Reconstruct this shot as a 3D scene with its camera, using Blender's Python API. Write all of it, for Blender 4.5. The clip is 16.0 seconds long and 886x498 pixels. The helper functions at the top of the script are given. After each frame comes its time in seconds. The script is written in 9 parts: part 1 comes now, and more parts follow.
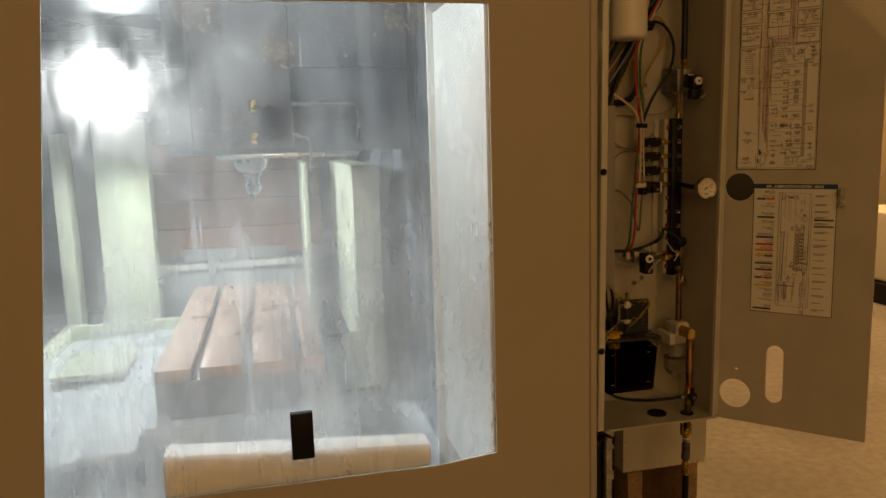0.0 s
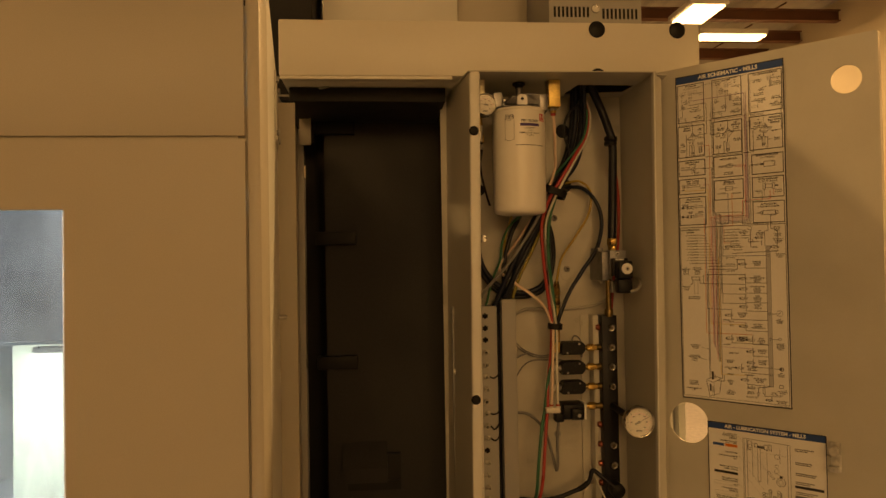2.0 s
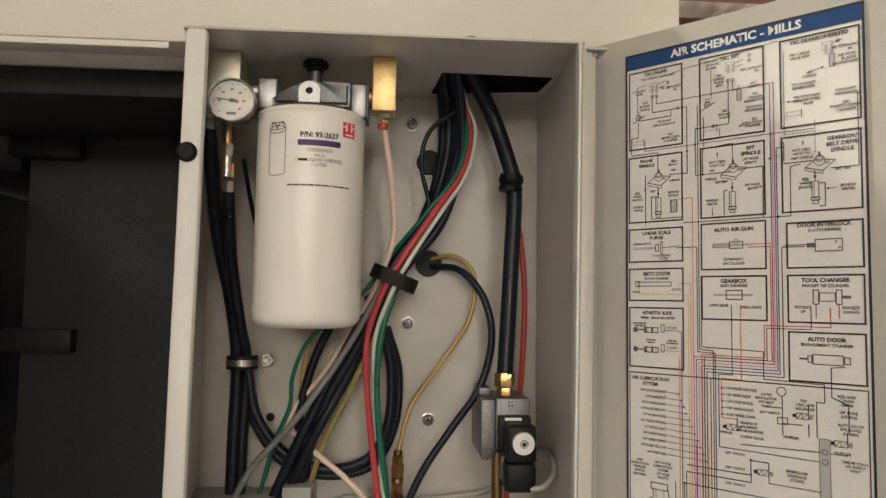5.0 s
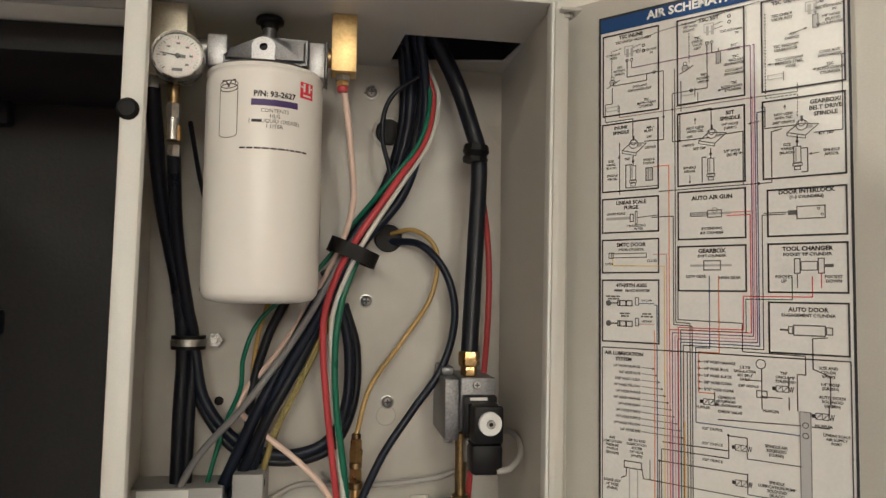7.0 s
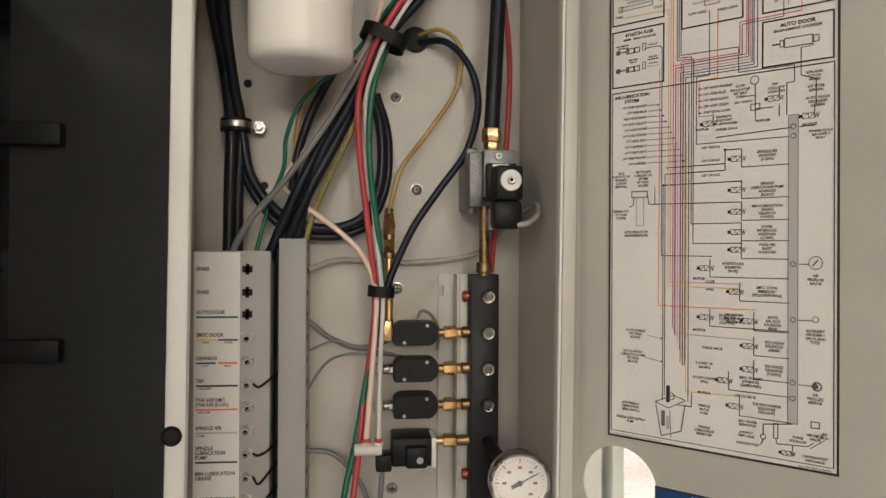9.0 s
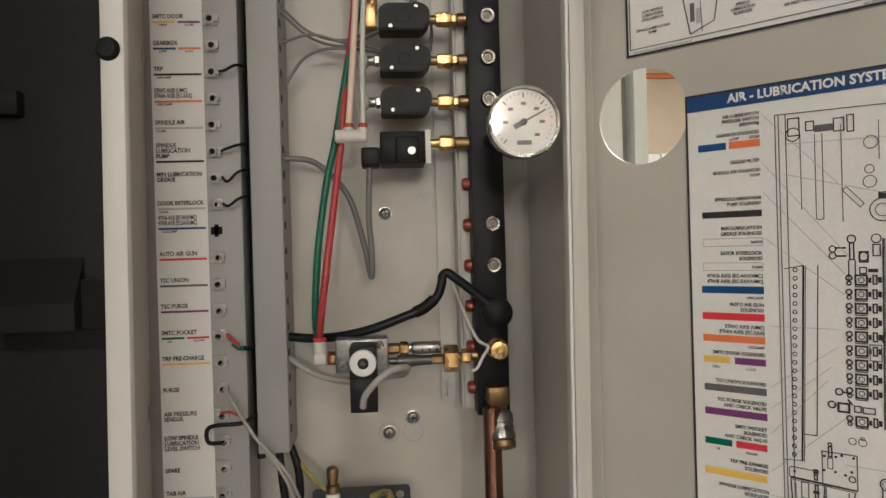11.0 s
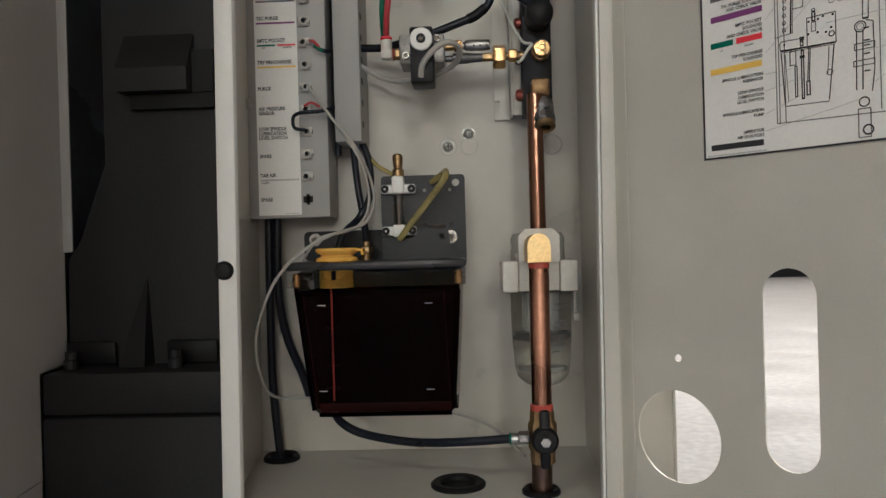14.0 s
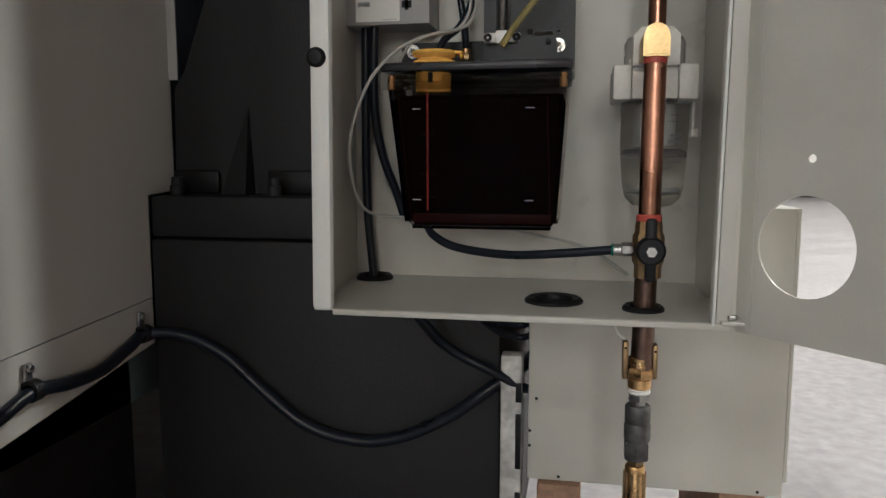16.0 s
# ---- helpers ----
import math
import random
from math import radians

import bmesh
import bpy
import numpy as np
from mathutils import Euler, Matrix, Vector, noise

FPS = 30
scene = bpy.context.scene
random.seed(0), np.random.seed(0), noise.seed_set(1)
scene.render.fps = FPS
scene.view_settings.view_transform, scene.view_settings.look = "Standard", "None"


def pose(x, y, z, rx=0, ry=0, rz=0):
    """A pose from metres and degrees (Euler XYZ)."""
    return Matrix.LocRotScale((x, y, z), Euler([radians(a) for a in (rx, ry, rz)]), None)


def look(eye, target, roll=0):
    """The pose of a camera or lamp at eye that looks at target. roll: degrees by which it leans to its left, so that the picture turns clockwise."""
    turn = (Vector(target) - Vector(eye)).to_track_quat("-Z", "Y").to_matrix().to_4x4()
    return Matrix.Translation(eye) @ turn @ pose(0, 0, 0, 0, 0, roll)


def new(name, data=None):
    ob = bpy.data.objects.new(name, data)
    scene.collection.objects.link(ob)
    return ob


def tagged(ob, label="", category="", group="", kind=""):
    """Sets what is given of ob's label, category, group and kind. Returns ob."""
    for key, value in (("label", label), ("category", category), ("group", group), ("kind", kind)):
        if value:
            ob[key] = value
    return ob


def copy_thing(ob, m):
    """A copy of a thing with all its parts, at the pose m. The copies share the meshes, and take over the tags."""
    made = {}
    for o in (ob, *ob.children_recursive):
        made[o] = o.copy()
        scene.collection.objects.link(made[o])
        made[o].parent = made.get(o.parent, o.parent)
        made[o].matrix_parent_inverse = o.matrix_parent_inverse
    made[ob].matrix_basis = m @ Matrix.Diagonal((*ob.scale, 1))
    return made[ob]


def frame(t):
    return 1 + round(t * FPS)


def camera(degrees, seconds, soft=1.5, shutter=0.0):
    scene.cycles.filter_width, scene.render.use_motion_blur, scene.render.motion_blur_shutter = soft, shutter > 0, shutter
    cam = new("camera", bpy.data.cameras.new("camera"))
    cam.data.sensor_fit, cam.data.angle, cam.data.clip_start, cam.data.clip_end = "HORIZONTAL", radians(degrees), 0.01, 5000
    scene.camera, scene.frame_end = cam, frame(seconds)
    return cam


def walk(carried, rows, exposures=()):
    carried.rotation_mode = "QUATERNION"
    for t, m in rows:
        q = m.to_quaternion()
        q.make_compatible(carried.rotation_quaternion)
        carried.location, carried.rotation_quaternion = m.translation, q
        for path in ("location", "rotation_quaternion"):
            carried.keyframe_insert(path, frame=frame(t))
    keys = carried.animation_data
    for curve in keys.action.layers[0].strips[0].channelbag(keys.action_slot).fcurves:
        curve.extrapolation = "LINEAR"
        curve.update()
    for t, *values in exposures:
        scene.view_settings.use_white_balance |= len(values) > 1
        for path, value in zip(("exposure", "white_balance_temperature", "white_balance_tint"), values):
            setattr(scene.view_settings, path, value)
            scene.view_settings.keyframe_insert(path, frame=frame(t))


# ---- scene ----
cam = camera(62.2, 16.0)

PATH = [
    (0, (-0.92, -1.739, 1.187), (-0.471, 0.187, 0.893), -1.7),
    (0.5, (-0.777, -1.646, 1.245), (-0.362, 0.303, 1.07), -1.9),
    (1, (-0.602, -1.584, 1.281), (-0.289, 0.39, 1.213), -1.9),
    (1.5, (-0.439, -1.504, 1.307), (-0.199, 0.482, 1.3), -1.5),
    (2, (-0.33, -1.364, 1.325), (-0.152, 0.628, 1.363), -1.0),
    (2.5, (-0.252, -1.209, 1.364), (-0.103, 0.785, 1.418), -0.6),
    (3, (-0.17, -1.105, 1.385), (-0.053, 0.89, 1.458), -0.1),
    (3.5, (-0.058, -0.999, 1.417), (0.024, 0.998, 1.491), 0.4),
    (4, (-0.007, -0.918, 1.402), (0.068, 1.076, 1.544), 0.7),
    (4.2, (0.002, -0.876, 1.407), (0.064, 1.118, 1.555), 0.9),
    (6.3, (-0.049, -0.681, 1.437), (0.258, 1.291, 1.575), 0.8),
    (6.5, (-0.041, -0.69, 1.432), (0.25, 1.283, 1.579), 0.8),
    (7, (-0.026, -0.712, 1.414), (0.263, 1.264, 1.536), 0.8),
    (7.5, (-0.022, -0.728, 1.383), (0.244, 1.251, 1.483), 0.9),
    (8, (-0.026, -0.742, 1.341), (0.229, 1.24, 1.409), 0.9),
    (8.5, (-0.03, -0.756, 1.291), (0.215, 1.228, 1.329), 0.7),
    (9, (-0.033, -0.766, 1.245), (0.193, 1.221, 1.254), 0.3),
    (9.5, (-0.022, -0.754, 1.172), (0.188, 1.234, 1.164), -0.3),
    (9.7, (-0.017, -0.745, 1.14), (0.184, 1.244, 1.123), -0.5),
    (11.8, (0.01, -0.657, 0.866), (0.159, 1.337, 0.887), -2.0),
    (12, (0.013, -0.659, 0.838), (0.158, 1.336, 0.869), -2.0),
    (12.5, (0.014, -0.682, 0.784), (0.135, 1.313, 0.831), -2.0),
    (13, (0.019, -0.716, 0.757), (0.089, 1.282, 0.814), -1.8),
    (13.5, (0.023, -0.745, 0.719), (0.022, 1.254, 0.753), -1.7),
    (14, (0.023, -0.772, 0.695), (-0.059, 1.227, 0.687), -1.6),
    (14.5, (0.03, -0.795, 0.674), (-0.152, 1.195, 0.594), -1.7),
    (15, (0.032, -0.813, 0.651), (-0.235, 1.162, 0.492), -1.7),
    (15.5, (0.035, -0.799, 0.624), (-0.301, 1.161, 0.416), -1.1),
    (16, (0.025, -0.738, 0.601), (-0.342, 1.214, 0.36), 0.0),
]

# ---- light ----
EXPO = [(0.0, -1.42, 7000, 9), (0.5, -1.9, 7000, 9), (1.0, -1.4, 7000, 9), (1.5, -1.0, 7250, 9), (2.0, -0.58, 6900, 9), (2.5, -0.16, 5250, 7), (3.0, 0.1, 4150, 6), (3.5, 0.42, 3720, 6), (4.2, 0.66, 3600, 5), (7.0, 0.74, 3540, 5), (8.0, 0.8, 3540, 5), (9.5, 0.78, 3540, 6), (12.0, 0.62, 3420, 5), (13.5, 0.57, 3380, 5), (16.0, 0.45, 3330, 6)]
walk(cam, [(t, look(eye, target, roll)) for t, eye, target, roll in PATH], EXPO)
world = bpy.data.worlds.new("world")
scene.world = world
world.use_nodes = True
world.node_tree.nodes["Background"].inputs[0].default_value = (1.0, 0.6, 0.25, 1)
world.node_tree.nodes["Background"].inputs[1].default_value = 0.05
WARM = (1.0, 0.56, 0.2)
COOL = (0.86, 0.94, 1.0)


def area(name, m, sx, sy, watts, colour=WARM):
    d = bpy.data.lights.new(name, "AREA")
    d.shape, d.size, d.size_y, d.energy, d.color = "RECTANGLE", sx, sy, watts, colour
    ob = new(name, d)
    ob.matrix_world = m
    return ob


# ---- helpers for building ----
def material(name, colour, rough=0.5, metal=0.0, grain=0.0, grain_size=300.0, stain=0.0, stain_size=6.0, bump=0.0, coat=0.0, vary=0.0, trans=0.0, ior=1.45, spec=0.5):
    m = bpy.data.materials.new(name)
    m.use_nodes = True
    nt = m.node_tree
    n, l = nt.nodes, nt.links
    b = n["Principled BSDF"]
    b.inputs["Base Color"].default_value = (*colour, 1)
    b.inputs["Roughness"].default_value = rough
    b.inputs["Metallic"].default_value = metal
    b.inputs["Coat Weight"].default_value = coat
    b.inputs["Transmission Weight"].default_value = trans
    b.inputs["IOR"].default_value = ior
    b.inputs["Specular IOR Level"].default_value = spec
    co = n.new("ShaderNodeTexCoord")
    last = None
    if grain or bump:
        fine = n.new("ShaderNodeTexNoise")
        fine.inputs["Scale"].default_value, fine.inputs["Detail"].default_value = grain_size, 3
        l.new(co.outputs["Object"], fine.inputs["Vector"])
    if stain:
        big = n.new("ShaderNodeTexNoise")
        big.inputs["Scale"].default_value, big.inputs["Detail"].default_value = stain_size, 5
        l.new(co.outputs["Object"], big.inputs["Vector"])

    def scaled(src, amount, prev):
        r = n.new("ShaderNodeMapRange")
        r.inputs[1].default_value, r.inputs[2].default_value = 0.3, 0.7
        r.inputs[3].default_value, r.inputs[4].default_value = 1 - amount, 1 + amount * 0.5
        l.new(src, r.inputs[0])
        mix = n.new("ShaderNodeVectorMath")
        mix.operation = "SCALE"
        if prev is None:
            mix.inputs[0].default_value = colour
        else:
            l.new(prev, mix.inputs[0])
        l.new(r.outputs[0], mix.inputs[3])
        return mix.outputs[0]
    if grain:
        last = scaled(fine.outputs[0], grain, last)
    if stain:
        last = scaled(big.outputs[0], stain, last)
        rr = n.new("ShaderNodeMapRange")
        rr.inputs[1].default_value, rr.inputs[2].default_value = 0.3, 0.7
        rr.inputs[3].default_value, rr.inputs[4].default_value = max(rough - min(0.1, stain * 0.6), 0.03), min(rough + min(0.1, stain * 0.6), 1)
        l.new(big.outputs[0], rr.inputs[0])
        l.new(rr.outputs[0], b.inputs["Roughness"])
    if vary:
        oi = n.new("ShaderNodeObjectInfo")
        last = scaled(oi.outputs["Random"], vary, last)
    if last is not None:
        l.new(last, b.inputs["Base Color"])
    if bump:
        bp = n.new("ShaderNodeBump")
        bp.inputs["Strength"].default_value, bp.inputs["Distance"].default_value = bump, 0.0006
        l.new(fine.outputs[0], bp.inputs["Height"])
        l.new(bp.outputs[0], b.inputs["Normal"])
    return m


def glow(name, colour, strength):
    m = bpy.data.materials.new(name)
    m.use_nodes = True
    b = m.node_tree.nodes["Principled BSDF"]
    b.inputs["Base Color"].default_value = (*colour, 1)
    b.inputs["Emission Color"].default_value = (*colour, 1)
    b.inputs["Emission Strength"].default_value = strength
    return m


BEIGE = material("powder_coat", (0.47, 0.44, 0.37), 0.42, grain=0.05, grain_size=900, stain=0.05, stain_size=4, bump=0.25)
BEIGE_LT = material("beam_powder_coat", (0.72, 0.70, 0.63), 0.4, grain=0.04, grain_size=900, stain=0.06, stain_size=4, bump=0.2)
BEIGE_IN = material("cabinet_powder_coat", (0.53, 0.52, 0.465), 0.36, grain=0.04, grain_size=900, stain=0.09, stain_size=9, bump=0.2)
WHITE_P = material("white_powder_coat", (0.72, 0.72, 0.69), 0.4, grain=0.03, grain_size=900, stain=0.06, stain_size=3, bump=0.2)
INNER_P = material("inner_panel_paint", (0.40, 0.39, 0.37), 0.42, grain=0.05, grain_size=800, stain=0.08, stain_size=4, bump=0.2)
GREY_P = material("grey_paint", (0.36, 0.36, 0.35), 0.45, grain=0.05, grain_size=700, stain=0.08, stain_size=8, bump=0.2)
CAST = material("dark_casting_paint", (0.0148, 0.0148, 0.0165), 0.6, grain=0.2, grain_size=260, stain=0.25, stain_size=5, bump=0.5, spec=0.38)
# also stands in for shade: column slit, boss shadow, void under the lip
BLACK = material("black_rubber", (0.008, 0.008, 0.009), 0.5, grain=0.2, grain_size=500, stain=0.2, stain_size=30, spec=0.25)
BLACK_P = material("black_plastic", (0.008, 0.008, 0.010), 0.42, grain=0.2, grain_size=900, bump=0.2, spec=0.25)
ANOD = material("black_anodised", (0.012, 0.012, 0.015), 0.4, metal=0.2, grain=0.25, grain_size=600, stain=0.2, stain_size=20, spec=0.3)
PLATE = material("dark_grey_plate", (0.042, 0.045, 0.048), 0.45, grain=0.15, grain_size=700, stain=0.15, stain_size=14, spec=0.25)
BRASS = material("brass", (0.66, 0.46, 0.15), 0.3, metal=1.0, grain=0.12, grain_size=300, stain=0.2, stain_size=60)
BRASS_DULL = material("aged_brass", (0.33, 0.24, 0.095), 0.38, metal=1.0, grain=0.2, grain_size=300, stain=0.4, stain_size=40)
BRASS_OLD = material("darkened_brass", (0.20, 0.135, 0.05), 0.42, metal=1.0, grain=0.2, grain_size=300, stain=0.4, stain_size=50)
BRASS_BRUSH = material("brushed_brass", (0.78, 0.60, 0.22), 0.46, metal=1.0, grain=0.15, grain_size=400, stain=0.15, stain_size=40)
CHAMPAGNE = material("champagne_anodised", (0.68, 0.64, 0.50), 0.42, metal=0.9, grain=0.12, grain_size=500, stain=0.12, stain_size=40)
COPPER = material("copper", (0.42, 0.235, 0.135), 0.28, metal=1.0, grain=0.12, grain_size=200, stain=0.45, stain_size=18)
TARNISH = material("tarnished_copper", (0.15, 0.105, 0.078), 0.36, metal=1.0, grain=0.2, grain_size=200, stain=0.5, stain_size=22)
RUST_RED = material("red_thread_seal", (0.38, 0.07, 0.03), 0.5, stain=0.3, stain_size=60)
STEEL = material("zinc_steel", (0.44, 0.435, 0.42), 0.33, metal=1.0, grain=0.15, grain_size=500, stain=0.2, stain_size=60)
DIAL = material("gauge_dial", (0.50, 0.485, 0.46), 0.5, stain=0.06, stain_size=60)
SOCKET = material("dark_socket", (0.13, 0.11, 0.08), 0.4, metal=0.8, stain=0.3, stain_size=80)
CHROME = material("dull_chrome", (0.36, 0.35, 0.325), 0.3, metal=1.0, grain=0.2, grain_size=500, stain=0.35, stain_size=80)
ZINC = material("greasy_zinc", (0.30, 0.30, 0.285), 0.42, metal=0.85, grain=0.25, grain_size=400, stain=0.35, stain_size=60)
BACK_P = material("stained_back_panel", (0.53, 0.515, 0.455), 0.36, grain=0.04, grain_size=900, stain=0.17, stain_size=13, bump=0.2)
GALV = material("galvanised_post", (0.66, 0.65, 0.62), 0.5, metal=0.15, grain=0.3, grain_size=90, stain=0.45, stain_size=18)
ALU = material("cast_aluminium", (0.42, 0.42, 0.43), 0.4, metal=0.9, grain=0.2, grain_size=700, stain=0.2, stain_size=30, bump=0.3)
CAST_ALU = material("stained_casting", (0.26, 0.26, 0.27), 0.48, metal=0.8, grain=0.3, grain_size=500, stain=0.35, stain_size=45, bump=0.4)
ALU_DK = material("dark_cast_metal", (0.16, 0.16, 0.165), 0.42, metal=0.8, grain=0.25, grain_size=700, stain=0.25, stain_size=30, bump=0.3)
CAN_W = material("white_can_enamel", (0.82, 0.80, 0.75), 0.3, stain=0.012, stain_size=20)
PAPER = material("label_stock", (0.82, 0.815, 0.79), 0.5, grain=0.03, grain_size=400, stain=0.04, stain_size=9)
INK = material("black_ink", (0.03, 0.03, 0.035), 0.6)
INK_G = material("grey_ink", (0.13, 0.13, 0.135), 0.6)
INK_L = material("light_grey_ink", (0.5, 0.5, 0.5), 0.6)
NAVY = material("blue_ink", (0.02, 0.06, 0.22), 0.5)
PURPLE = material("purple_ink", (0.17, 0.045, 0.21), 0.5)
VIOLET = material("dark_violet_ink", (0.06, 0.035, 0.17), 0.5)
RED_I = material("red_ink", (0.62, 0.03, 0.03), 0.5)
ORANGE_I = material("orange_ink", (0.72, 0.20, 0.02), 0.5)
YELLOW_I = material("yellow_ink", (0.80, 0.56, 0.015), 0.5)
GREEN_I = material("green_ink", (0.015, 0.13, 0.085), 0.5)
BLUE_I = material("mid_blue_ink", (0.02, 0.075, 0.27), 0.5)
PINK_I = material("pink_ink", (0.62, 0.35, 0.42), 0.5)
LILAC_I = material("lilac_ink", (0.45, 0.33, 0.52), 0.5)
YELLOW = material("yellow_plastic", (0.84, 0.53, 0.002), 0.5, grain=0.08, grain_size=300, stain=0.12, stain_size=40, spec=0.06)
OFFWHITE = material("off_white_plastic", (0.68, 0.66, 0.6), 0.45, grain=0.06, grain_size=300, stain=0.12, stain_size=40)
WHITE_PL = material("white_plastic", (0.82, 0.82, 0.8), 0.4, grain=0.03, grain_size=300, stain=0.05, stain_size=40)
GLASS = material("clear_plastic", (0.97, 0.97, 0.96), 0.05, trans=1.0, ior=1.3)
TUBE_BLK = material("black_hose", (0.009, 0.011, 0.019), 0.36, grain=0.2, grain_size=300, stain=0.25, stain_size=25, spec=0.35)
TUBE_NAVY = material("navy_hose", (0.010, 0.014, 0.030), 0.36, grain=0.2, grain_size=300, stain=0.25, stain_size=25, spec=0.35)
TUBE_RED = material("red_tube", (0.40, 0.045, 0.04), 0.35, stain=0.15, stain_size=25)
TUBE_GRN = material("green_tube", (0.03, 0.14, 0.075), 0.35, stain=0.15, stain_size=25)
TUBE_WHT = material("milky_tube", (0.66, 0.66, 0.6), 0.35, stain=0.12, stain_size=25)
TUBE_GRY = material("grey_tube", (0.2, 0.2, 0.2), 0.4, stain=0.15, stain_size=25)
TUBE_LGRY = material("light_grey_cable", (0.4, 0.39, 0.36), 0.45, stain=0.15, stain_size=25)
TUBE_PNK = material("cream_tube", (0.78, 0.62, 0.5), 0.35, stain=0.1, stain_size=25)
TUBE_AMB = material("amber_tube", (0.44, 0.31, 0.06), 0.25, stain=0.2, stain_size=25)
TUBE_YEL = material("yellowed_clear_tube", (0.62, 0.55, 0.16), 0.15, stain=0.2, stain_size=25, trans=0.65, ior=1.3)
DIRTY_GREY = material("dirty_coupler", (0.10, 0.10, 0.10), 0.5, metal=0.5, grain=0.3, grain_size=200, stain=0.5, stain_size=35)
WOOD = material("pallet_wood", (0.34, 0.22, 0.12), 0.7, grain=0.25, grain_size=120, stain=0.3, stain_size=20, bump=0.4)


def part(name, bm, mat, parent=None, label="", smooth=True):
    """Links a bmesh as one mesh object, under a thing or a part."""
    me = bpy.data.meshes.new(name)
    bmesh.ops.recalc_face_normals(bm, faces=bm.faces)
    bm.to_mesh(me)
    bm.free()
    if smooth:
        me.polygons.foreach_set("use_smooth", [True] * len(me.polygons))
        me.set_sharp_from_angle(angle=radians(38))
    me.materials.append(mat)
    ob = new(name, me)
    ob.parent = parent
    if label:
        tagged(ob, label)
    return ob


def thing(name, label, category, group="", kind="", m=None):
    ob = new(name)
    ob.empty_display_size = 0.02
    if m is not None:
        ob.matrix_world = m
    return tagged(ob, label, category, group, kind)


def box(bm, x0, x1, y0, y1, z0, z1, bevel=0.0, seg=2, m=None):
    mm = Matrix.Translation(((x0 + x1) / 2, (y0 + y1) / 2, (z0 + z1) / 2)) @ Matrix.Diagonal((x1 - x0, y1 - y0, z1 - z0, 1))
    if m is not None:
        mm = m @ mm
    vs = bmesh.ops.create_cube(bm, size=1, matrix=mm)["verts"]
    if bevel:
        es = list({e for v in vs for e in v.link_edges})
        bmesh.ops.bevel(bm, geom=es, offset=bevel, segments=seg, profile=0.5, affect="EDGES")


def boxes(*specs, bevel=0.0, m=None):
    bm = bmesh.new()
    for s in specs:
        b2 = bmesh.new()
        box(b2, *s[:6], bevel=s[6] if len(s) > 6 else bevel, m=m)
        join(bm, b2)
    return bm


def join(bm, other):
    me = bpy.data.meshes.new("tmp")
    other.to_mesh(me)
    other.free()
    bm.from_mesh(me)
    bpy.data.meshes.remove(me)
    return bm


def frame_at(p, axis):
    """A turn that takes z to the given axis, at p."""
    q = Vector((0, 0, 1)).rotation_difference(Vector(axis).normalized())
    return Matrix.Translation(p) @ q.to_matrix().to_4x4()


def lathe(bm, profile, p=(0, 0, 0), axis=(0, 0, 1), seg=28, spin=0.0):
    """Turns a profile of (radius, height) round an axis; seg 6 makes a hexagon."""
    m = frame_at(p, axis)
    rings = []
    for r, h in profile:
        if r < 1e-6:
            rings.append([bm.verts.new(m @ Vector((0, 0, h)))])
        else:
            rings.append([bm.verts.new(m @ Vector((r * math.cos(spin + 2 * math.pi * i / seg), r * math.sin(spin + 2 * math.pi * i / seg), h))) for i in range(seg)])
    for a, b in zip(rings, rings[1:]):
        if len(a) == 1 and len(b) == 1:
            continue
        for i in range(seg):
            j = (i + 1) % seg
            if len(a) == 1:
                bm.faces.new((a[0], b[j], b[i]))
            elif len(b) == 1:
                bm.faces.new((a[i], a[j], b[0]))
            else:
                bm.faces.new((a[i], a[j], b[j], b[i]))
    for ring in (rings[0], rings[-1]):
        if len(ring) > 2:
            bm.faces.new(ring)
    return bm


def turned(profile, p=(0, 0, 0), axis=(0, 0, 1), seg=28, spin=0.0):
    return lathe(bmesh.new(), profile, p, axis, seg, spin)


def rod(p, axis, r, length, bevel=0.0006, seg=24, spin=0.0):
    return turned([(0, 0), (r - bevel, 0), (r, bevel), (r, length - bevel), (r - bevel, length), (0, length)], p, axis, seg, spin)


def ring(p, axis, r0, r1, h, seg=32):
    b = min(0.0006, h / 3)
    return lathe_closed([(r0, 0), (r1 - b, 0), (r1, b), (r1, h - b), (r1 - b, h), (r0, h)], p, axis, seg)


def lathe_closed(profile, p, axis, seg=32):
    bm = bmesh.new()
    m = frame_at(p, axis)
    rings = [[bm.verts.new(m @ Vector((r * math.cos(2 * math.pi * i / seg), r * math.sin(2 * math.pi * i / seg), h))) for i in range(seg)] for r, h in profile]
    for k in range(len(rings)):
        a, b = rings[k], rings[(k + 1) % len(rings)]
        for i in range(seg):
            j = (i + 1) % seg
            bm.faces.new((a[i], a[j], b[j], b[i]))
    return bm


def spline(points, steps=10):
    """A smooth line through the given points."""
    p = [Vector(q) for q in points]
    p = [2 * p[0] - p[1]] + p + [2 * p[-1] - p[-2]]
    out = []
    for i in range(1, len(p) - 2):
        a, b, c, d = p[i - 1], p[i], p[i + 1], p[i + 2]
        for k in range(steps):
            t = k / steps
            out.append(0.5 * ((2 * b) + (c - a) * t + (2 * a - 5 * b + 4 * c - d) * t * t + (3 * b - a - 3 * c + d) * t ** 3))
    out.append(p[-2])
    return out


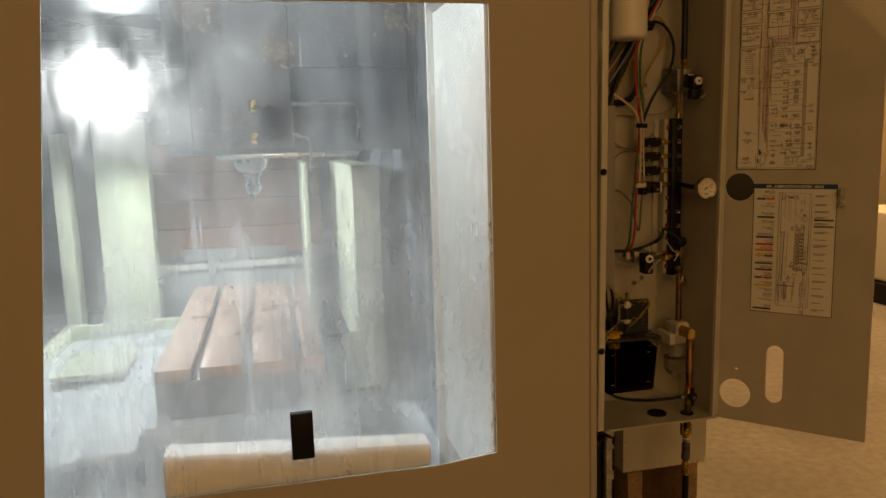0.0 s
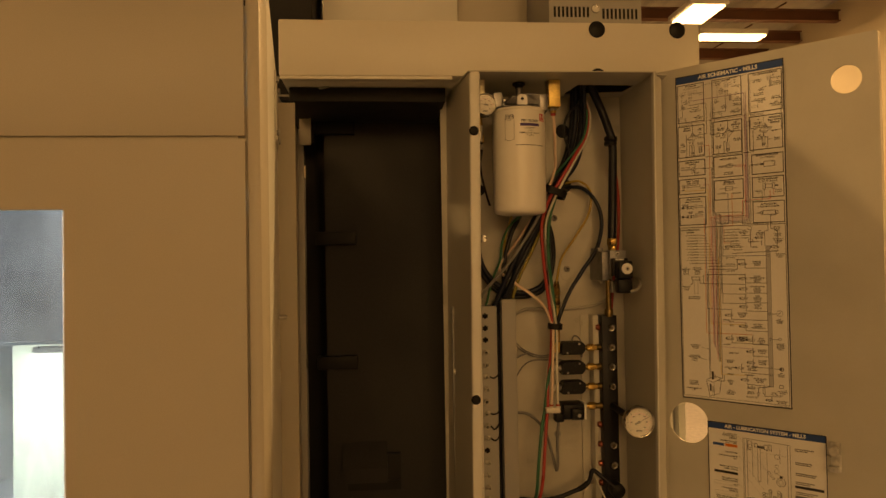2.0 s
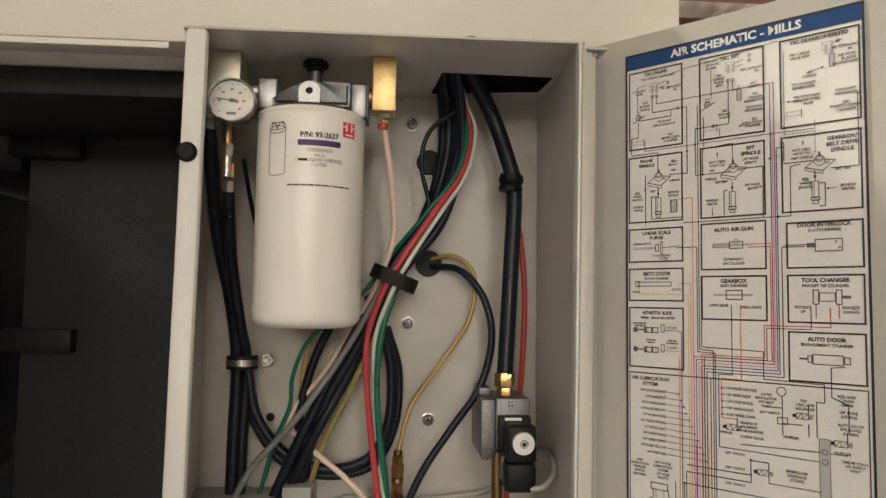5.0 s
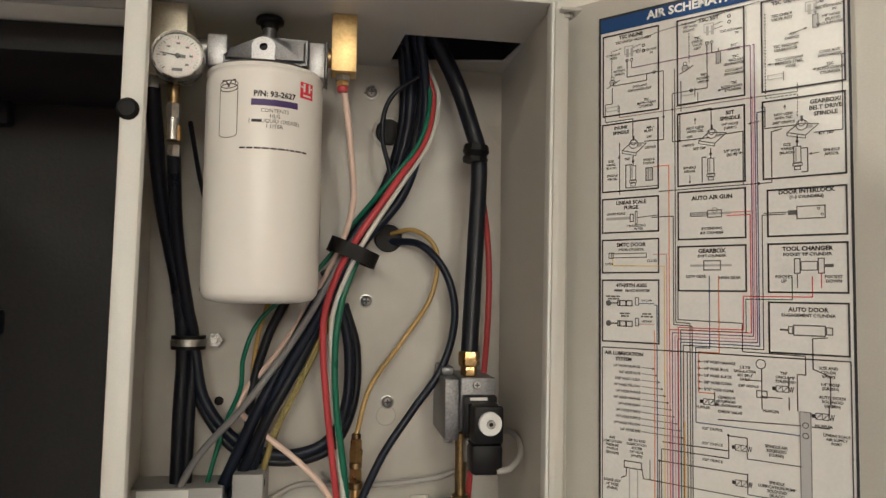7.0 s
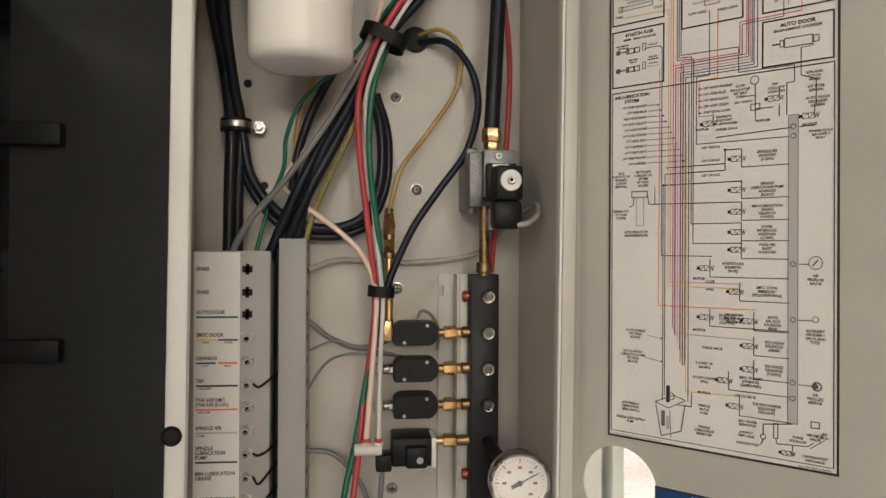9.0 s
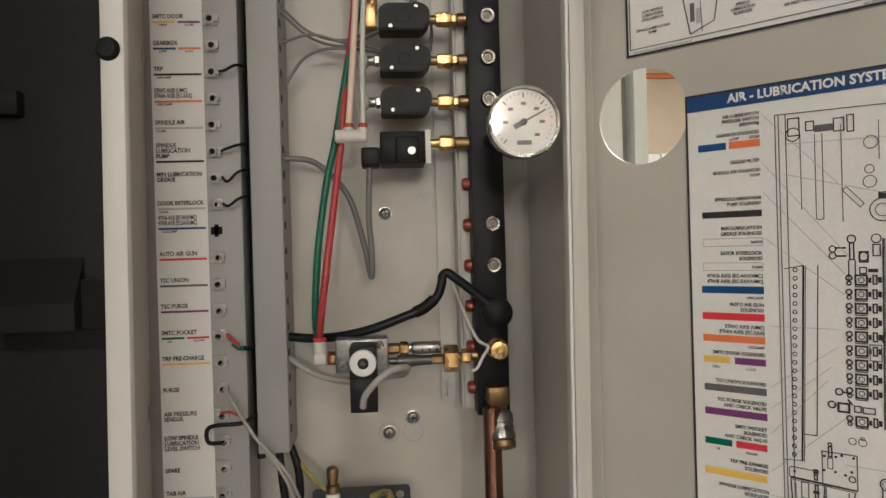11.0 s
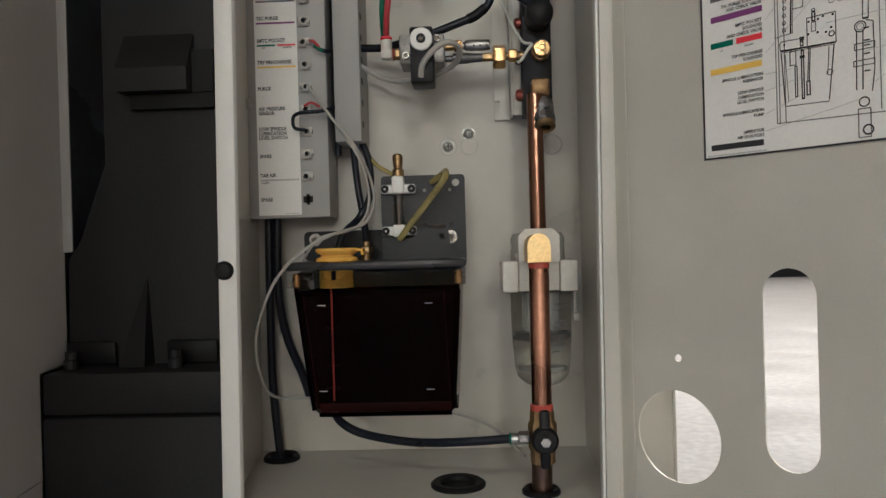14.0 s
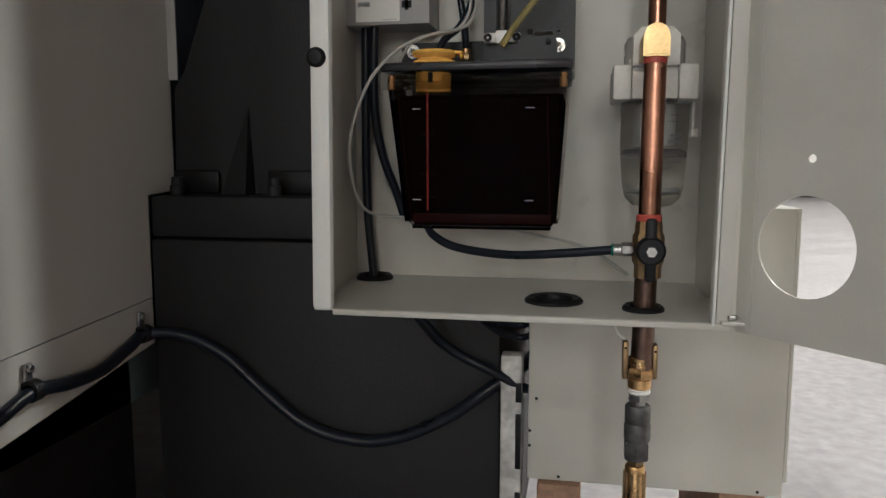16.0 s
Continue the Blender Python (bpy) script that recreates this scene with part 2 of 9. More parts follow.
def tube(points, r, seg=10, steps=10, straight=False):
    bm = bmesh.new()
    line = [Vector(q) for q in points] if straight else spline(points, steps)
    side = None
    rings = []
    for i, q in enumerate(line):
        d = (line[min(i + 1, len(line) - 1)] - line[max(i - 1, 0)]).normalized()
        if side is None:
            side = d.orthogonal().normalized()
        side = (side - d * side.dot(d)).normalized()
        up = d.cross(side)
        rings.append([bm.verts.new(q + r * (math.cos(2 * math.pi * k / seg) * side + math.sin(2 * math.pi * k / seg) * up)) for k in range(seg)])
    for a, b in zip(rings, rings[1:]):
        for k in range(seg):
            j = (k + 1) % seg
            bm.faces.new((a[k], a[j], b[j], b[k]))
    bm.faces.new(rings[0])
    bm.faces.new(rings[-1])
    return bm


def hose(name, points, r, mat, label, category="hose", seg=10):
    ob = part(name, tube(points, r, seg), mat)
    return tagged(ob, label, category)


def circle_pts(cx, cy, r, n=28):
    return [(cx + r * math.cos(2 * math.pi * i / n), cy + r * math.sin(2 * math.pi * i / n)) for i in range(n)]


def slot_pts(cx, cy, w, h, n=12):
    r, k = w / 2, h / 2 - w / 2
    return [(cx + r * math.cos(math.pi * i / n), cy + k + r * math.sin(math.pi * i / n)) for i in range(n + 1)] + [(cx - r * math.cos(math.pi * i / n), cy - k - r * math.sin(math.pi * i / n)) for i in range(n + 1)]


def rect_pts(x0, x1, y0, y1, r=0.0, n=5):
    if not r:
        return [(x0, y0), (x1, y0), (x1, y1), (x0, y1)]
    out = []
    for cx, cy, a in ((x1 - r, y0 + r, -90), (x1 - r, y1 - r, 0), (x0 + r, y1 - r, 90), (x0 + r, y0 + r, 180)):
        out += [(cx + r * math.cos(radians(a + 90 * i / n)), cy + r * math.sin(radians(a + 90 * i / n))) for i in range(n + 1)]
    return out


def sheet(outer, holes, thick, m):
    """A flat plate in m's x and y, from 0 to thick in z, with holes through it."""
    bm = bmesh.new()
    edges = []
    for loop in (outer, *holes):
        vs = [bm.verts.new((x, y, 0)) for x, y in loop]
        edges += [bm.edges.new((vs[i], vs[(i + 1) % len(vs)])) for i in range(len(vs))]
    bmesh.ops.triangle_fill(bm, use_beauty=True, use_dissolve=False, edges=edges)
    r = bmesh.ops.extrude_face_region(bm, geom=bm.faces[:])
    for v in r["geom"]:
        if isinstance(v, bmesh.types.BMVert):
            v.co.z += thick
    bm.transform(m)
    return bm


UPRIGHT = Matrix(((1, 0, 0, 0), (0, 0, -1, 0), (0, 1, 0, 0), (0, 0, 0, 1)))  # plate x, y -> world x, z; thickness towards -y


def facing(x, y, z, turn=0.0):
    """A frame on an upright surface that faces -y, turned about z by degrees."""
    return Matrix.Translation((x, y, z)) @ Matrix.Rotation(radians(turn), 4, "Z") @ UPRIGHT


_letters = {}


def letters(text, size, bold=False):
    key = (text, round(size, 5), bold)
    if key not in _letters:
        cu = bpy.data.curves.new("text", "FONT")
        cu.body, cu.size, cu.resolution_u = text, size, 2
        cu.align_x, cu.align_y = "LEFT", "CENTER"
        cu.offset = size * float(bold) * 0.036
        ob = bpy.data.objects.new("text", cu)
        scene.collection.objects.link(ob)
        dg = bpy.context.evaluated_depsgraph_get()
        me = bpy.data.meshes.new_from_object(ob.evaluated_get(dg))
        bpy.data.objects.remove(ob)
        bpy.data.curves.remove(cu)
        _letters[key] = me
    return _letters[key]


def write(bm, text, x, y, size, m, align="l", bold=True, lift=0.0006, stretch=1.0):
    """Adds lettering to a bmesh, on the x-y plane of m."""
    me = letters(text, size, bold)
    if not me.vertices:
        return
    xs = [v.co.x for v in me.vertices]
    w = (max(xs) - min(xs)) * stretch
    off = {"l": 0, "c": -w / 2, "r": -w}[align] - min(xs) * stretch
    n0 = len(bm.verts)
    bm.from_mesh(me)
    bm.verts.ensure_lookup_table()
    mm = m @ Matrix.Translation((x + off, y, lift)) @ Matrix.Diagonal((stretch, 1, 1, 1))
    for v in bm.verts[n0:]:
        v.co = mm @ v.co


def bars(bm, rows, m, lift=0.0005):
    """Flat printed bars (x0, x1, y0, y1) on the x-y plane of m."""
    for x0, x1, y0, y1 in rows:
        bm.faces.new([bm.verts.new(m @ Vector((x, y, lift))) for x, y in ((x0, y0), (x1, y0), (x1, y1), (x0, y1))])


def line_path(bm, pts, w, m, lift=0.0005):
    """A thin printed line of width w."""
    for (xa, ya), (xb, yb) in zip(pts, pts[1:]):
        d = Vector((xb - xa, yb - ya))
        if d.length < 1e-7:
            continue
        n = Vector((-d.y, d.x)).normalized() * w / 2
        bm.faces.new([bm.verts.new(m @ Vector((x, y, lift))) for x, y in ((xa - n.x, ya - n.y), (xb - n.x, yb - n.y), (xb + n.x, yb + n.y), (xa + n.x, ya + n.y))])


def outline(bm, x0, x1, y0, y1, w, m, lift=0.0005):
    bars(bm, [(x0, x1, y0, y0 + w), (x0, x1, y1 - w, y1), (x0, x0 + w, y0 + w, y1 - w), (x1 - w, x1, y0 + w, y1 - w)], m, lift)


def printed(name, fill, mat, parent, label=""):
    bm = bmesh.new()
    fill(bm)
    return part(name, bm, mat, parent, label, smooth=False)


def hex_nut(p, axis, r, h):
    return turned([(0, 0), (r * 0.92, 0), (r, h * 0.12), (r, h * 0.88), (r * 0.92, h), (0, h)], p, axis, 6)



# ---- shop ----
def shop():
    conc = material("concrete", (0.27, 0.255, 0.262), 0.42, grain=0.22, grain_size=28, stain=0.18, stain_size=2.6, bump=0.3)
    wallm = material("painted_block", (0.62, 0.55, 0.42), 0.7, grain=0.05, grain_size=80, stain=0.1, stain_size=1.0)
    deck = material("roof_deck", (0.66, 0.64, 0.6), 0.6, stain=0.15, stain_size=1.5)
    joist = material("rusty_joist", (0.16, 0.07, 0.04), 0.6, stain=0.2, stain_size=4)
    tagged(part("floor", boxes((-9, 6.15, -34, 13, -0.2, 0)), conc), "smooth grey concrete shop floor with stains", "floor", kind="structure")
    for nm, s in (("wall_north", (-9, 6.15, 13, 13.2, 0, 4.9)), ("wall_south", (-9, 6.15, -34.2, -34, 0, 4.9)), ("wall_east", (6.15, 6.35, -34.2, 13.2, 0, 4.9)), ("wall_west", (-9.2, -9, -34.2, 13.2, 0, 4.9))):
        tagged(part(nm, boxes(s), wallm), "cream painted workshop wall", "wall", kind="structure")
    bm = bmesh.new()
    n = 240
    prof = []
    for i in range(n + 1):
        x = -9.2 + 15.55 * i / n
        prof.append((x, 4.9 + (0.04 if (i // 2) % 2 else 0.0)))
    lo = [bm.verts.new((x, -34, z)) for x, z in prof]
    hi = [bm.verts.new((x, 13, z)) for x, z in prof]
    for i in range(n):
        bm.faces.new((lo[i], lo[i + 1], hi[i + 1], hi[i]))
    tagged(part("ceiling", bm, deck, smooth=False), "pale ribbed metal roof deck", "ceiling", kind="structure")
    for k in range(46):
        y = 10.2 - 0.94 * k
        bm = boxes((-9, 6.149, y - 0.06, y + 0.06, 4.60, 4.615), (-9, 6.149, y - 0.008, y + 0.008, 4.615, 4.745), (-9, 6.149, y - 0.06, y + 0.06, 4.745, 4.76))
        for i in range(7):
            x = -8.0 + i * 2.2
            join(bm, tube([(x, y, 4.76), (x + 0.25, y + 0.1, 4.9)], 0.012, 6, straight=True))
        tagged(part("roof_joist", bm, joist), "rusty brown steel roof beam with sway rods", "beam", "roof beams")
    lampm = glow("lamp_diffuser", (1.0, 0.6, 0.25), 10.0)
    fix = material("lamp_housing", (0.7, 0.68, 0.62), 0.5)
    first = None
    lit = [(0.6, -6.0, 60, 0), (-3.4, -5.0, 60, 0), (3.42, 2.35, 600, 0), (5.2, 3.6, 80, 0), (-4.6, 1.8, 560, 0), (-2.6, 5.4, 130, 0), (1.2, 6.6, 130, 0), (3.85, 7.75, 70, 90), (4.75, 8.7, 70, 0)]
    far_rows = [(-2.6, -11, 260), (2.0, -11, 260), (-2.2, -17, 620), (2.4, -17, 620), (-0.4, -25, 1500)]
    for x, y, watts, turn in lit:
        if first is None:
            first = thing("ceiling_light", "fluorescent strip light hanging under the roof", "ceiling light", "ceiling lights")
            part("housing", boxes((-0.62, 0.62, -0.16, 0.16, 0.0, 0.07), bevel=0.01), fix, first)
            part("diffuser", boxes((-0.6, 0.6, -0.13, 0.13, -0.03, -0.002), bevel=0.008), lampm, first, "glowing warm white diffuser")
            part("hanger", boxes((-0.5, -0.492, -0.004, 0.004, 0.07, 0.4)), fix, first)
            part("hanger", boxes((0.492, 0.5, -0.004, 0.004, 0.07, 0.4)), fix, first)
            first.matrix_world = pose(x, y, 4.5, 0, 0, turn)
        else:
            copy_thing(first, pose(x, y, 4.5, 0, 0, turn) @ Matrix.Diagonal((0.56, 1.6, 1, 1) if turn else (0.8, 1, 1, 1)))
        area("shop_lamp", look((x, y, 4.44), (x, y, 0)) @ Matrix.Rotation(radians(turn), 4, "Z"), 0.66 if turn else 0.96, 0.4 if turn else 0.26, watts)
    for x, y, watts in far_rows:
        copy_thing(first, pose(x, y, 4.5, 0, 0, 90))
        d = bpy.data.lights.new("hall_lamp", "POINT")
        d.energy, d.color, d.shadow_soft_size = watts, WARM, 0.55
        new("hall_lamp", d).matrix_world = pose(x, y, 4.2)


shop()


# ---- machine shell ----
machine = thing("milling_machine", "beige and grey vertical machining centre with a lit window", "machine")


def shell():
    # front sheet with the window opening
    win = [(-1.251, 0.64), (-1.088, 0.64), (-1.084, 0.697), (-0.70, 0.694), (-0.601, 0.703), (-0.601, 1.377), (-1.183, 1.377)]
    front = sheet(rect_pts(-2.4, -0.4458, 0.12, 1.4382, 0.002), [win], 0.003, facing(0, -0.697, 0))
    part("front_panel", front, BEIGE, machine, smooth=False)
    part("upper_panel", boxes((-2.4, -0.4458, -0.7, -0.697, 1.4412, 1.571), bevel=0.0014), BEIGE, machine)
    part("top_lid", boxes((-2.4, -0.4915, -0.697, -0.2, 1.566, 1.57)), BEIGE, machine)
    part("backing_strip", boxes((-2.4, -0.452, -0.6965, -0.69, 1.40, 1.47)), BEIGE, machine)
    part("backing_strip", boxes((-0.456, -0.440, -0.6935, -0.69, 0.12, 1.56)), BEIGE, machine)
    part("corner_post", boxes((-0.4446, -0.4315, -0.7, -0.655, 0.12, 1.573), bevel=0.004), BEIGE, machine)
    # slanted side sheet
    a = math.degrees(math.atan2(0.051, 0.464))
    m = Matrix.Translation((-0.4345, -0.66, 0)) @ Matrix.Rotation(radians(90 + a), 4, "Z") @ UPRIGHT
    part("side_panel", sheet([(0, 0.42), (0.464, 0.42), (0.464, 1.605), (0, 1.605)], [], 0.003, m), WHITE_P, machine, smooth=False)
    plate = part("cover_plate", boxes((0.277, 0.367, 1.491, 1.584, 0.003, 0.005), bevel=0.0008, m=m), WHITE_P, machine)
    for u, v in ((0.288, 1.5025), (0.357, 1.5025), (0.288, 1.573), (0.357, 1.573)):
        part("bolt", rod(m @ Vector((u, v, 0.005)), m.to_3x3() @ Vector((0, 0, 1)), 0.005, 0.004, 0.001, 12), STEEL, plate)
    part("pin", rod(m @ Vector((0.342, 1.253, 0.003)), m.to_3x3() @ Vector((0, 0, 1)), 0.003, 0.012, 0.0008, 10), STEEL, machine)
    # inner side sheet with a folded front flange
    part("inner_flange", boxes((-0.484, -0.4515, -0.237, -0.233, 0.42, 1.573), bevel=0.0015), BEIGE, machine)
    part("flange_stop", boxes((-0.492, -0.4848, -0.20, -0.19, 1.57, 1.632), bevel=0.001), BEIGE, machine)
    inner = Matrix.Translation((-0.486, 0, 0)) @ Matrix.Rotation(radians(90), 4, "Z") @ UPRIGHT
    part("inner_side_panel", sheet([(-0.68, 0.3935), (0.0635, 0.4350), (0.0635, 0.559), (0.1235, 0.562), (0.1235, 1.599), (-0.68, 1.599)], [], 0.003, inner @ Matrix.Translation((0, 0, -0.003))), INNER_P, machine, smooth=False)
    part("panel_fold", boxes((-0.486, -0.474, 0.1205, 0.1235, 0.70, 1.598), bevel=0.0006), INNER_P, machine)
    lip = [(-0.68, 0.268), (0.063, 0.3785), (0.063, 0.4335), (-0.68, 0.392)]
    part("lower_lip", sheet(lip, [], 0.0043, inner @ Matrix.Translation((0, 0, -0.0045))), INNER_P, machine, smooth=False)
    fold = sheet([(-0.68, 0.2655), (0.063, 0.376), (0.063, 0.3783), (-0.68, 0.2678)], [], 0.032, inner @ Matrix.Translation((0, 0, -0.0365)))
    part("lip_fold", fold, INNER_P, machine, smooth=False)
    # added black sheet standing in for the unlit void under the lip
    part("skirt", boxes((-0.535, -0.522, -0.69, 0.063, 0.0, 0.40)), BLACK, machine)
    # casting
    part("column_base", boxes((-0.4855, -0.06, 0.064, 0.75, 0.0, 0.506), bevel=0.004), CAST, machine)
    part("column_ledge", boxes((-0.485, -0.06, 0.066, 0.75, 0.5085, 0.558), bevel=0.004), CAST, machine)
    flare = [(-0.05, 0.5585), (-0.487, 0.5585), (-0.484, 0.69), (-0.469, 0.712), (-0.434, 0.809), (-0.434, 1.638), (-0.05, 1.638)]
    part("column", sheet(flare, [], 0.62, facing(0, 0.75, 0)), CAST, machine, smooth=False)
    # black sheet added behind the slit in place of the shade inside it
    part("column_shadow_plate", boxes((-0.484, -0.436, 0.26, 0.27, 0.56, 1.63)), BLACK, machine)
    for z in (1.117, 1.365, 1.587):
        part("bracket", boxes((-0.452, -0.372, 0.112, 0.13, z, z + 0.026), bevel=0.002), BLACK, machine)
    bm = sheet([(0.0, 0.0), (-0.028, 0.0), (-0.028, 0.028), (0.0, 0.075)], [], 0.088, Matrix.Translation((-0.405, 0.129, 0.893)) @ Matrix(((0, 0, 1, 0), (1, 0, 0, 0), (0, 1, 0, 0), (0, 0, 0, 1))))
    part("column_boss", bm, CAST, machine, smooth=False)
    # cast shadow of the boss, drawn as black strips below and beside it
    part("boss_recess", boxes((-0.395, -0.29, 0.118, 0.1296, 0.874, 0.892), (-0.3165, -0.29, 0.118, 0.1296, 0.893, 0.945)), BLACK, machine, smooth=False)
    for x in (-0.466, -0.338):
        part("column_bolt", turned([(0, 0), (0.0085, 0), (0.0085, 0.011), (0.0068, 0.012), (0.0068, 0.021), (0.0055, 0.022), (0, 0.022)], (x, 0.096, 0.5585), (0, 0, 1), 12), CAST, machine)
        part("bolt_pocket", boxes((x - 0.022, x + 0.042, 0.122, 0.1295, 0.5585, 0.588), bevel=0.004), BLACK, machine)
    for x in (-0.41, -0.262):
        bm = bmesh.new()
        v = [bm.verts.new(q) for q in ((x, 0.1, 0.5585), (x + 0.032, 0.1, 0.5585), (x + 0.026, 0.1285, 0.668), (x, 0.1295, 0.5585), (x + 0.032, 0.1295, 0.5585))]
        for f in ((0, 1, 2), (0, 2, 3), (1, 4, 2), (0, 3, 4, 1), (2, 4, 3)):
            bm.faces.new([v[k] for k in f])
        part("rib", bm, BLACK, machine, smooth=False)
    part("rear_wall", boxes((-2.4, -0.50, 2.04, 2.05, 0.0, 1.6)), CAST, machine)
    part("rear_side", boxes((-0.50, -0.49, 0.75, 2.04, 0.0, 1.6)), BEIGE, machine)
    # beam over the cabinet
    beam = part("top_beam", boxes((-0.487, 0.232, -0.143, -0.10, 1.6385, 1.732), (-0.487, 0.02, -0.10, 0.13, 1.6385, 1.732), (0.02, 0.232, -0.012, 0.06, 1.6385, 1.732), (0.137, 0.232, -0.0999, -0.0121, 1.6385, 1.732), bevel=0.003), BEIGE_LT, machine)
    part("beam_lid", boxes((0.0, 0.16, -0.12, 0.01, 1.7325, 1.735)), BEIGE_LT, beam)
    # dark lining puts the shade of the beam's hollow into its colour
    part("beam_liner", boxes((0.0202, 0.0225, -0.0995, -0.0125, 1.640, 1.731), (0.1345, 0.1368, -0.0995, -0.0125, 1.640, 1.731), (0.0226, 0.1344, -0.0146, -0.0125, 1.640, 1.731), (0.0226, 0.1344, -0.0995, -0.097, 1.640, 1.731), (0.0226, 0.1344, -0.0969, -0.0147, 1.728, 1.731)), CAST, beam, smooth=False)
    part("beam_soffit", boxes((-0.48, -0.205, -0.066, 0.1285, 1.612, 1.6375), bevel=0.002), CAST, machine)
    part("beam_lip", boxes((-0.486, -0.2, -0.1425, -0.139, 1.633, 1.6384), bevel=0.0006), BEIGE_LT, beam)
    for x in (0.05, 0.192):
        part("hole_plug", turned([(0, 0), (0.0143, 0), (0.0143, 0.0006), (0.0125, 0.0018), (0, 0.0022)], (x, -0.143, 1.72), (0, -1, 0)), BLACK_P, beam)
        bm = bmesh.new()
        vs = [bm.verts.new((x + 0.0143 * math.cos(math.pi * i / 16), -0.1445, 1.6385 + 0.0143 * math.sin(math.pi * i / 16))) for i in range(17)]
        f = bm.faces.new(vs)
        r = bmesh.ops.extrude_face_region(bm, geom=[f])
        for v in r["geom"]:
            if isinstance(v, bmesh.types.BMVert):
                v.co.y += 0.0014
        part("hole_plug", bm, BLACK_P, beam)


shell()
low = thing("coolant_tank", "beige sheet metal tank box standing on wood blocks", "tank")
part("body", boxes((-0.0245, 0.2275, 0.006, 0.5, 0.267, 0.5555), bevel=0.002), BEIGE_IN, low)
part("edge_fold", boxes((0.2278, 0.2312, 0.008, 0.03, 0.283, 0.555), bevel=0.0006), BEIGE_IN, low)
for x, z in ((-0.016, 0.355), (0.008, 0.272), (0.204, 0.272), (-0.0225, 0.304), (-0.0225, 0.32)):
    part("rivet", rod((x, 0.006, z), (0, -1, 0), 0.0016, 0.001, 0.0003, 8), BLACK, low)
rc = thing("rear_cover", "pale grey sheet metal cover behind the cabinet", "cover")
# the slight blue in this pale base colour stands in for cooler light
PALE = material("pale_blue_grey_paint", (0.78, 0.81, 0.83), 0.4, grain=0.03, grain_size=900, stain=0.06, stain_size=4, bump=0.2)
part("panel", boxes((0.0, 0.2295, 0.006, 0.05, 0.64, 1.63), bevel=0.0015), PALE, rc)
# groove coloured grey between pale sheets, its shade painted in
part("channel", boxes((0.2297, 0.2408, 0.03, 0.05, 0.64, 1.63)), GREY_P, rc)
part("edge_strip", boxes((0.241, 0.2545, 0.006, 0.05, 0.64, 1.63), bevel=0.0015), PALE, rc)
# added black block, standing in for the dark gap above the tank
part("foot", boxes((0.02, 0.215, 0.03, 0.11, 0.5556, 0.6395)), BLACK, rc)
tagged(part("wood_block", boxes((-0.014, 0.031, -0.002, 0.30, 0.0, 0.2665), bevel=0.003), WOOD), "rough pale wood block under the tank", "wood block")
tagged(part("wood_block", boxes((0.17, 0.215, 0.02, 0.30, 0.0, 0.2665), bevel=0.003), WOOD), "rough pale wood block under the tank", "wood block")

# ---- air cabinet ----
X0, X1, YF, ZB, ZT = -0.2, 0.138, -0.183, 0.48, 1.637
cabinet = thing("air_cabinet", "tall beige steel air and lubrication cabinet with its door open", "cabinet")


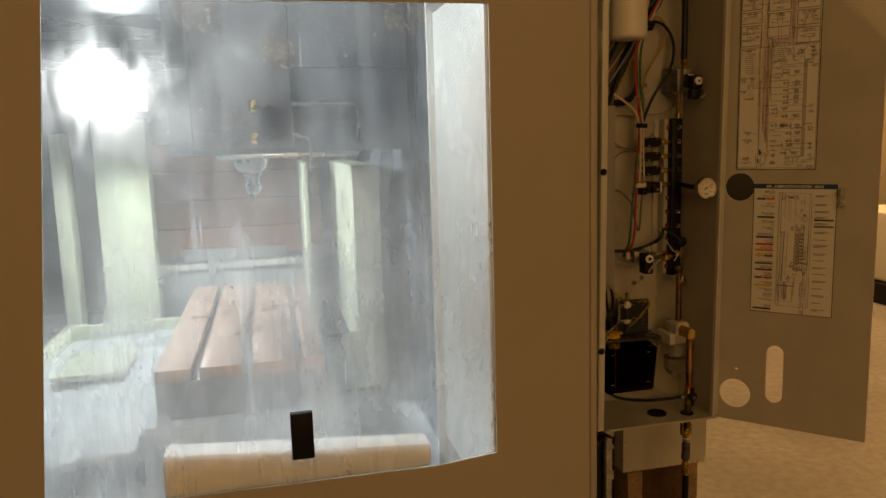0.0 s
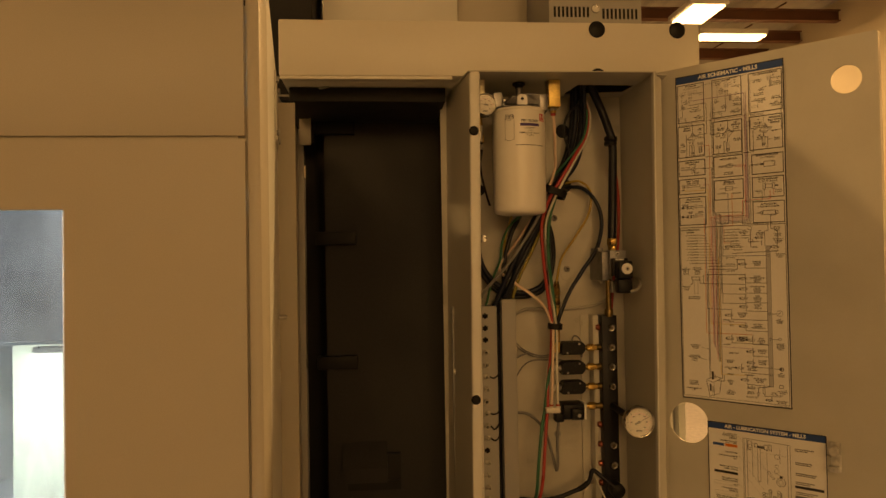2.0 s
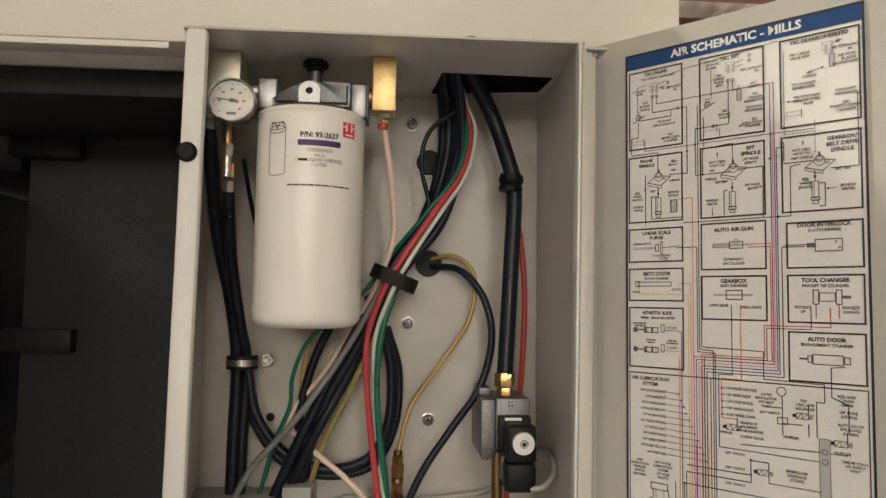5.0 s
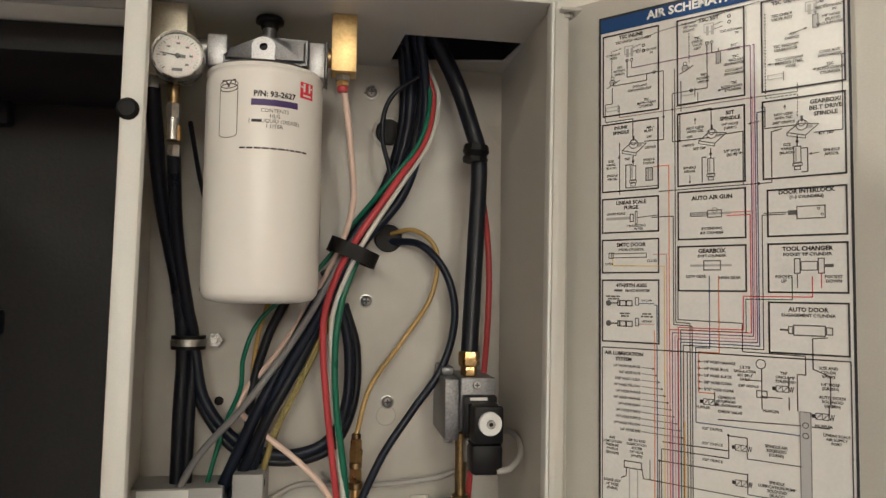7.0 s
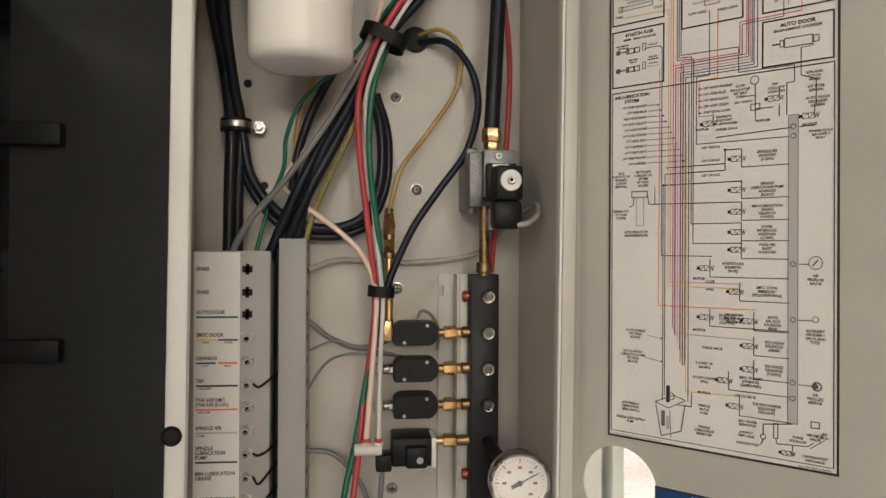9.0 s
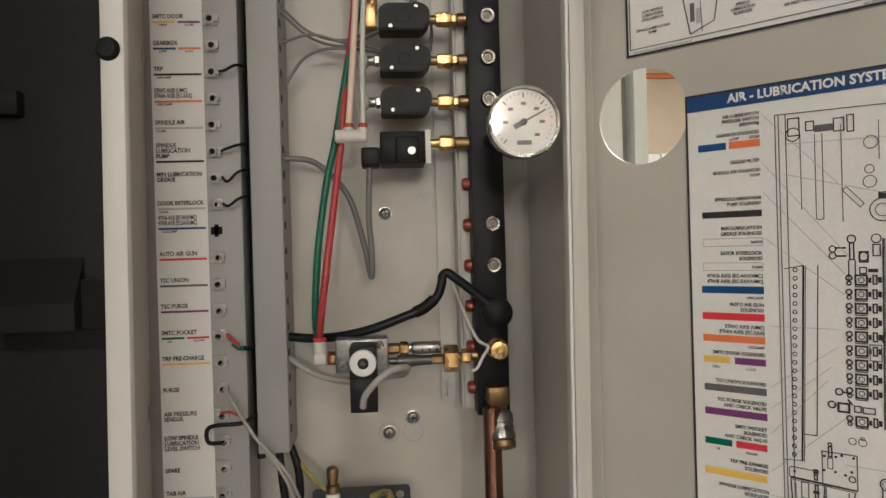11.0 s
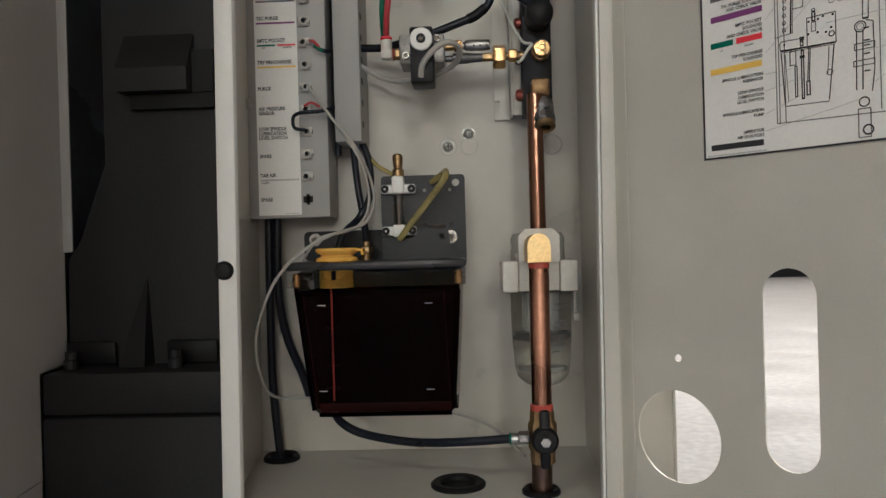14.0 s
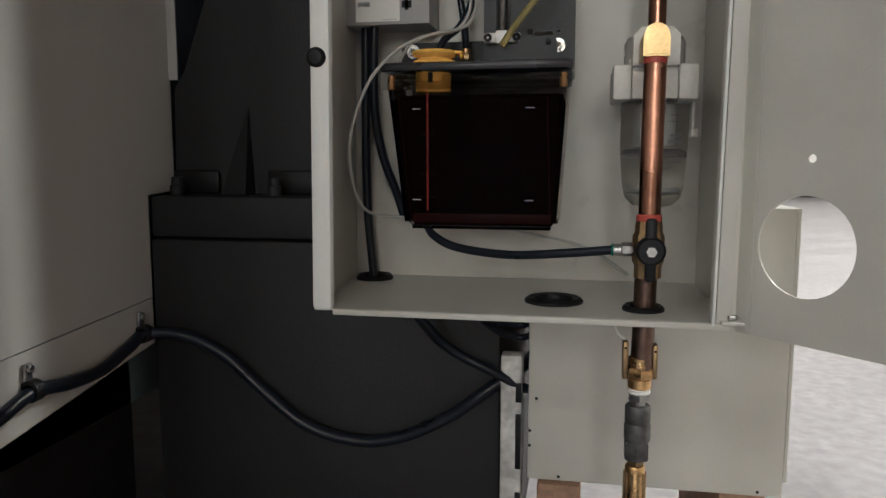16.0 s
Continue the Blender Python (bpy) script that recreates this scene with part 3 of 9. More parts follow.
def cabinet_shell():
    body = part("back_panel", boxes((X0 - 0.009, X1, 0.0, 0.003, ZB, 1.6369)), BACK_P, cabinet, smooth=False)
    skin = part("side_wall", sheet([(0, ZB), (0.176, ZB), (0.176, ZT - 0.0002), (0, ZT - 0.0002)], [], 0.0022, Matrix.Translation((-0.1775, YF + 0.009, 0)) @ Matrix.Rotation(radians(96.8), 4, "Z") @ UPRIGHT), BEIGE_IN, cabinet, smooth=False)
    part("side_wall", boxes((X1 - 0.0025, X1, YF + 0.004, -0.0003, ZB, ZT - 0.0002)), BEIGE_IN, cabinet, smooth=False)
    part("top_plate", sheet([(-0.178, -0.18), (X1, -0.18), (X1, 0.003), (-0.1985, 0.003)], [[(0.022, -0.017), (0.129, -0.035), (0.134, -0.089), (0.029, -0.092)]], 0.0018, Matrix.Translation((0, 0, 1.637))), BEIGE_IN, cabinet, smooth=False)
    part("floor_plate", sheet([(-0.186, YF + 0.003), (X1 - 0.003, YF + 0.003), (X1 - 0.003, -0.0005), (-0.206, -0.0005)], [circle_pts(-0.178, -0.03, 0.016), circle_pts(0.004, -0.12, 0.0205), circle_pts(0.075, -0.14, 0.013)], 0.002, Matrix.Translation((0, 0, ZB))), BEIGE_IN, cabinet, smooth=False)
    part("front_lip", boxes((X0 + 0.03, X1 - 0.004, YF - 0.0005, YF + 0.0025, ZB - 0.003, ZB + 0.002), bevel=0.001), BEIGE_IN, cabinet)
    stile = part("stile", boxes((-0.1775, -0.1605, YF, YF + 0.011, ZB, ZT), bevel=0.004), WHITE_P, cabinet)
    edge = part("hinge_edge", boxes((0.131, 0.1335, YF - 0.001, YF + 0.012, ZB, ZT), bevel=0.0008), WHITE_P, cabinet)
    flange = part("hinge_flange", boxes((0.1342, 0.145, YF + 0.001, YF + 0.004, ZB, ZT - 0.004), bevel=0.0008), BEIGE_IN, cabinet)
    for z in (1.539, 1.103, 0.68):
        part("bumper", turned([(0, 0), (0.0078, 0), (0.0078, 0.0012), (0.0055, 0.0035), (0, 0.0042)], (-0.1712 + 0.01 * (z - 1.5), YF, z), (0, -1, 0), 20), BLACK, stile)
    for ob in (stile, edge, flange, skin):
        for v in ob.data.vertices:
            v.co.x += 0.01 * (v.co.z - 1.5)
    for z, x in ((ZB + 0.003, 0.127), (ZT - 0.006, 0.1385)):
        b = part("pivot_bracket", boxes((x, x + 0.016, YF - 0.005, YF + 0.012, z - 0.0012, z + 0.0012), bevel=0.0006), BEIGE_IN, cabinet)
        part("pivot_bolt", hex_nut((x + 0.008, YF + 0.003, z + (0.0012 if z < 1 else -0.0012)), (0, 0, 1 if z < 1 else -1), 0.0042, 0.004), STEEL, b)
    # knock-outs and screws on the back
    for x, z in ((0.005, 1.610), (0.004, 1.406), (0.026, 1.31), (0.006, 1.207), (0.002, 1.0), (0.0, 0.799), (0.022, 0.812)):
        s = part("screw", turned([(0, 0), (0.0068, 0), (0.0068, 0.0007), (0.0054, 0.0009), (0.0051, 0.0022), (0.0038, 0.0034), (0.0016, 0.0037), (0, 0.0037)], (x, -0.0003, z), (0, -1, 0), 20), STEEL, body)
        part("recess", boxes((x - 0.0029, x + 0.0029, -0.0044, -0.0036, z - 0.0008, z + 0.0008), (x - 0.0008, x + 0.0008, -0.0044, -0.0036, z - 0.0029, z + 0.0029)), INK, s)
    for x, z in ((-0.147, 1.416), (-0.130, 1.312)):
        part("hole_plug", turned([(0, 0), (0.0042, 0), (0.0042, 0.0006), (0, 0.0009)], (x, -0.0002, z), (0, -1, 0), 16), BLACK, body)
    for x, z, r in ((0.024, 1.468, 0.0145), (0.025, 1.297, 0.0095), (0.022, 0.799, 0.0092), (0.0, 0.799, 0.0092), (0.005, 1.610, 0.0085), (0.023, 1.571, 0.0165), (0.108, 0.798, 0.0105)):
        part("knock_out", ring((x, -0.0006, z), (0, 1, 0), r - 0.0006, r, 0.0005), GREY_P, body)


cabinet_shell()

# door, open by 47 degrees
DOOR = Matrix.Translation((0.150, -0.1535, 0)) @ Matrix.Rotation(radians(-47), 4, "Z") @ UPRIGHT
door = None


def build_door():
    global door
    holes = [circle_pts(0.0425, 1.054, 0.033, 40), circle_pts(0.0445, 0.5395, 0.0365, 40), slot_pts(0.134, 0.6015, 0.038, 0.143), circle_pts(0.2895, 1.58, 0.0205, 36), circle_pts(0.0465, 0.602, 0.003, 14)]
    bm = sheet(rect_pts(-0.009, 0.331, 0.469, 1.643, 0.003), holes, 0.0018, DOOR @ Matrix.Translation((0, 0, -0.0018)))
    door = part("door", bm, BEIGE_IN, cabinet, "open beige steel door with cut-out holes", smooth=False)
    part("door_return", boxes((0.3295, 0.331, 0.47, 1.642, -0.016, -0.002), (0.001, 0.3292, 0.4692, 0.4707, -0.016, -0.002), (0.001, 0.3292, 1.6413, 1.6428, -0.016, -0.002), m=DOOR), BEIGE_IN, door, smooth=False)
    part("hinge_channel", boxes((-0.006, 0.005, 0.472, 1.640, 0.0003, 0.0014), bevel=0.0004, m=DOOR), BEIGE_IN, door)
    latch = part("latch", boxes((0.256, 0.270, 1.012, 1.055, 0.0004, 0.003), (0.2565, 0.2695, 1.014, 1.022, 0.0031, 0.016), bevel=0.001, m=DOOR), GALV, door, "zinc latch bracket")
    part("latch_knob", rod(DOOR @ Vector((0.263, 1.043, 0.0031)), DOOR.to_3x3() @ Vector((0, 0, 1)), 0.008, 0.012, 0.002, 18), GALV, latch)


build_door()

# ---- printed charts on the door ----
class Chart:
    """Collects flat print by ink, in millimetres from the sheet's top left corner."""

    def __init__(self, m):
        self.m, self.inks, self.solid = m, {}, []

    def ink(self, mat):
        return self.inks.setdefault(mat.name, (mat, bmesh.new()))[1]

    def rect(self, mat, u0, u1, v0, v1, lift=0.0004):
        bm = self.ink(mat)
        if (u1 - u0) * (v1 - v0) > 24:
            bm = bmesh.new()
            self.solid.append((mat, bm))
        bars(bm, [(u0 / 1000, u1 / 1000, -v1 / 1000, -v0 / 1000)], self.m, lift)

    def border(self, mat, u0, u1, v0, v1, w=0.6):
        outline(self.ink(mat), u0 / 1000, u1 / 1000, -v1 / 1000, -v0 / 1000, 1.3 * w / 1000, self.m)

    def line(self, mat, pts, w=0.35, lift=0.0005):
        line_path(self.ink(mat), [(u / 1000, -v / 1000) for u, v in pts], 1.15 * w / 1000, self.m, lift)

    def text(self, mat, s, u, v, size=2.2, align="l", stretch=1.0, bold=None):
        bold = bold if bold is not None else 0.6 if size < 3.3 else 0.8
        write(self.ink(mat), s, u / 1000, -v / 1000, size / 1000, self.m, align, bold, 0.0006, stretch)

    def ring(self, mat, u, v, r, w=0.35, n=16):
        self.line(mat, [(u + r * math.cos(2 * math.pi * i / n), v + r * math.sin(2 * math.pi * i / n)) for i in range(n + 1)], w)

    def disc(self, mat, u, v, r, n=12):
        bm = self.ink(mat)
        bm.faces.new([bm.verts.new(self.m @ Vector(((u + r * math.cos(2 * math.pi * i / n)) / 1000, -(v + r * math.sin(2 * math.pi * i / n)) / 1000, 0.0005))) for i in range(n)])

    def blur(self, mat, u, v, widths, size=1.25, gap=1.9, align="c"):
        """Rows of small illegible words."""
        rnd = random.Random(int(u * 31 + v * 17))
        for i, w in enumerate(widths):
            x = {"c": u - w / 2, "l": u, "r": u - w}[align]
            end = x + w
            while x < end - 0.8:
                k = min(rnd.uniform(1.6, 4.0), end - x)
                self.rect(mat, x, x + k, v + i * gap - size / 2, v + i * gap + size / 2)
                x += k + 0.55

    def arrow(self, mat, pts, w=0.3):
        self.line(mat, pts, w)
        (a, b), (c, d) = pts[-2], pts[-1]
        L = math.hypot(c - a, d - b) or 1
        du, dv = (c - a) / L, (d - b) / L
        self.line(mat, [(c - 1.6 * du - 0.6 * dv, d - 1.6 * dv + 0.6 * du), (c, d), (c - 1.6 * du + 0.6 * dv, d - 1.6 * dv - 0.6 * du)], 0.4)

    def valve(self, mat, u, v, s=1.0):
        """A solenoid valve symbol."""
        self.border(mat, u - 4.5 * s, u + 1.5 * s, v - 1.6 * s, v + 1.6 * s, 0.3)
        self.line(mat, [(u - 1.5 * s, v - 1.6 * s), (u - 1.5 * s, v + 1.6 * s)], 0.3)
        self.line(mat, [(u - 4.2 * s, v + 1.3 * s), (u - 1.8 * s, v - 1.3 * s)], 0.3)
        self.line(mat, [(u - 1.2 * s, v + 1.3 * s), (u + 1.2 * s, v - 1.3 * s)], 0.3)
        self.line(mat, [(u + 1.5 * s + k * 0.55 * s, v + (1.4 if k % 2 else -1.4) * s) for k in range(5)], 0.3)
        self.rect(mat, u - 6.2 * s, u - 4.6 * s, v - 0.9 * s, v + 0.9 * s)

    def done(self, parent):
        for mat, bm in self.inks.values():
            if bm.verts:
                tagged(part(mat.name.replace("ink", "print"), bm, mat, parent, smooth=False), kind="stuff")
        for mat, bm in self.solid:
            part("colour_bar", bm, mat, parent, smooth=False)


def air_chart():
    base = DOOR @ Matrix.Translation((0.033, 1.628, 0.0006))
    t = thing("schematic_chart", "tall printed air schematic chart stuck inside the cabinet door", "chart")
    part("paper", sheet(rect_pts(0, 0.172, -0.533, 0), [], 0.0003, base @ Matrix.Translation((0, 0, -0.0003))), PAPER, t, smooth=False)
    c = Chart(base)
    c.border(INK, 0, 172, 0, 533, 1.3)
    c.rect(NAVY, 0.2, 171.8, 0.2, 12.6)
    c.text(WHITE_PL, "AIR SCHEMATIC - MILLS", 86, 6.4, 8.6, "c", 1.04, 1.0)
    # boxes
    cells = {"INLINE": (3, 48, 15, 78), "ISP": (2.5, 47.5, 83.5, 136), "LIN": (2.5, 47.5, 140.5, 167), "SMTC": (2.5, 47.5, 171.5, 197), "A4": (2.5, 47.5, 201.5, 248),
             "T50": (61, 108.3, 15, 77.5), "S50": (61, 108, 83, 136), "GUN": (61, 108, 139.5, 174), "GEAR": (61, 108, 178, 210),
             "TG": (118.6, 169, 15, 77.4), "GB": (118.6, 168.6, 83.2, 136), "DI": (121, 168.5, 142.5, 174), "TC": (121, 168.5, 178, 210.5), "AD": (121, 168.5, 216, 249.5)}
    for u0, u1, v0, v1 in cells.values():
        c.border(INK, u0, u1, v0, v1, 0.85)
    c.line(INK, [(3, 252), (168.5, 252)], 0.7)
    c.line(INK, [(3, 252), (3, 528)], 0.6)
    c.line(INK, [(168.5, 252), (168.5, 528)], 0.6)
    c.line(INK_G, [(3, 528), (168.5, 528)], 0.5)
    c.blur(INK_L, 5, 530.3, [42], 1.0, align="l")
    c.text(INK_G, "ALL OPTIONS SHOWN", 167, 530.4, 2.0, "r")
    T = lambda s, u, v, z=2.4, a="c": c.text(INK, s, u, v, z * (1.24 if z < 2.9 else 1.15), a)
    T("TSC INLINE", 26, 18.5, 3.2); T("TSC CHECK VALVE ASSY", 28, 22.3, 2.1); T("COOLANT", 12, 31, 1.9); T("HOSE", 12, 33.4, 1.9)
    T("TSC COOLANT", 38, 32, 1.9); T("IN", 42, 34.6, 1.9); T("TSC", 17, 41.5, 1.9); T("ROTARY", 17, 44, 1.9); T("UNION", 17, 46.5, 1.9)
    T("COOLANT", 33, 58, 1.9); T("DISCHARGE OUT", 33, 60.6, 1.9); T("TSC", 38, 69, 1.9); T("AUTO CLEAN", 38, 71.4, 1.9); T("CYLINDER", 38, 73.8, 1.9)
    T("INLINE", 18, 87.5, 3.0); T("SPINDLE", 18, 91.3, 3.0); T("AIR", 40, 90, 2.0); T("BLAST", 40, 92.6, 2.0); T(".040", 40, 97, 1.9); T("ORIFICE", 41, 105, 1.9)
    T("SIZE", 10, 112.5, 1.9); T("VARIES", 10, 115, 1.9); T("(BLACK)", 10, 117.5, 1.9); T("SPINDLE", 11, 123.5, 1.9); T("AIR/OIL", 11, 126, 1.9); T("SPINDLE", 40, 114, 1.9); T("MOTOR", 40, 116.5, 1.9); T("TRP", 23, 112, 2.0)
    T("LINEAR SCALE", 26, 144.5, 3.2); T("PURGE", 26, 148.3, 3.2); T("LINEAR SCALE", 14, 152.5, 1.9); T("COALESCING", 30, 162, 1.9); T("FILTER", 32, 164.4, 1.9)
    T("SMTC DOOR", 26, 176, 3.4); T("DOOR CYLINDER", 26, 179.6, 2.0); T("OPEN", 8.5, 190, 2.0); T("CLOSE", 42, 188, 2.0)
    T("4TH/5TH AXIS", 26, 206, 3.3); c.rect(INK_G, 12.5, 19, 208.8, 210.4); T("BRAKE BOOSTER", 31, 209.7, 2.0)
    T("TSC 50T", 84, 19, 3.4); T("TAB ONLY", 70, 19, 1.8); T("3/8\" HOSE", 71, 21.6, 1.8); T("(CLEAR)", 70, 24.2, 1.8); T("TSC", 76, 31, 1.9); T("CHECK", 76, 33.5, 1.9); T("VALVE", 76, 36, 1.9); T("ASSY", 76, 38.5, 1.9)
    T("TSC COOLANT", 100, 30, 1.9); T("IN", 103, 32.6, 1.9); T(".031\"", 101, 41, 1.9); T("ORIFICE", 101, 43.5, 1.9); T("TSC", 102, 49, 1.9); T("VACUUM", 102, 51.4, 1.9); T("GENERATOR", 101, 53.8, 1.9); T("COOLANT", 101, 58.2, 1.9); T("DISCHARGE", 101, 60.6, 1.9)
    T("TSC", 80, 58, 1.9); T("ROTARY", 80, 60.4, 1.9); T("UNION", 80, 62.8, 1.9); T("TSC", 101, 67, 1.9); T("AUTO CLEAN", 99, 69.4, 1.9); T("CYLINDER", 100, 71.8, 1.9)
    T("50T", 98, 87.5, 3.2); T("SPINDLE", 98, 91.3, 3.2); T("1/4\" HOSE", 98, 95.4, 2.1); T("(GRAY)", 98, 98, 2.1); T("NOT USED", 74, 95, 2.0); T("WITH TSC", 74, 97.5, 2.0); T(".040", 70, 101, 1.9); T("ORIFICE", 69, 107, 1.9); T("50T TRP", 77, 110, 2.0)
    T("3/8\" HOSE", 99, 114, 2.0); T("(BLUE)", 99, 116.6, 2.0); T("SPINDLE", 70, 123, 2.0); T("AIR/OIL", 70, 125.6, 2.0)
    T("AUTO AIR GUN", 85, 145, 3.4); T("EXTENDING", 85, 166.5, 2.0); T("AIR CYLINDER", 85, 169.5, 2.0)
    T("GEARBOX", 85, 182, 3.5); T("SHIFT CYLINDER", 85, 185.4, 2.1); T("LOW GEAR", 74, 199.5, 2.2); T("HIGH GEAR", 97, 200.5, 2.2)
    T("TSC GEARBOX/BELTED", 144, 18.4, 3.1); T("TSC CHECK", 132, 27, 2.0); T("VALVE ASSY", 132, 29.6, 2.0); T("TSC COOLANT", 160, 27.5, 1.9); T("IN", 163, 30, 1.9); T("3/8\" HOSE", 161, 33.5, 1.9); T("(BLACK)", 162, 36, 1.9); T("VACUUM LINE", 160, 38.5, 1.9)
    T(".031\"", 139, 41, 2.0); T("ORIFICE", 138, 43.6, 2.0); T("TSC VACUUM", 134, 48, 2.0); T("GENERATOR", 134, 50.6, 2.0); T("TSC COOLANT", 136, 57, 2.0); T("BRAIDED STEEL", 136, 59.6, 2.0); T("HOSE", 137, 62.2, 2.0); T("COOLANT", 160, 56.5, 2.0); T("DISCHARGE", 160, 59.1, 2.0); T("TSC", 160, 65, 2.0); T("AUTO CLEAN", 160, 67.6, 2.0); T("CYLINDER", 160, 70.2, 2.0)
    T("GEARBOX/", 157, 88, 3.2); T("BELT DRIVE", 157, 92, 3.2); T("SPINDLE", 157, 96, 3.2); T("NOT USED", 132, 93.5, 1.9); T("WITH TSC", 132, 96, 1.9); T(".040\" ORIFICE", 132, 99, 1.9); T("40T TRP", 157, 109, 2.0); T("SIZE", 134, 114, 2.0); T("VARIES", 134, 116.6, 2.0); T("(BLACK)", 134, 119.2, 2.0); T("SPINDLE", 160, 120, 2.0); T("AIR/OIL", 160, 122.6, 2.0)
    T("DOOR INTERLOCK", 145, 145, 3.3); T("(1-3 CYLINDERS)", 145, 148.6, 2.2); T("TOOL CHANGER", 145, 182, 3.3); T("POCKET TIP CYLINDER", 145, 185.6, 2.2); T("POCKET", 131, 200, 2.2); T("UP", 131, 202.8, 2.2); T("POCKET", 160, 200, 2.2); T("DOWN", 160, 202.8, 2.2)
    T("AUTO DOOR", 145, 221, 3.3); T("ENGAGEMENT CYLINDER", 145, 224.6, 2.2)
    T("AIR LUBRICATION", 20, 256, 3.2); T("SYSTEM", 20, 260, 3.2)
    hoses = ["1/4\" HOSE ORANGE", "1/4\" HOSE BLUE", "5/32\" HOSE CLEAR", "1/4\" HOSE YELLOW", "1/4\" HOSE PURPLE", "1/4\" HOSE ORANGE", "1/4\" HOSE GRAY", "1/4\" HOSE PURPLE", "1/4\" HOSE PURPLE", "1/4\" HOSE YELLOW", "1/4\" HOSE RED"]
    for i, s in enumerate(hoses):
        v = 265 + 4.6 * i
        c.text(INK, s, 33, v, 2.55, "r", 0.95)
        c.arrow(INK_G, [(34, v), (43.5 + 2.1 * i, v + 0.6)], 0.4)
    for i, s in enumerate(["1/4\" HOSE ORANGE", "1/4\" HOSE BLUE", "1/4\" HOSE BLACK", "3/8\" HOSE CLEAR", "5/32\" HOSE CLEAR"]):
        v = 258 + 4.6 * i
        c.text(INK, s, 79, v, 2.55, "l", 0.95)
        c.arrow(INK_G, [(78, v), (74.5, v)], 0.4)
    T("5.5 PSI", 106, 260, 2.0); T("REGULATOR", 106, 262.6, 2.0); T("40T BELT", 106, 265.2, 2.0); T("ONLY", 106, 267.8, 2.0); T("TRP", 130, 262, 2.0); T("UNCLAMP", 131, 264.6, 2.0); T("SOLENOID", 131, 267.2, 2.0); T("SIZE AND", 156, 257, 2.0); T("COLOR", 156, 259.6, 2.0); T("VARIES", 156, 262.2, 2.0); T("1/4\" HOSE", 157, 267, 2.0); T("(GREEN)", 157, 269.6, 2.0); T("AUTO DOOR", 158, 275, 2.0); T("SOLENOID", 158, 277.6, 2.0); T("(GREEN)", 158, 280.2, 2.0)
    T(".020\" ORIFICE", 108, 272, 1.8); T("GEARBOX", 94, 281, 2.0); T("SOLENOID", 94, 283.6, 2.0); T("(BLUE/ORANGE)", 95, 286.2, 2.0); T("MUFFLER", 78, 289, 2.0); T("CHECK VALVE", 96, 290.5, 2.0); T("MUFFLER", 122, 287, 2.0); T("MUFFLER", 153, 293, 2.0); T("LINEAR SCALE", 160, 298, 1.9); T("AIR SUPPLY", 160, 300.5, 1.9); T("PORT", 160, 303, 1.9)
    # air supply manifold
    c.rect(INK_L, 139, 145.8, 285, 502)
    c.border(INK_G, 139, 145.8, 285, 502, 0.35)
    for v in (293.5, 300, 390, 429, 473, 484):
        c.ring(INK, 142.4, v, 1.7, 0.45)
    # runs between the two outer columns, bent over to the left bundle
    right = [(110.4, RED_I, 158.2, 95), (111.7, PURPLE, 43.3, 26.6), (112.9, PINK_I, 79.5, 16.7), (114.2, PURPLE, 43.3, 113), (115.5, NAVY, 90, 121), (118.0, INK, 159.2, 132.5)]
    for k, (u, mat, top, reach) in enumerate(right):
        left, bend = 54.9 + 1.95 * k, 237 + 2.1 * k
        c.line(mat, [(reach, top), (u, top), (u, bend), (left, bend), (left, 441 + 5.5 * k)], 0.5)
    for k, (mat, u, drop, back) in enumerate(((RED_I, 147.7, 212.8, 105.5), (GREEN_I, 135.8, 214.7, 107.1))):
        c.line(mat, [(u, 199.8), (u, drop), (back, drop), (back, 235.2 + 1.6 * k), (61.1 + 1.8 * k, 235.2 + 1.6 * k), (61.1 + 1.8 * k, 467 + 2.5 * k)], 0.5)
    for mat, pts in ((NAVY, [(83, 199), (83, 248.5), (73.2, 248.5), (73.2, 299.7), (139, 300.2)]), (ORANGE_I, [(89.3, 199), (89.3, 251.4), (75.2, 251.4), (75.2, 279), (86, 279)]),
                     (INK, [(41.7, 156.5), (57.9, 156.5), (57.9, 233.4), (70.9, 234), (70.9, 375.2), (107, 375.2)]), (INK, [(61, 178), (61, 229.8), (104.6, 230.8), (104.6, 249.6), (143, 250.2), (143, 262), (138, 262), (138, 285)]),
                     (INK, [(59.4, 50), (59.4, 231.6), (69.4, 232.2), (69.4, 360.3), (107, 360.3)]),
                     (PINK_I, [(42.7, 183.4), (52.9, 183.4), (52.9, 405.2), (108, 405.2)]), (YELLOW_I, [(11.4, 186), (11.4, 191.2), (51.1, 192), (51.1, 408.5), (105, 408.5)]), (ORANGE_I, [(43, 119.5), (54.8, 119.5), (54.8, 240)]),
                     (NAVY, [(43.6, 220), (45.6, 220), (45.6, 384.6), (85.7, 385)]), (ORANGE_I, [(43.6, 238), (43.9, 252), (43.3, 424), (117.2, 423.6)]), (ORANGE_I, [(64.8, 252), (64.8, 424)]), (YELLOW_I, [(65.6, 300), (65.6, 489), (107.5, 487.4)]),
                     (LILAC_I, [(56.2, 300), (56.2, 444.8), (116.4, 445.6)]), (INK, [(67.4, 252), (67.4, 496)]), (INK, [(46.9, 329.5), (46.9, 498)]), (INK, [(48.5, 321), (48.5, 494)]), (INK, [(147.3, 239), (147.3, 258), (157, 262), (157, 280)])):
        c.line(mat, pts, 0.5)
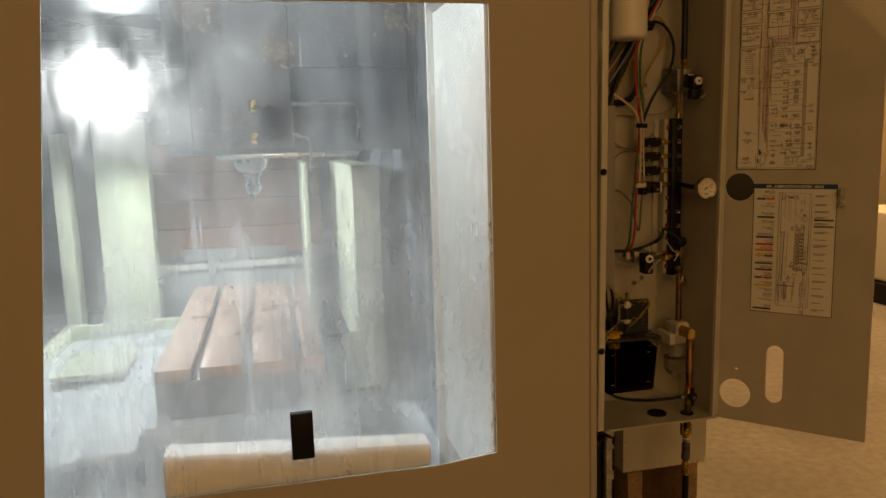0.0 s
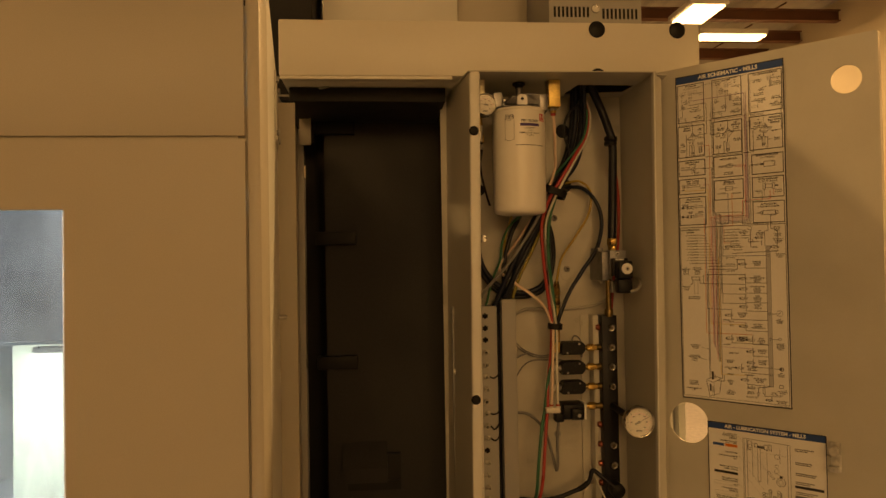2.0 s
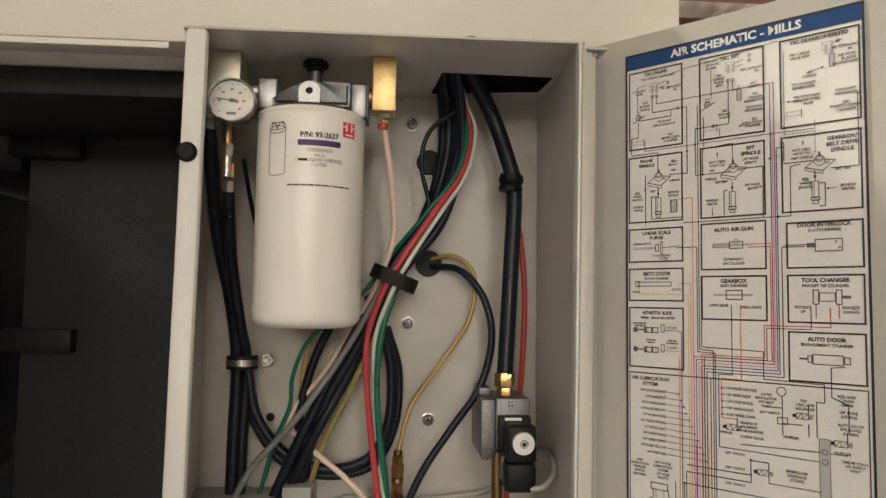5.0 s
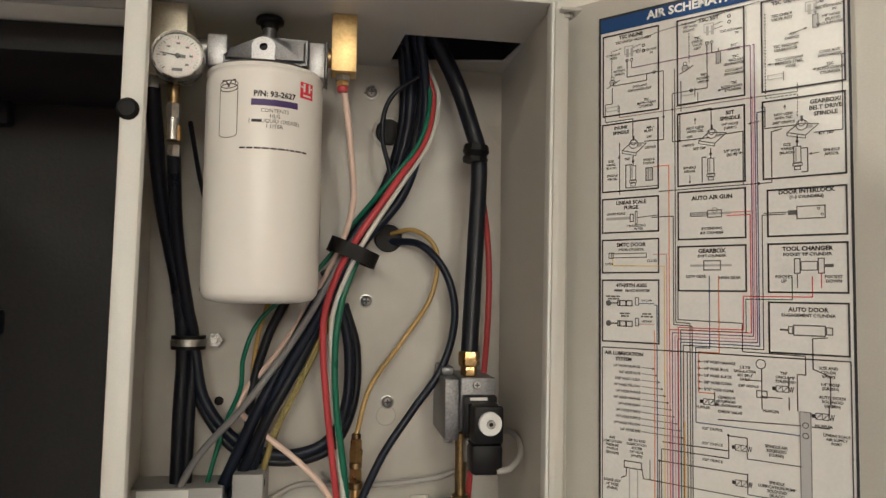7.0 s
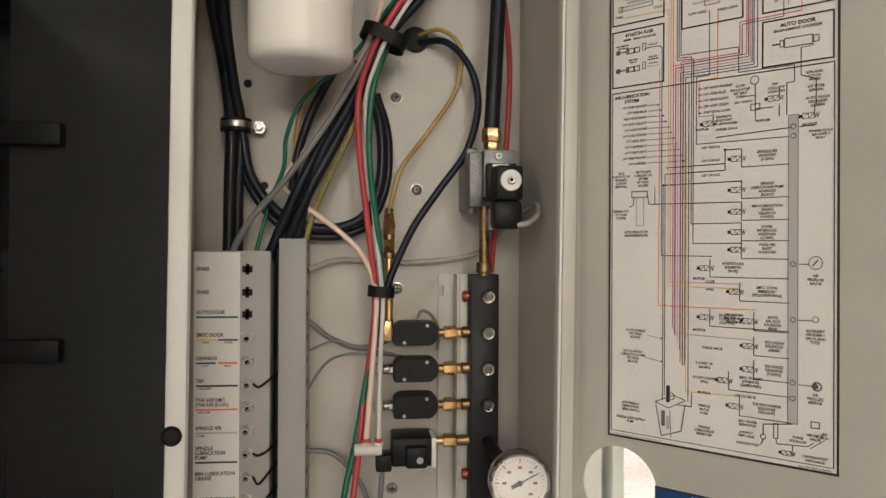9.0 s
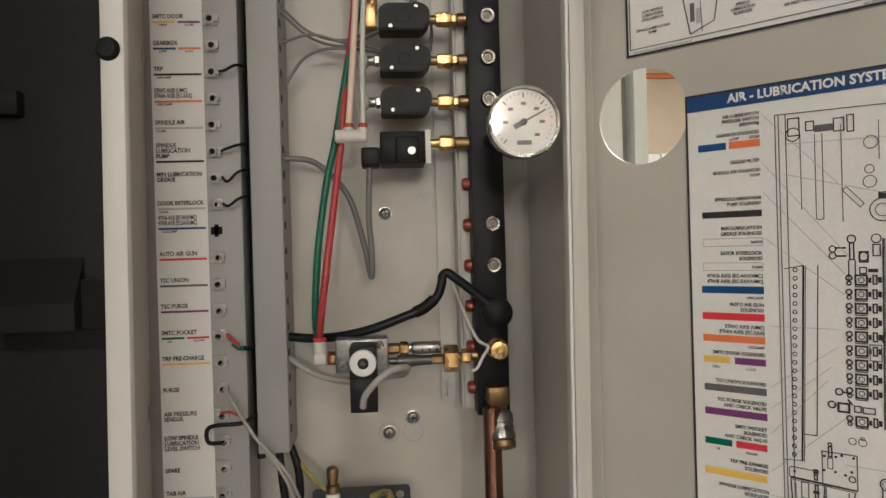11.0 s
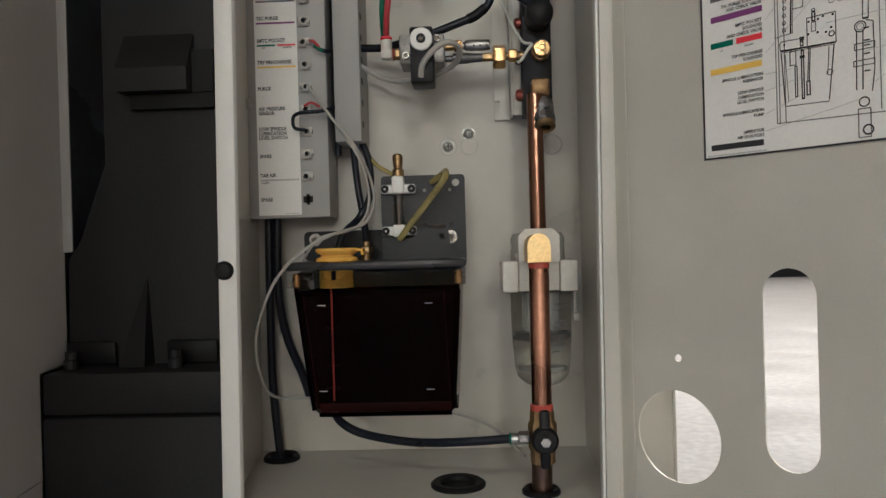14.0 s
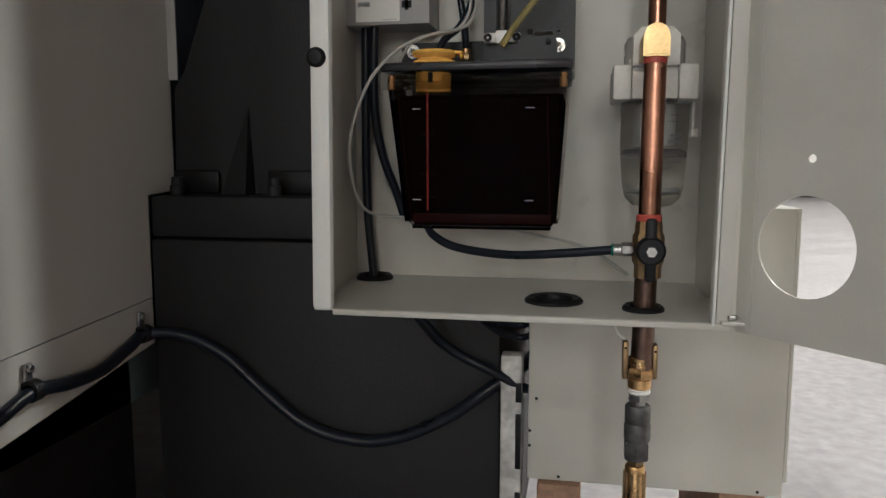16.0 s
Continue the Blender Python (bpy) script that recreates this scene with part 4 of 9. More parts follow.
    # upper panels: coolant, spindle and grease wiring
    for mat, w, pts in ((INK, 0.5, [(23, 37), (23, 49.8), (51.1, 49.8), (51.1, 100.5), (36.5, 100)]), (INK, 0.45, [(26.6, 37.8), (26.6, 43)]), (INK, 0.5, [(12, 51.5), (12, 54.7), (38.4, 54.7), (38.4, 50)]), (INK, 0.5, [(11, 56), (11, 68.3), (5.2, 68.3), (5.2, 82), (27.5, 82), (27.5, 96.5)]),
                        (INK_G, 0.45, [(16.7, 71), (16.7, 79.6), (111, 79.4), (140.7, 79.8), (140.7, 74)]), (INK_G, 0.4, [(60, 77.6), (76, 77.6), (76, 70)]), (INK, 0.5, [(16.9, 98.7), (16.9, 138)]), (INK, 0.5, [(27, 116.3), (21.9, 116.3), (21.9, 133.5), (47.4, 133.5)]), (INK, 0.5, [(47.4, 137.9), (124.4, 137.9), (124.5, 104.2), (131, 103)]),
                        (INK, 0.5, [(82.7, 37), (82.7, 67.8), (57.6, 67.8), (57.6, 103), (84, 103)]), (INK, 0.5, [(63.1, 103), (63.1, 84), (85.2, 82.4), (85.2, 96.3)]), (INK, 0.5, [(90.3, 102), (106.4, 101.5), (106.2, 137.7)]), (INK, 0.5, [(81.6, 116.5), (78.7, 116.5), (78.7, 134)]),
                        (INK, 0.5, [(139, 101.6), (120.5, 101.6), (120.6, 87), (118, 87)]), (INK, 0.5, [(168.4, 60), (166.8, 60), (166.6, 107.9), (150, 107.9)]), (INK, 0.5, [(142.5, 132.6), (146.2, 132.6), (146.2, 117.2), (142.6, 117.2)]), (INK_G, 0.4, [(36, 22.5), (49, 20), (92, 17), (118, 14.5)]), (INK, 0.5, [(86, 37), (86, 43.5), (92, 43.5)]), (INK, 0.5, [(64, 60), (64, 82)])):
        c.line(mat, pts, w)
    for u, v in ((51.1, 83.8), (57.6, 79.5), (85.2, 83.4), (63.1, 103), (116.3, 138), (111.9, 79.4), (46.9, 329.5), (94.9, 305.6)):
        c.disc(INK, u, v, 0.85)
    for u, v in ((23, 37), (26.6, 37), (44.1, 49.6), (82.8, 36), (86, 36), (71.5, 67.8), (36, 28), (36, 32), (98, 20), (98, 24), (156, 18.5), (156, 23)):
        c.ring(INK, u, v, 1.05, 0.45, 10)
    for pts in ([(121.4, 24), (121.1, 81.5), (140.7, 81.5), (140.5, 96.9)], [(70, 26), (70, 48)], [(18, 27), (10.4, 28), (10.5, 48)]):
        for (a, b), (d, e) in zip(pts, pts[1:]):
            k = max(1, int((abs(d - a) + abs(e - b)) / 2.2))
            for i in range(k):
                c.line(INK, [(a + (d - a) * i / k, b + (e - b) * i / k), (a + (d - a) * (i + 0.6) / k, b + (e - b) * (i + 0.6) / k)], 0.5)
    # small equipment drawings of the upper panels
    for u, v in ((24.8, 30), (84.5, 26), (150, 26)):
        c.border(INK_L, u - 4, u + 3, v - 4, v + 2.5, 0.45); c.rect(INK_L, u - 2.5, u - 0.5, v - 2, v + 4.5); c.rect(INK_L, u + 1, u + 3, v - 2, v + 4.5); c.line(INK_G, [(u + 3, v - 2), (u + 9, v - 3.4)], 0.4); c.line(INK_G, [(u + 3, v + 1), (u + 9, v)], 0.4)
    for u, v in ((11, 52), (67, 51)):
        c.ring(INK_G, u, v, 2.2, 0.4); c.line(INK_G, [(u - 4.5, v + 4), (u + 6, v - 1)], 0.5); c.rect(INK_L, u - 2, u + 4, v - 1, v + 1.2); c.border(INK_G, u - 1.2, u + 1.6, v - 4.4, v - 1.4, 0.35)
    for u, v in ((5.8, 70.6), (64, 67.5), (122.5, 66)):
        c.border(INK_L, u, u + 10, v, v + 3.4, 0.4); c.line(INK_G, [(u + 10, v - 1), (u + 10, v + 5)], 0.45)
    for u, v in ((90.5, 48), (152, 36)):
        c.rect(INK_L, u - 1.8, u + 1.8, v - 5, v + 4); c.border(INK_G, u - 1.8, u + 1.8, v - 5, v + 4, 0.35); c.line(INK_G, [(u, v - 7), (u, v - 5)], 0.5)
    for u, v in ((28, 101), (85.5, 100.5), (143, 102)):
        c.line(INK_G, [(u - 9, v + 4), (u - 2, v - 1), (u + 10, v + 0.5), (u + 2, v + 7), (u - 9, v + 4)], 0.5); c.ring(INK_G, u, v, 3.4, 0.4); c.ring(INK_G, u, v - 1.4, 2.1, 0.5); c.rect(INK_G, u - 0.7, u + 0.7, v - 6, v - 2.4); c.line(INK_G, [(u - 9, v + 4), (u - 9, v + 6), (u + 2, v + 9), (u + 2, v + 7)], 0.4); c.rect(INK_L, u + 2.6, u + 6.4, v + 0.4, v + 2.6)
    for u, v in ((27.6, 117), (84.7, 117.5), (140.1, 115.5)):
        c.line(INK, [(u, v - 7), (u, v)], 0.55); c.border(INK_G, u - 2.4, u + 2.4, v, v + 11, 0.4); c.rect(INK_L, u - 1.4, u - 0.4, v + 1, v + 10); c.border(INK_G, u - 3, u + 3, v + 11, v + 13, 0.4); c.border(INK_G, u - 2, u + 2, v + 13, v + 15.6, 0.4); c.disc(INK, u, v - 3, 0.9)
    for pts in ([(44, 90), (39, 90.5)], [(74, 92), (74, 88)], [(133, 90.5), (133, 87.5)], [(153, 121), (147, 121.3)], [(16, 110), (17.4, 110)], [(100, 116), (105.6, 116)], [(70, 128), (70, 134)], [(118, 96), (110, 97)], [(132, 59), (123, 59)], [(38, 71), (31, 71.5)], [(99, 70), (90, 71)], [(160, 66), (150, 67)], [(136, 41), (147, 39)]):
        c.arrow(INK_G, pts, 0.35)
    c.border(INK_G, 37.3, 43, 119.7, 129.5, 0.45)
    for k in range(4):
        c.line(INK_G, [(38.5 + 1.2 * k, 119.7), (38.5 + 1.2 * k, 129.5)], 0.35)
    c.rect(INK_L, 6, 25, 155, 157); c.border(INK, 25, 28, 153, 159, 0.45); c.border(INK_G, 29, 31, 151, 161, 0.4); c.line(INK, [(31, 156), (47, 155)], 0.4)
    c.border(INK_G, 10, 38, 182, 185.6, 0.45); c.border(INK_G, 8, 12, 181.4, 186, 0.45)
    for v in (219, 234):
        c.disc(INK_G, 8, v, 2.2); c.rect(INK_G, 10, 15, v - 0.5, v + 0.5); c.border(INK, 15, 22, v - 2.2, v + 2.2, 0.5); c.rect(INK_G, 16, 17.5, v - 2, v + 2); c.border(INK, 22, 27, v - 2.2, v + 2.2, 0.5); c.border(INK_G, 29, 32, v - 4.5, v + 1.5, 0.45)
        c.line(BLUE_I if v < 225 else PINK_I, [(32, v), (43.6, v)], 0.45); c.text(INK, "UNCLAMP", 38, v - 2.2, 1.7, "c")
    c.blur(INK_G, 12, 214, [12, 9], 1.1); c.blur(INK_G, 21, 226.5, [8, 6], 1.1); c.blur(INK_G, 38, 226.5, [7, 9], 1.1)
    c.rect(INK_L, 70, 98, 155.5, 157); c.border(INK_G, 70, 82, 154.8, 157.8, 0.35); c.border(INK_G, 82, 92, 153.6, 159, 0.5); c.ring(INK_G, 87, 154, 1.8); c.line(RED_I, [(98, 156), (112, 156)], 0.4)
    c.rect(INK_L, 70, 98, 191.2, 192.6); c.border(INK_G, 79, 91, 188.4, 195.4, 0.55)
    c.border(INK_G, 139, 156, 154.5, 163, 0.5); c.rect(INK_G, 134, 139, 157, 160); c.ring(INK_G, 152, 156.6, 0.7); c.ring(INK_G, 154, 160.5, 0.7); c.line(INK, [(134, 158), (119, 158)], 0.45)
    c.border(INK_G, 137, 141, 188, 198, 0.5); c.border(INK_G, 141, 151, 190, 196, 0.4); c.border(INK_G, 151, 155, 188, 198, 0.5); c.rect(INK_G, 155, 160, 192, 194); c.line(INK, [(139, 198), (139, 207)], 0.4); c.line(RED_I, [(153, 198), (153, 207)], 0.4)
    c.border(INK_G, 136, 155, 230.5, 237.5, 0.55); c.border(INK_G, 133, 136, 231.5, 236.5, 0.5); c.rect(INK_G, 128, 133, 233.4, 234.6); c.border(INK_G, 155, 159, 231.5, 236.5, 0.5); c.line(INK, [(156, 238), (147.3, 239)], 0.45)
    # valve symbols along the manifold
    named = {313: ("SPINDLE AIR", "SOLENOID", "(CLEAR)"), 336: ("SPINDLE", "LUBRICATION PUMP", "SOLENOID", "(BLACK)"), 352: ("MIN LUBRICATION", "GREASE", "SOLENOID", "(WHITE)"), 367: ("DOOR", "INTERLOCK", "SOLENOID", "(CLEAR)"), 380: ("TOOL AIR", "BLAST", "SOLENOID"), 394: ("4TH/5TH AXIS", "SOLENOID", "(BLUE)"), 411: ("SMTC DOOR", "SOLENOID", "(YELLOW/PURPLE)"), 432: ("AUTO", "AIR GUN", "SOLENOID", "(RED)"), 450: ("TSC UNION", "SOLENOID", "(GRAY)"), 467: ("TSC PURGE", "SOLENOID", "(PURPLE)"), 477: ("SMTC POCKET", "SOLENOID", "(GREEN/RED)"), 495: ("TRP PRE-CHARGE", "SOLENOID", "(YELLOW)")}
    for u, v in ((84, 285), (105, 313), (105, 336), (105, 352), (105, 367), (105, 380), (82, 394), (104, 411), (82, 431), (114, 432), (114, 450), (114, 467), (96, 477), (104, 495), (131, 272), (154, 287)):
        c.valve(INK, u, v, 1.3)
        c.line(INK, [(u + 2, v - 2), (u + 2, v - 7)], 0.55)
        if 300 < v:
            c.line(INK, [(u + 2, v + 2), (u + 2, v + 6.5), (140, v + 6.5)], 0.5)
        if v in named:
            for i, s in enumerate(named[v]):
                c.text(INK, s, {394: 101, 432: 129, 450: 130, 467: 130, 477: 114}.get(v, 125), v - 3.6 + 2.7 * i, 2.7, "c", 0.92)
        elif v > 300:
            c.blur(INK_G, min(u + 20, 128), v - 3, [13, 15, 11], 1.7, 2.6)
    c.line(INK, [(49, 316), (95, 316), (95, 306), (107, 306)], 0.6); c.line(INK, [(49, 321), (95, 321), (95, 316)], 0.6); c.line(INK, [(46.9, 329.5), (107, 329.7)], 0.6)
    c.line(INK, [(88, 296), (140, 294)], 0.55); c.line(INK, [(133, 277), (133, 285)], 0.55); c.line(INK, [(116, 278), (129, 278)], 0.5); c.line(INK, [(146, 294), (156, 294)], 0.5)
    c.ring(INK_G, 116, 257, 3, 0.5); c.border(INK_G, 113, 120, 274, 279, 0.5); c.line(INK, [(116.5, 260), (116.5, 286)], 0.55); c.line(INK, [(106, 268), (116, 268)], 0.5)
    for v in (303, 313, 324):
        c.text(INK_G, ".020\" ORIFICE", 84, v, 2.5, "c", 0.95)
    remarks = ((76, 402, ("MUFFLER",)), (84, 404, ("CLOSE",)), (84, 410, ("OPEN",)), (97, 429, ("5TH/C AXIS", "SOLENOID", "(ORANGE)")), (76, 441, ("MUFFLER",)), (86, 454, ("CHECK VALVE",)), (80, 466, ("POCKET UP", "(GREEN)")), (80, 477, ("POCKET DOWN", "(RED)")), (80, 488, ("MUFFLER",)), (110, 487, ("CHECK VALVE",)),
             (157, 398, ("AIR", "PRESSURE", "GAUGE")), (157, 436, ("AUXILIARY", "AIR SUPPLY", "VALVE AND", "PORT")), (157, 480, ("AIR", "PRESSURE", "SENSOR")), (157, 508, ("AIR RELIEF", "VALVE")))
    for u, v, lines in remarks:
        for i, s in enumerate(lines):
            c.text(INK, s, u, v + 2.7 * i, 2.6, "c", 0.92)
    c.ring(INK_G, 157, 389, 4.4, 0.5); c.line(INK, [(155, 391), (158.5, 387)], 0.7); c.line(INK_G, [(146, 390), (153, 390)], 0.6)
    c.ring(INK_G, 158, 474, 2.8, 0.9); c.disc(INK_G, 157, 474, 2.0); c.ring(INK_G, 157, 428, 2, 0.5); c.border(INK_G, 154, 160, 498, 503, 0.6); c.line(INK_G, [(146, 474), (155, 474)], 0.6); c.line(INK_G, [(146, 429), (155, 429)], 0.6)
    # grease bottle and reservoir sketches
    for u, v, lines in ((11, 318, ("AXIS", "LUBRICATION", "PRESSURE", "SWITCH", "(BROWN)")), (30, 318, ("AIR TO AXIS", "LUBRICATION", "SYSTEM", "1/4\" HOSE", "(WHITE)")), (11, 349, ("GREASE OUT", "1/4\" HOSE", "(CLEAR)")), (24, 366, ("AXIS LUBRICATION", "GREASE RESERVOIR"))):
        for i, s in enumerate(lines):
            c.text(INK, s, u, v + 2.75 * i, 2.6, "c", 0.9)
    c.border(INK_L, 24, 31, 338, 361, 0.6); c.border(INK_G, 20, 34, 333, 338.5, 0.6); c.line(INK, [(34, 337), (35, 344), (107, 345), (107, 350)], 0.55); c.line(INK, [(22, 338), (22, 344), (18, 346)], 0.55); c.line(INK, [(40, 330), (40, 344)], 0.45)
    [c.text(INK, s, u, v + 2.7 * i, 2.6, "c", 0.9) for u, v, lines in ((24, 445, ("AIR TO SPINDLE", "5/32\" HOSE", "(CLEAR)")), (22, 462, ("AIR TO SPINDLE", "LUBRICATION PUMP", "1/4\" HOSE", "(BLACK)"))) for i, s in enumerate(lines)]; c.arrow(INK_G, [(34, 448), (47, 450)]); c.arrow(INK_G, [(32, 466), (47, 468)])
    c.line(INK_G, [(40.8, 500), (52, 503.5), (65.6, 496), (56, 493), (40.8, 500)], 0.6); c.line(INK, [(41.5, 502), (46, 526)], 0.6); c.line(INK, [(53, 505), (54, 526)], 0.4); c.line(INK, [(65.2, 499), (62, 520)], 0.6); c.line(INK, [(46, 526), (62, 520)], 0.5); c.rect(INK_G, 46, 49, 506, 518); c.rect(INK_L, 50, 53, 510, 520); c.rect(INK, 50, 53, 486, 499); c.ring(INK, 54, 494, 2.6, 0.6)
    c.line(INK, [(70.1, 490), (70.1, 500), (58, 500)], 0.5)
    [c.text(INK, s, u, v + 2.7 * i, 2.6, "c", 0.9) for u, v, lines in ((20, 504, ("LOW SPINDLE", "LUBRICATION", "LEVEL SWITCH")), (20, 516, ("SPINDLE LUBRICATION", "PUMP")), (80, 498, ("SPINDLE", "AIR/OIL", "HOSE"))) for i, s in enumerate(lines)]; [c.text(INK, q, 80, 514 + 2.7 * k, 2.6, "c", 0.9) for k, q in enumerate(("SPINDLE", "LUBRICATION", "RESERVOIR"))]
    c.line(INK, [(142.4, 502), (122.7, 505), (122.7, 512)], 0.6); c.ring(INK, 122.7, 514, 1.8, 0.5); c.line(INK, [(122.7, 516), (121, 520)], 0.6); c.border(INK_G, 129.5, 133, 503, 514, 0.5); c.line(INK_G, [(131.4, 514), (132, 517.5), (152.3, 516), (156, 513)], 0.55); c.line(INK_G, [(154, 517), (163, 510)], 0.45); c.valve(INK, 140, 523, 1.1); c.line(INK, [(142.4, 517), (142.4, 521)], 0.55)
    [c.text(INK, q, u, v + 2.6 * k, 2.5, "c", 0.9) for u, v, rows in ((112, 505, ("AIR / WATER", "SEPARATOR")), (111, 513, ("AIR SHUT", "OFF VALVE")), (112, 521, ("AIR INLET PORT",)), (146, 511, ("PURGE", "SOLENOID")), (163, 506, ("AIR", "GUN")), (157, 523, ("CONTAINMENT", "DISCHARGE"))) for k, q in enumerate(rows)]
    c.done(t)
    return t


def lube_chart():
    base = DOOR @ Matrix.Translation((0.074, 1.062, 0.0006))
    t = thing("lubrication_chart", "printed lubrication system chart with colour bars inside the door", "chart")
    part("paper", sheet(rect_pts(0, 0.177, -0.308, 0), [], 0.0003, base @ Matrix.Translation((0, 0, -0.0003))), PAPER, t, smooth=False)
    c = Chart(base)
    c.border(INK, 0, 177, 0, 308, 1.1)
    c.rect(NAVY, 0.2, 176.8, 0.2, 11)
    c.text(WHITE_PL, "AIR - LUBRICATION SYSTEM - MILLS", 88, 5.8, 7.6, "c", 1.0, 1.0)
    R = lambda s, v, z=2.7: c.text(INK, s, 46.8, v, z * 1.16, "r", 0.95)
    R("AIR LUBRICATION", 17, 2.5); R("PRESSURE SWITCH", 20, 2.5); R("(BROWN)", 23, 2.5); R("GEARBOX SOLENOID", 28.5, 2.5); R("LOW         HIGH", 31.5, 2.3)
    c.rect(BLUE_I, 8, 26, 33, 37.4); c.rect(ORANGE_I, 28, 47, 33, 37.4)
    R("GREASE FILTER", 46, 2.5); R("SPINDLE AIR SOLENOID", 52, 2.5); R("CLEAR", 55, 2.0); R("SPINDLE LUBRICATION", 69, 2.5); R("PUMP SOLENOID", 72.4, 2.5)
    c.rect(INK, 9.5, 47, 76.5, 80.5); R("MIN LUBRICATION", 87.5); R("GREASE SOLENOID", 91); R("WHITE", 96.5, 2.0); c.border(INK_L, 9.5, 47.3, 93.6, 98.8, 0.3); R("DOOR INTERLOCK", 103.2); R("SOLENOID", 106.6); R("CLEAR", 112, 2.0); c.border(INK_L, 9.2, 47, 109, 114.2, 0.3)
    R("4TH/A AXIS (EC-4AX/VMC)", 117.5); R("4TH/B AXIS (EC-5AX/UMC)", 121)
    c.rect(BLUE_I, 8, 47, 124, 128.5); R("UNCLAMP", 131.2, 2.0); R("AUTO AIR GUN", 135.5); R("SOLENOID", 138.8); c.rect(RED_I, 8, 47, 141, 145.5)
    R("5TH/C AXIS (UMC)", 149.5); R("5TH/A AXIS (EC-5AX)", 152.8); c.rect(ORANGE_I, 8, 47, 155.2, 159.6); R("UNCLAMP", 162, 2.0); R("SMTC DOOR SOLENOID", 166.4); c.rect(YELLOW_I, 8, 25, 169, 173.2); c.rect(PURPLE, 28, 47, 169, 173.2)
    c.text(INK, "OPEN", 16, 175.8, 2.0, "c"); c.text(INK, "CLOSE", 38, 175.8, 2.0, "c"); R("TSC UNION SOLENOID", 184.5); c.rect(INK_G, 8, 47, 187, 191.4); R("TSC PURGE SOLENOID", 196.6); R("AND CHECK VALVE", 199.9); c.rect(PURPLE, 8, 47, 202.4, 206.8)
    R("SMTC POCKET", 212.6); R("SOLENOID", 216); R("AND CHECK VALVE", 219.4); c.rect(GREEN_I, 7.5, 25, 221.8, 226); c.rect(RED_I, 27.5, 46.5, 221.8, 226); c.text(INK, "UP", 16, 228.6, 2.0, "c"); c.text(INK, "DOWN", 37, 228.6, 2.0, "c")
    R("TRP PRE-CHARGE", 235); R("SOLENOID", 238.4); c.rect(YELLOW_I, 7, 46, 241, 245.4); R("SPINDLE LUBRICATION", 251); R("RESERVOIR", 254.4); R("LOW SPINDLE", 262); R("LUBRICATION", 265.4); R("LEVEL SWITCH", 268.8)
    R("SPINDLE LUBRICATION", 276.5); R("PUMP", 280); R("OPERATOR", 291); R("AIR GUN PORT", 294.4); c.rect(INK, 6, 46, 297.4, 301.6); c.blur(INK_L, 3, 305.4, [46], 1.0, align="l")
    # right column
    L = lambda v, ws, b=None: (c.blur(INK_G, 133, v, ws, 1.5, 2.6, "l"), b and c.rect(b, 132, 172, v + 2.6 * len(ws), v + 2.6 * len(ws) + 4))
    L(26, [26, 18]); L(46, [24, 22]); L(62, [30, 28]); L(75, [26, 20], INK); L(90, [30, 24], INK_G); L(110, [28, 22]); L(128, [26]); L(140, [30, 26, 14]); L(160, [28, 22]); L(176, [24]); L(192, [28, 20]); L(208, [26]); L(224, [30, 26]); L(242, [22]); L(258, [26, 24]); L(276, [20]); L(292, [28, 14])
    # line drawing of the cabinet
    for u in (56, 58, 62):
        c.line(INK_G, [(u, 20), (u, 288)], 0.5)
    for u in (122, 126):
        c.line(INK_G, [(u, 22), (u, 288)], 0.5)
    c.line(INK_G, [(56, 20), (126, 22)], 0.5); c.line(INK_G, [(56, 288), (126, 290)], 0.5); c.line(INK, [(59.3, 113), (70, 111)], 0.4); c.line(INK, [(70, 111), (66.6, 228)], 0.9); c.line(INK_G, [(71.2, 111), (67.8, 228)], 0.4); c.line(INK_G, [(66.6, 227.5), (55.2, 228.5)], 0.4); c.line(INK, [(78, 111), (75.1, 211.4), (68.1, 211.4)], 0.45)
    for k in range(23):
        c.ring(INK, 65.4 - 0.148 * k, 113.6 + 5.04 * k, 1.15, 0.5, 10)
    c.line(INK_G, [(70, 34), (70, 78)], 0.4); c.line(INK_G, [(78, 34), (78, 84), (82, 84), (82, 34)], 0.4); c.line(INK_G, [(92, 30), (92, 86)], 0.4); c.ring(INK, 66, 33, 4, 0.5); c.border(INK, 63, 70, 23, 34, 0.5)
    c.border(INK, 73, 78, 26, 32, 0.5); c.rect(INK_G, 78, 88, 29, 33); c.border(INK, 88, 94, 26, 34, 0.5); c.border(INK, 95, 99, 25, 35, 0.5); c.ring(INK_G, 107, 42, 3.6, 0.4); c.line(INK_G, [(111, 30), (111, 52)], 0.4); c.ring(INK_G, 106, 57, 2.4, 0.4); c.ring(INK_G, 106, 64, 3.4, 0.4); c.ring(INK, 112, 80, 6.4, 0.5); c.ring(INK_G, 112, 80, 3.6, 0.4); c.rect(INK, 110, 114, 70, 74); c.line(INK_G, [(94, 66), (103, 76), (101, 78), (92, 68), (94, 66)], 0.4)
    c.line(INK, [(111.8, 96), (110.3, 203)], 0.7); c.line(INK_G, [(112.6, 96), (111.1, 203)], 0.4); c.line(INK, [(122, 96), (120.2, 205)], 0.6)
    c.ring(INK, 96, 96, 2.2, 0.6); c.border(INK, 94.6, 97.4, 98, 108, 0.5); c.ring(INK, 86, 101.5, 1.8, 0.6); c.ring(INK, 86, 105.5, 1.8, 0.6); c.rect(INK, 88, 93, 100.5, 101.4); c.rect(INK, 88, 93, 105.2, 106.1); c.line(INK, [(94.2, 108), (94.2, 120)], 0.5); c.line(INK, [(97.6, 108), (97.6, 118)], 0.5)
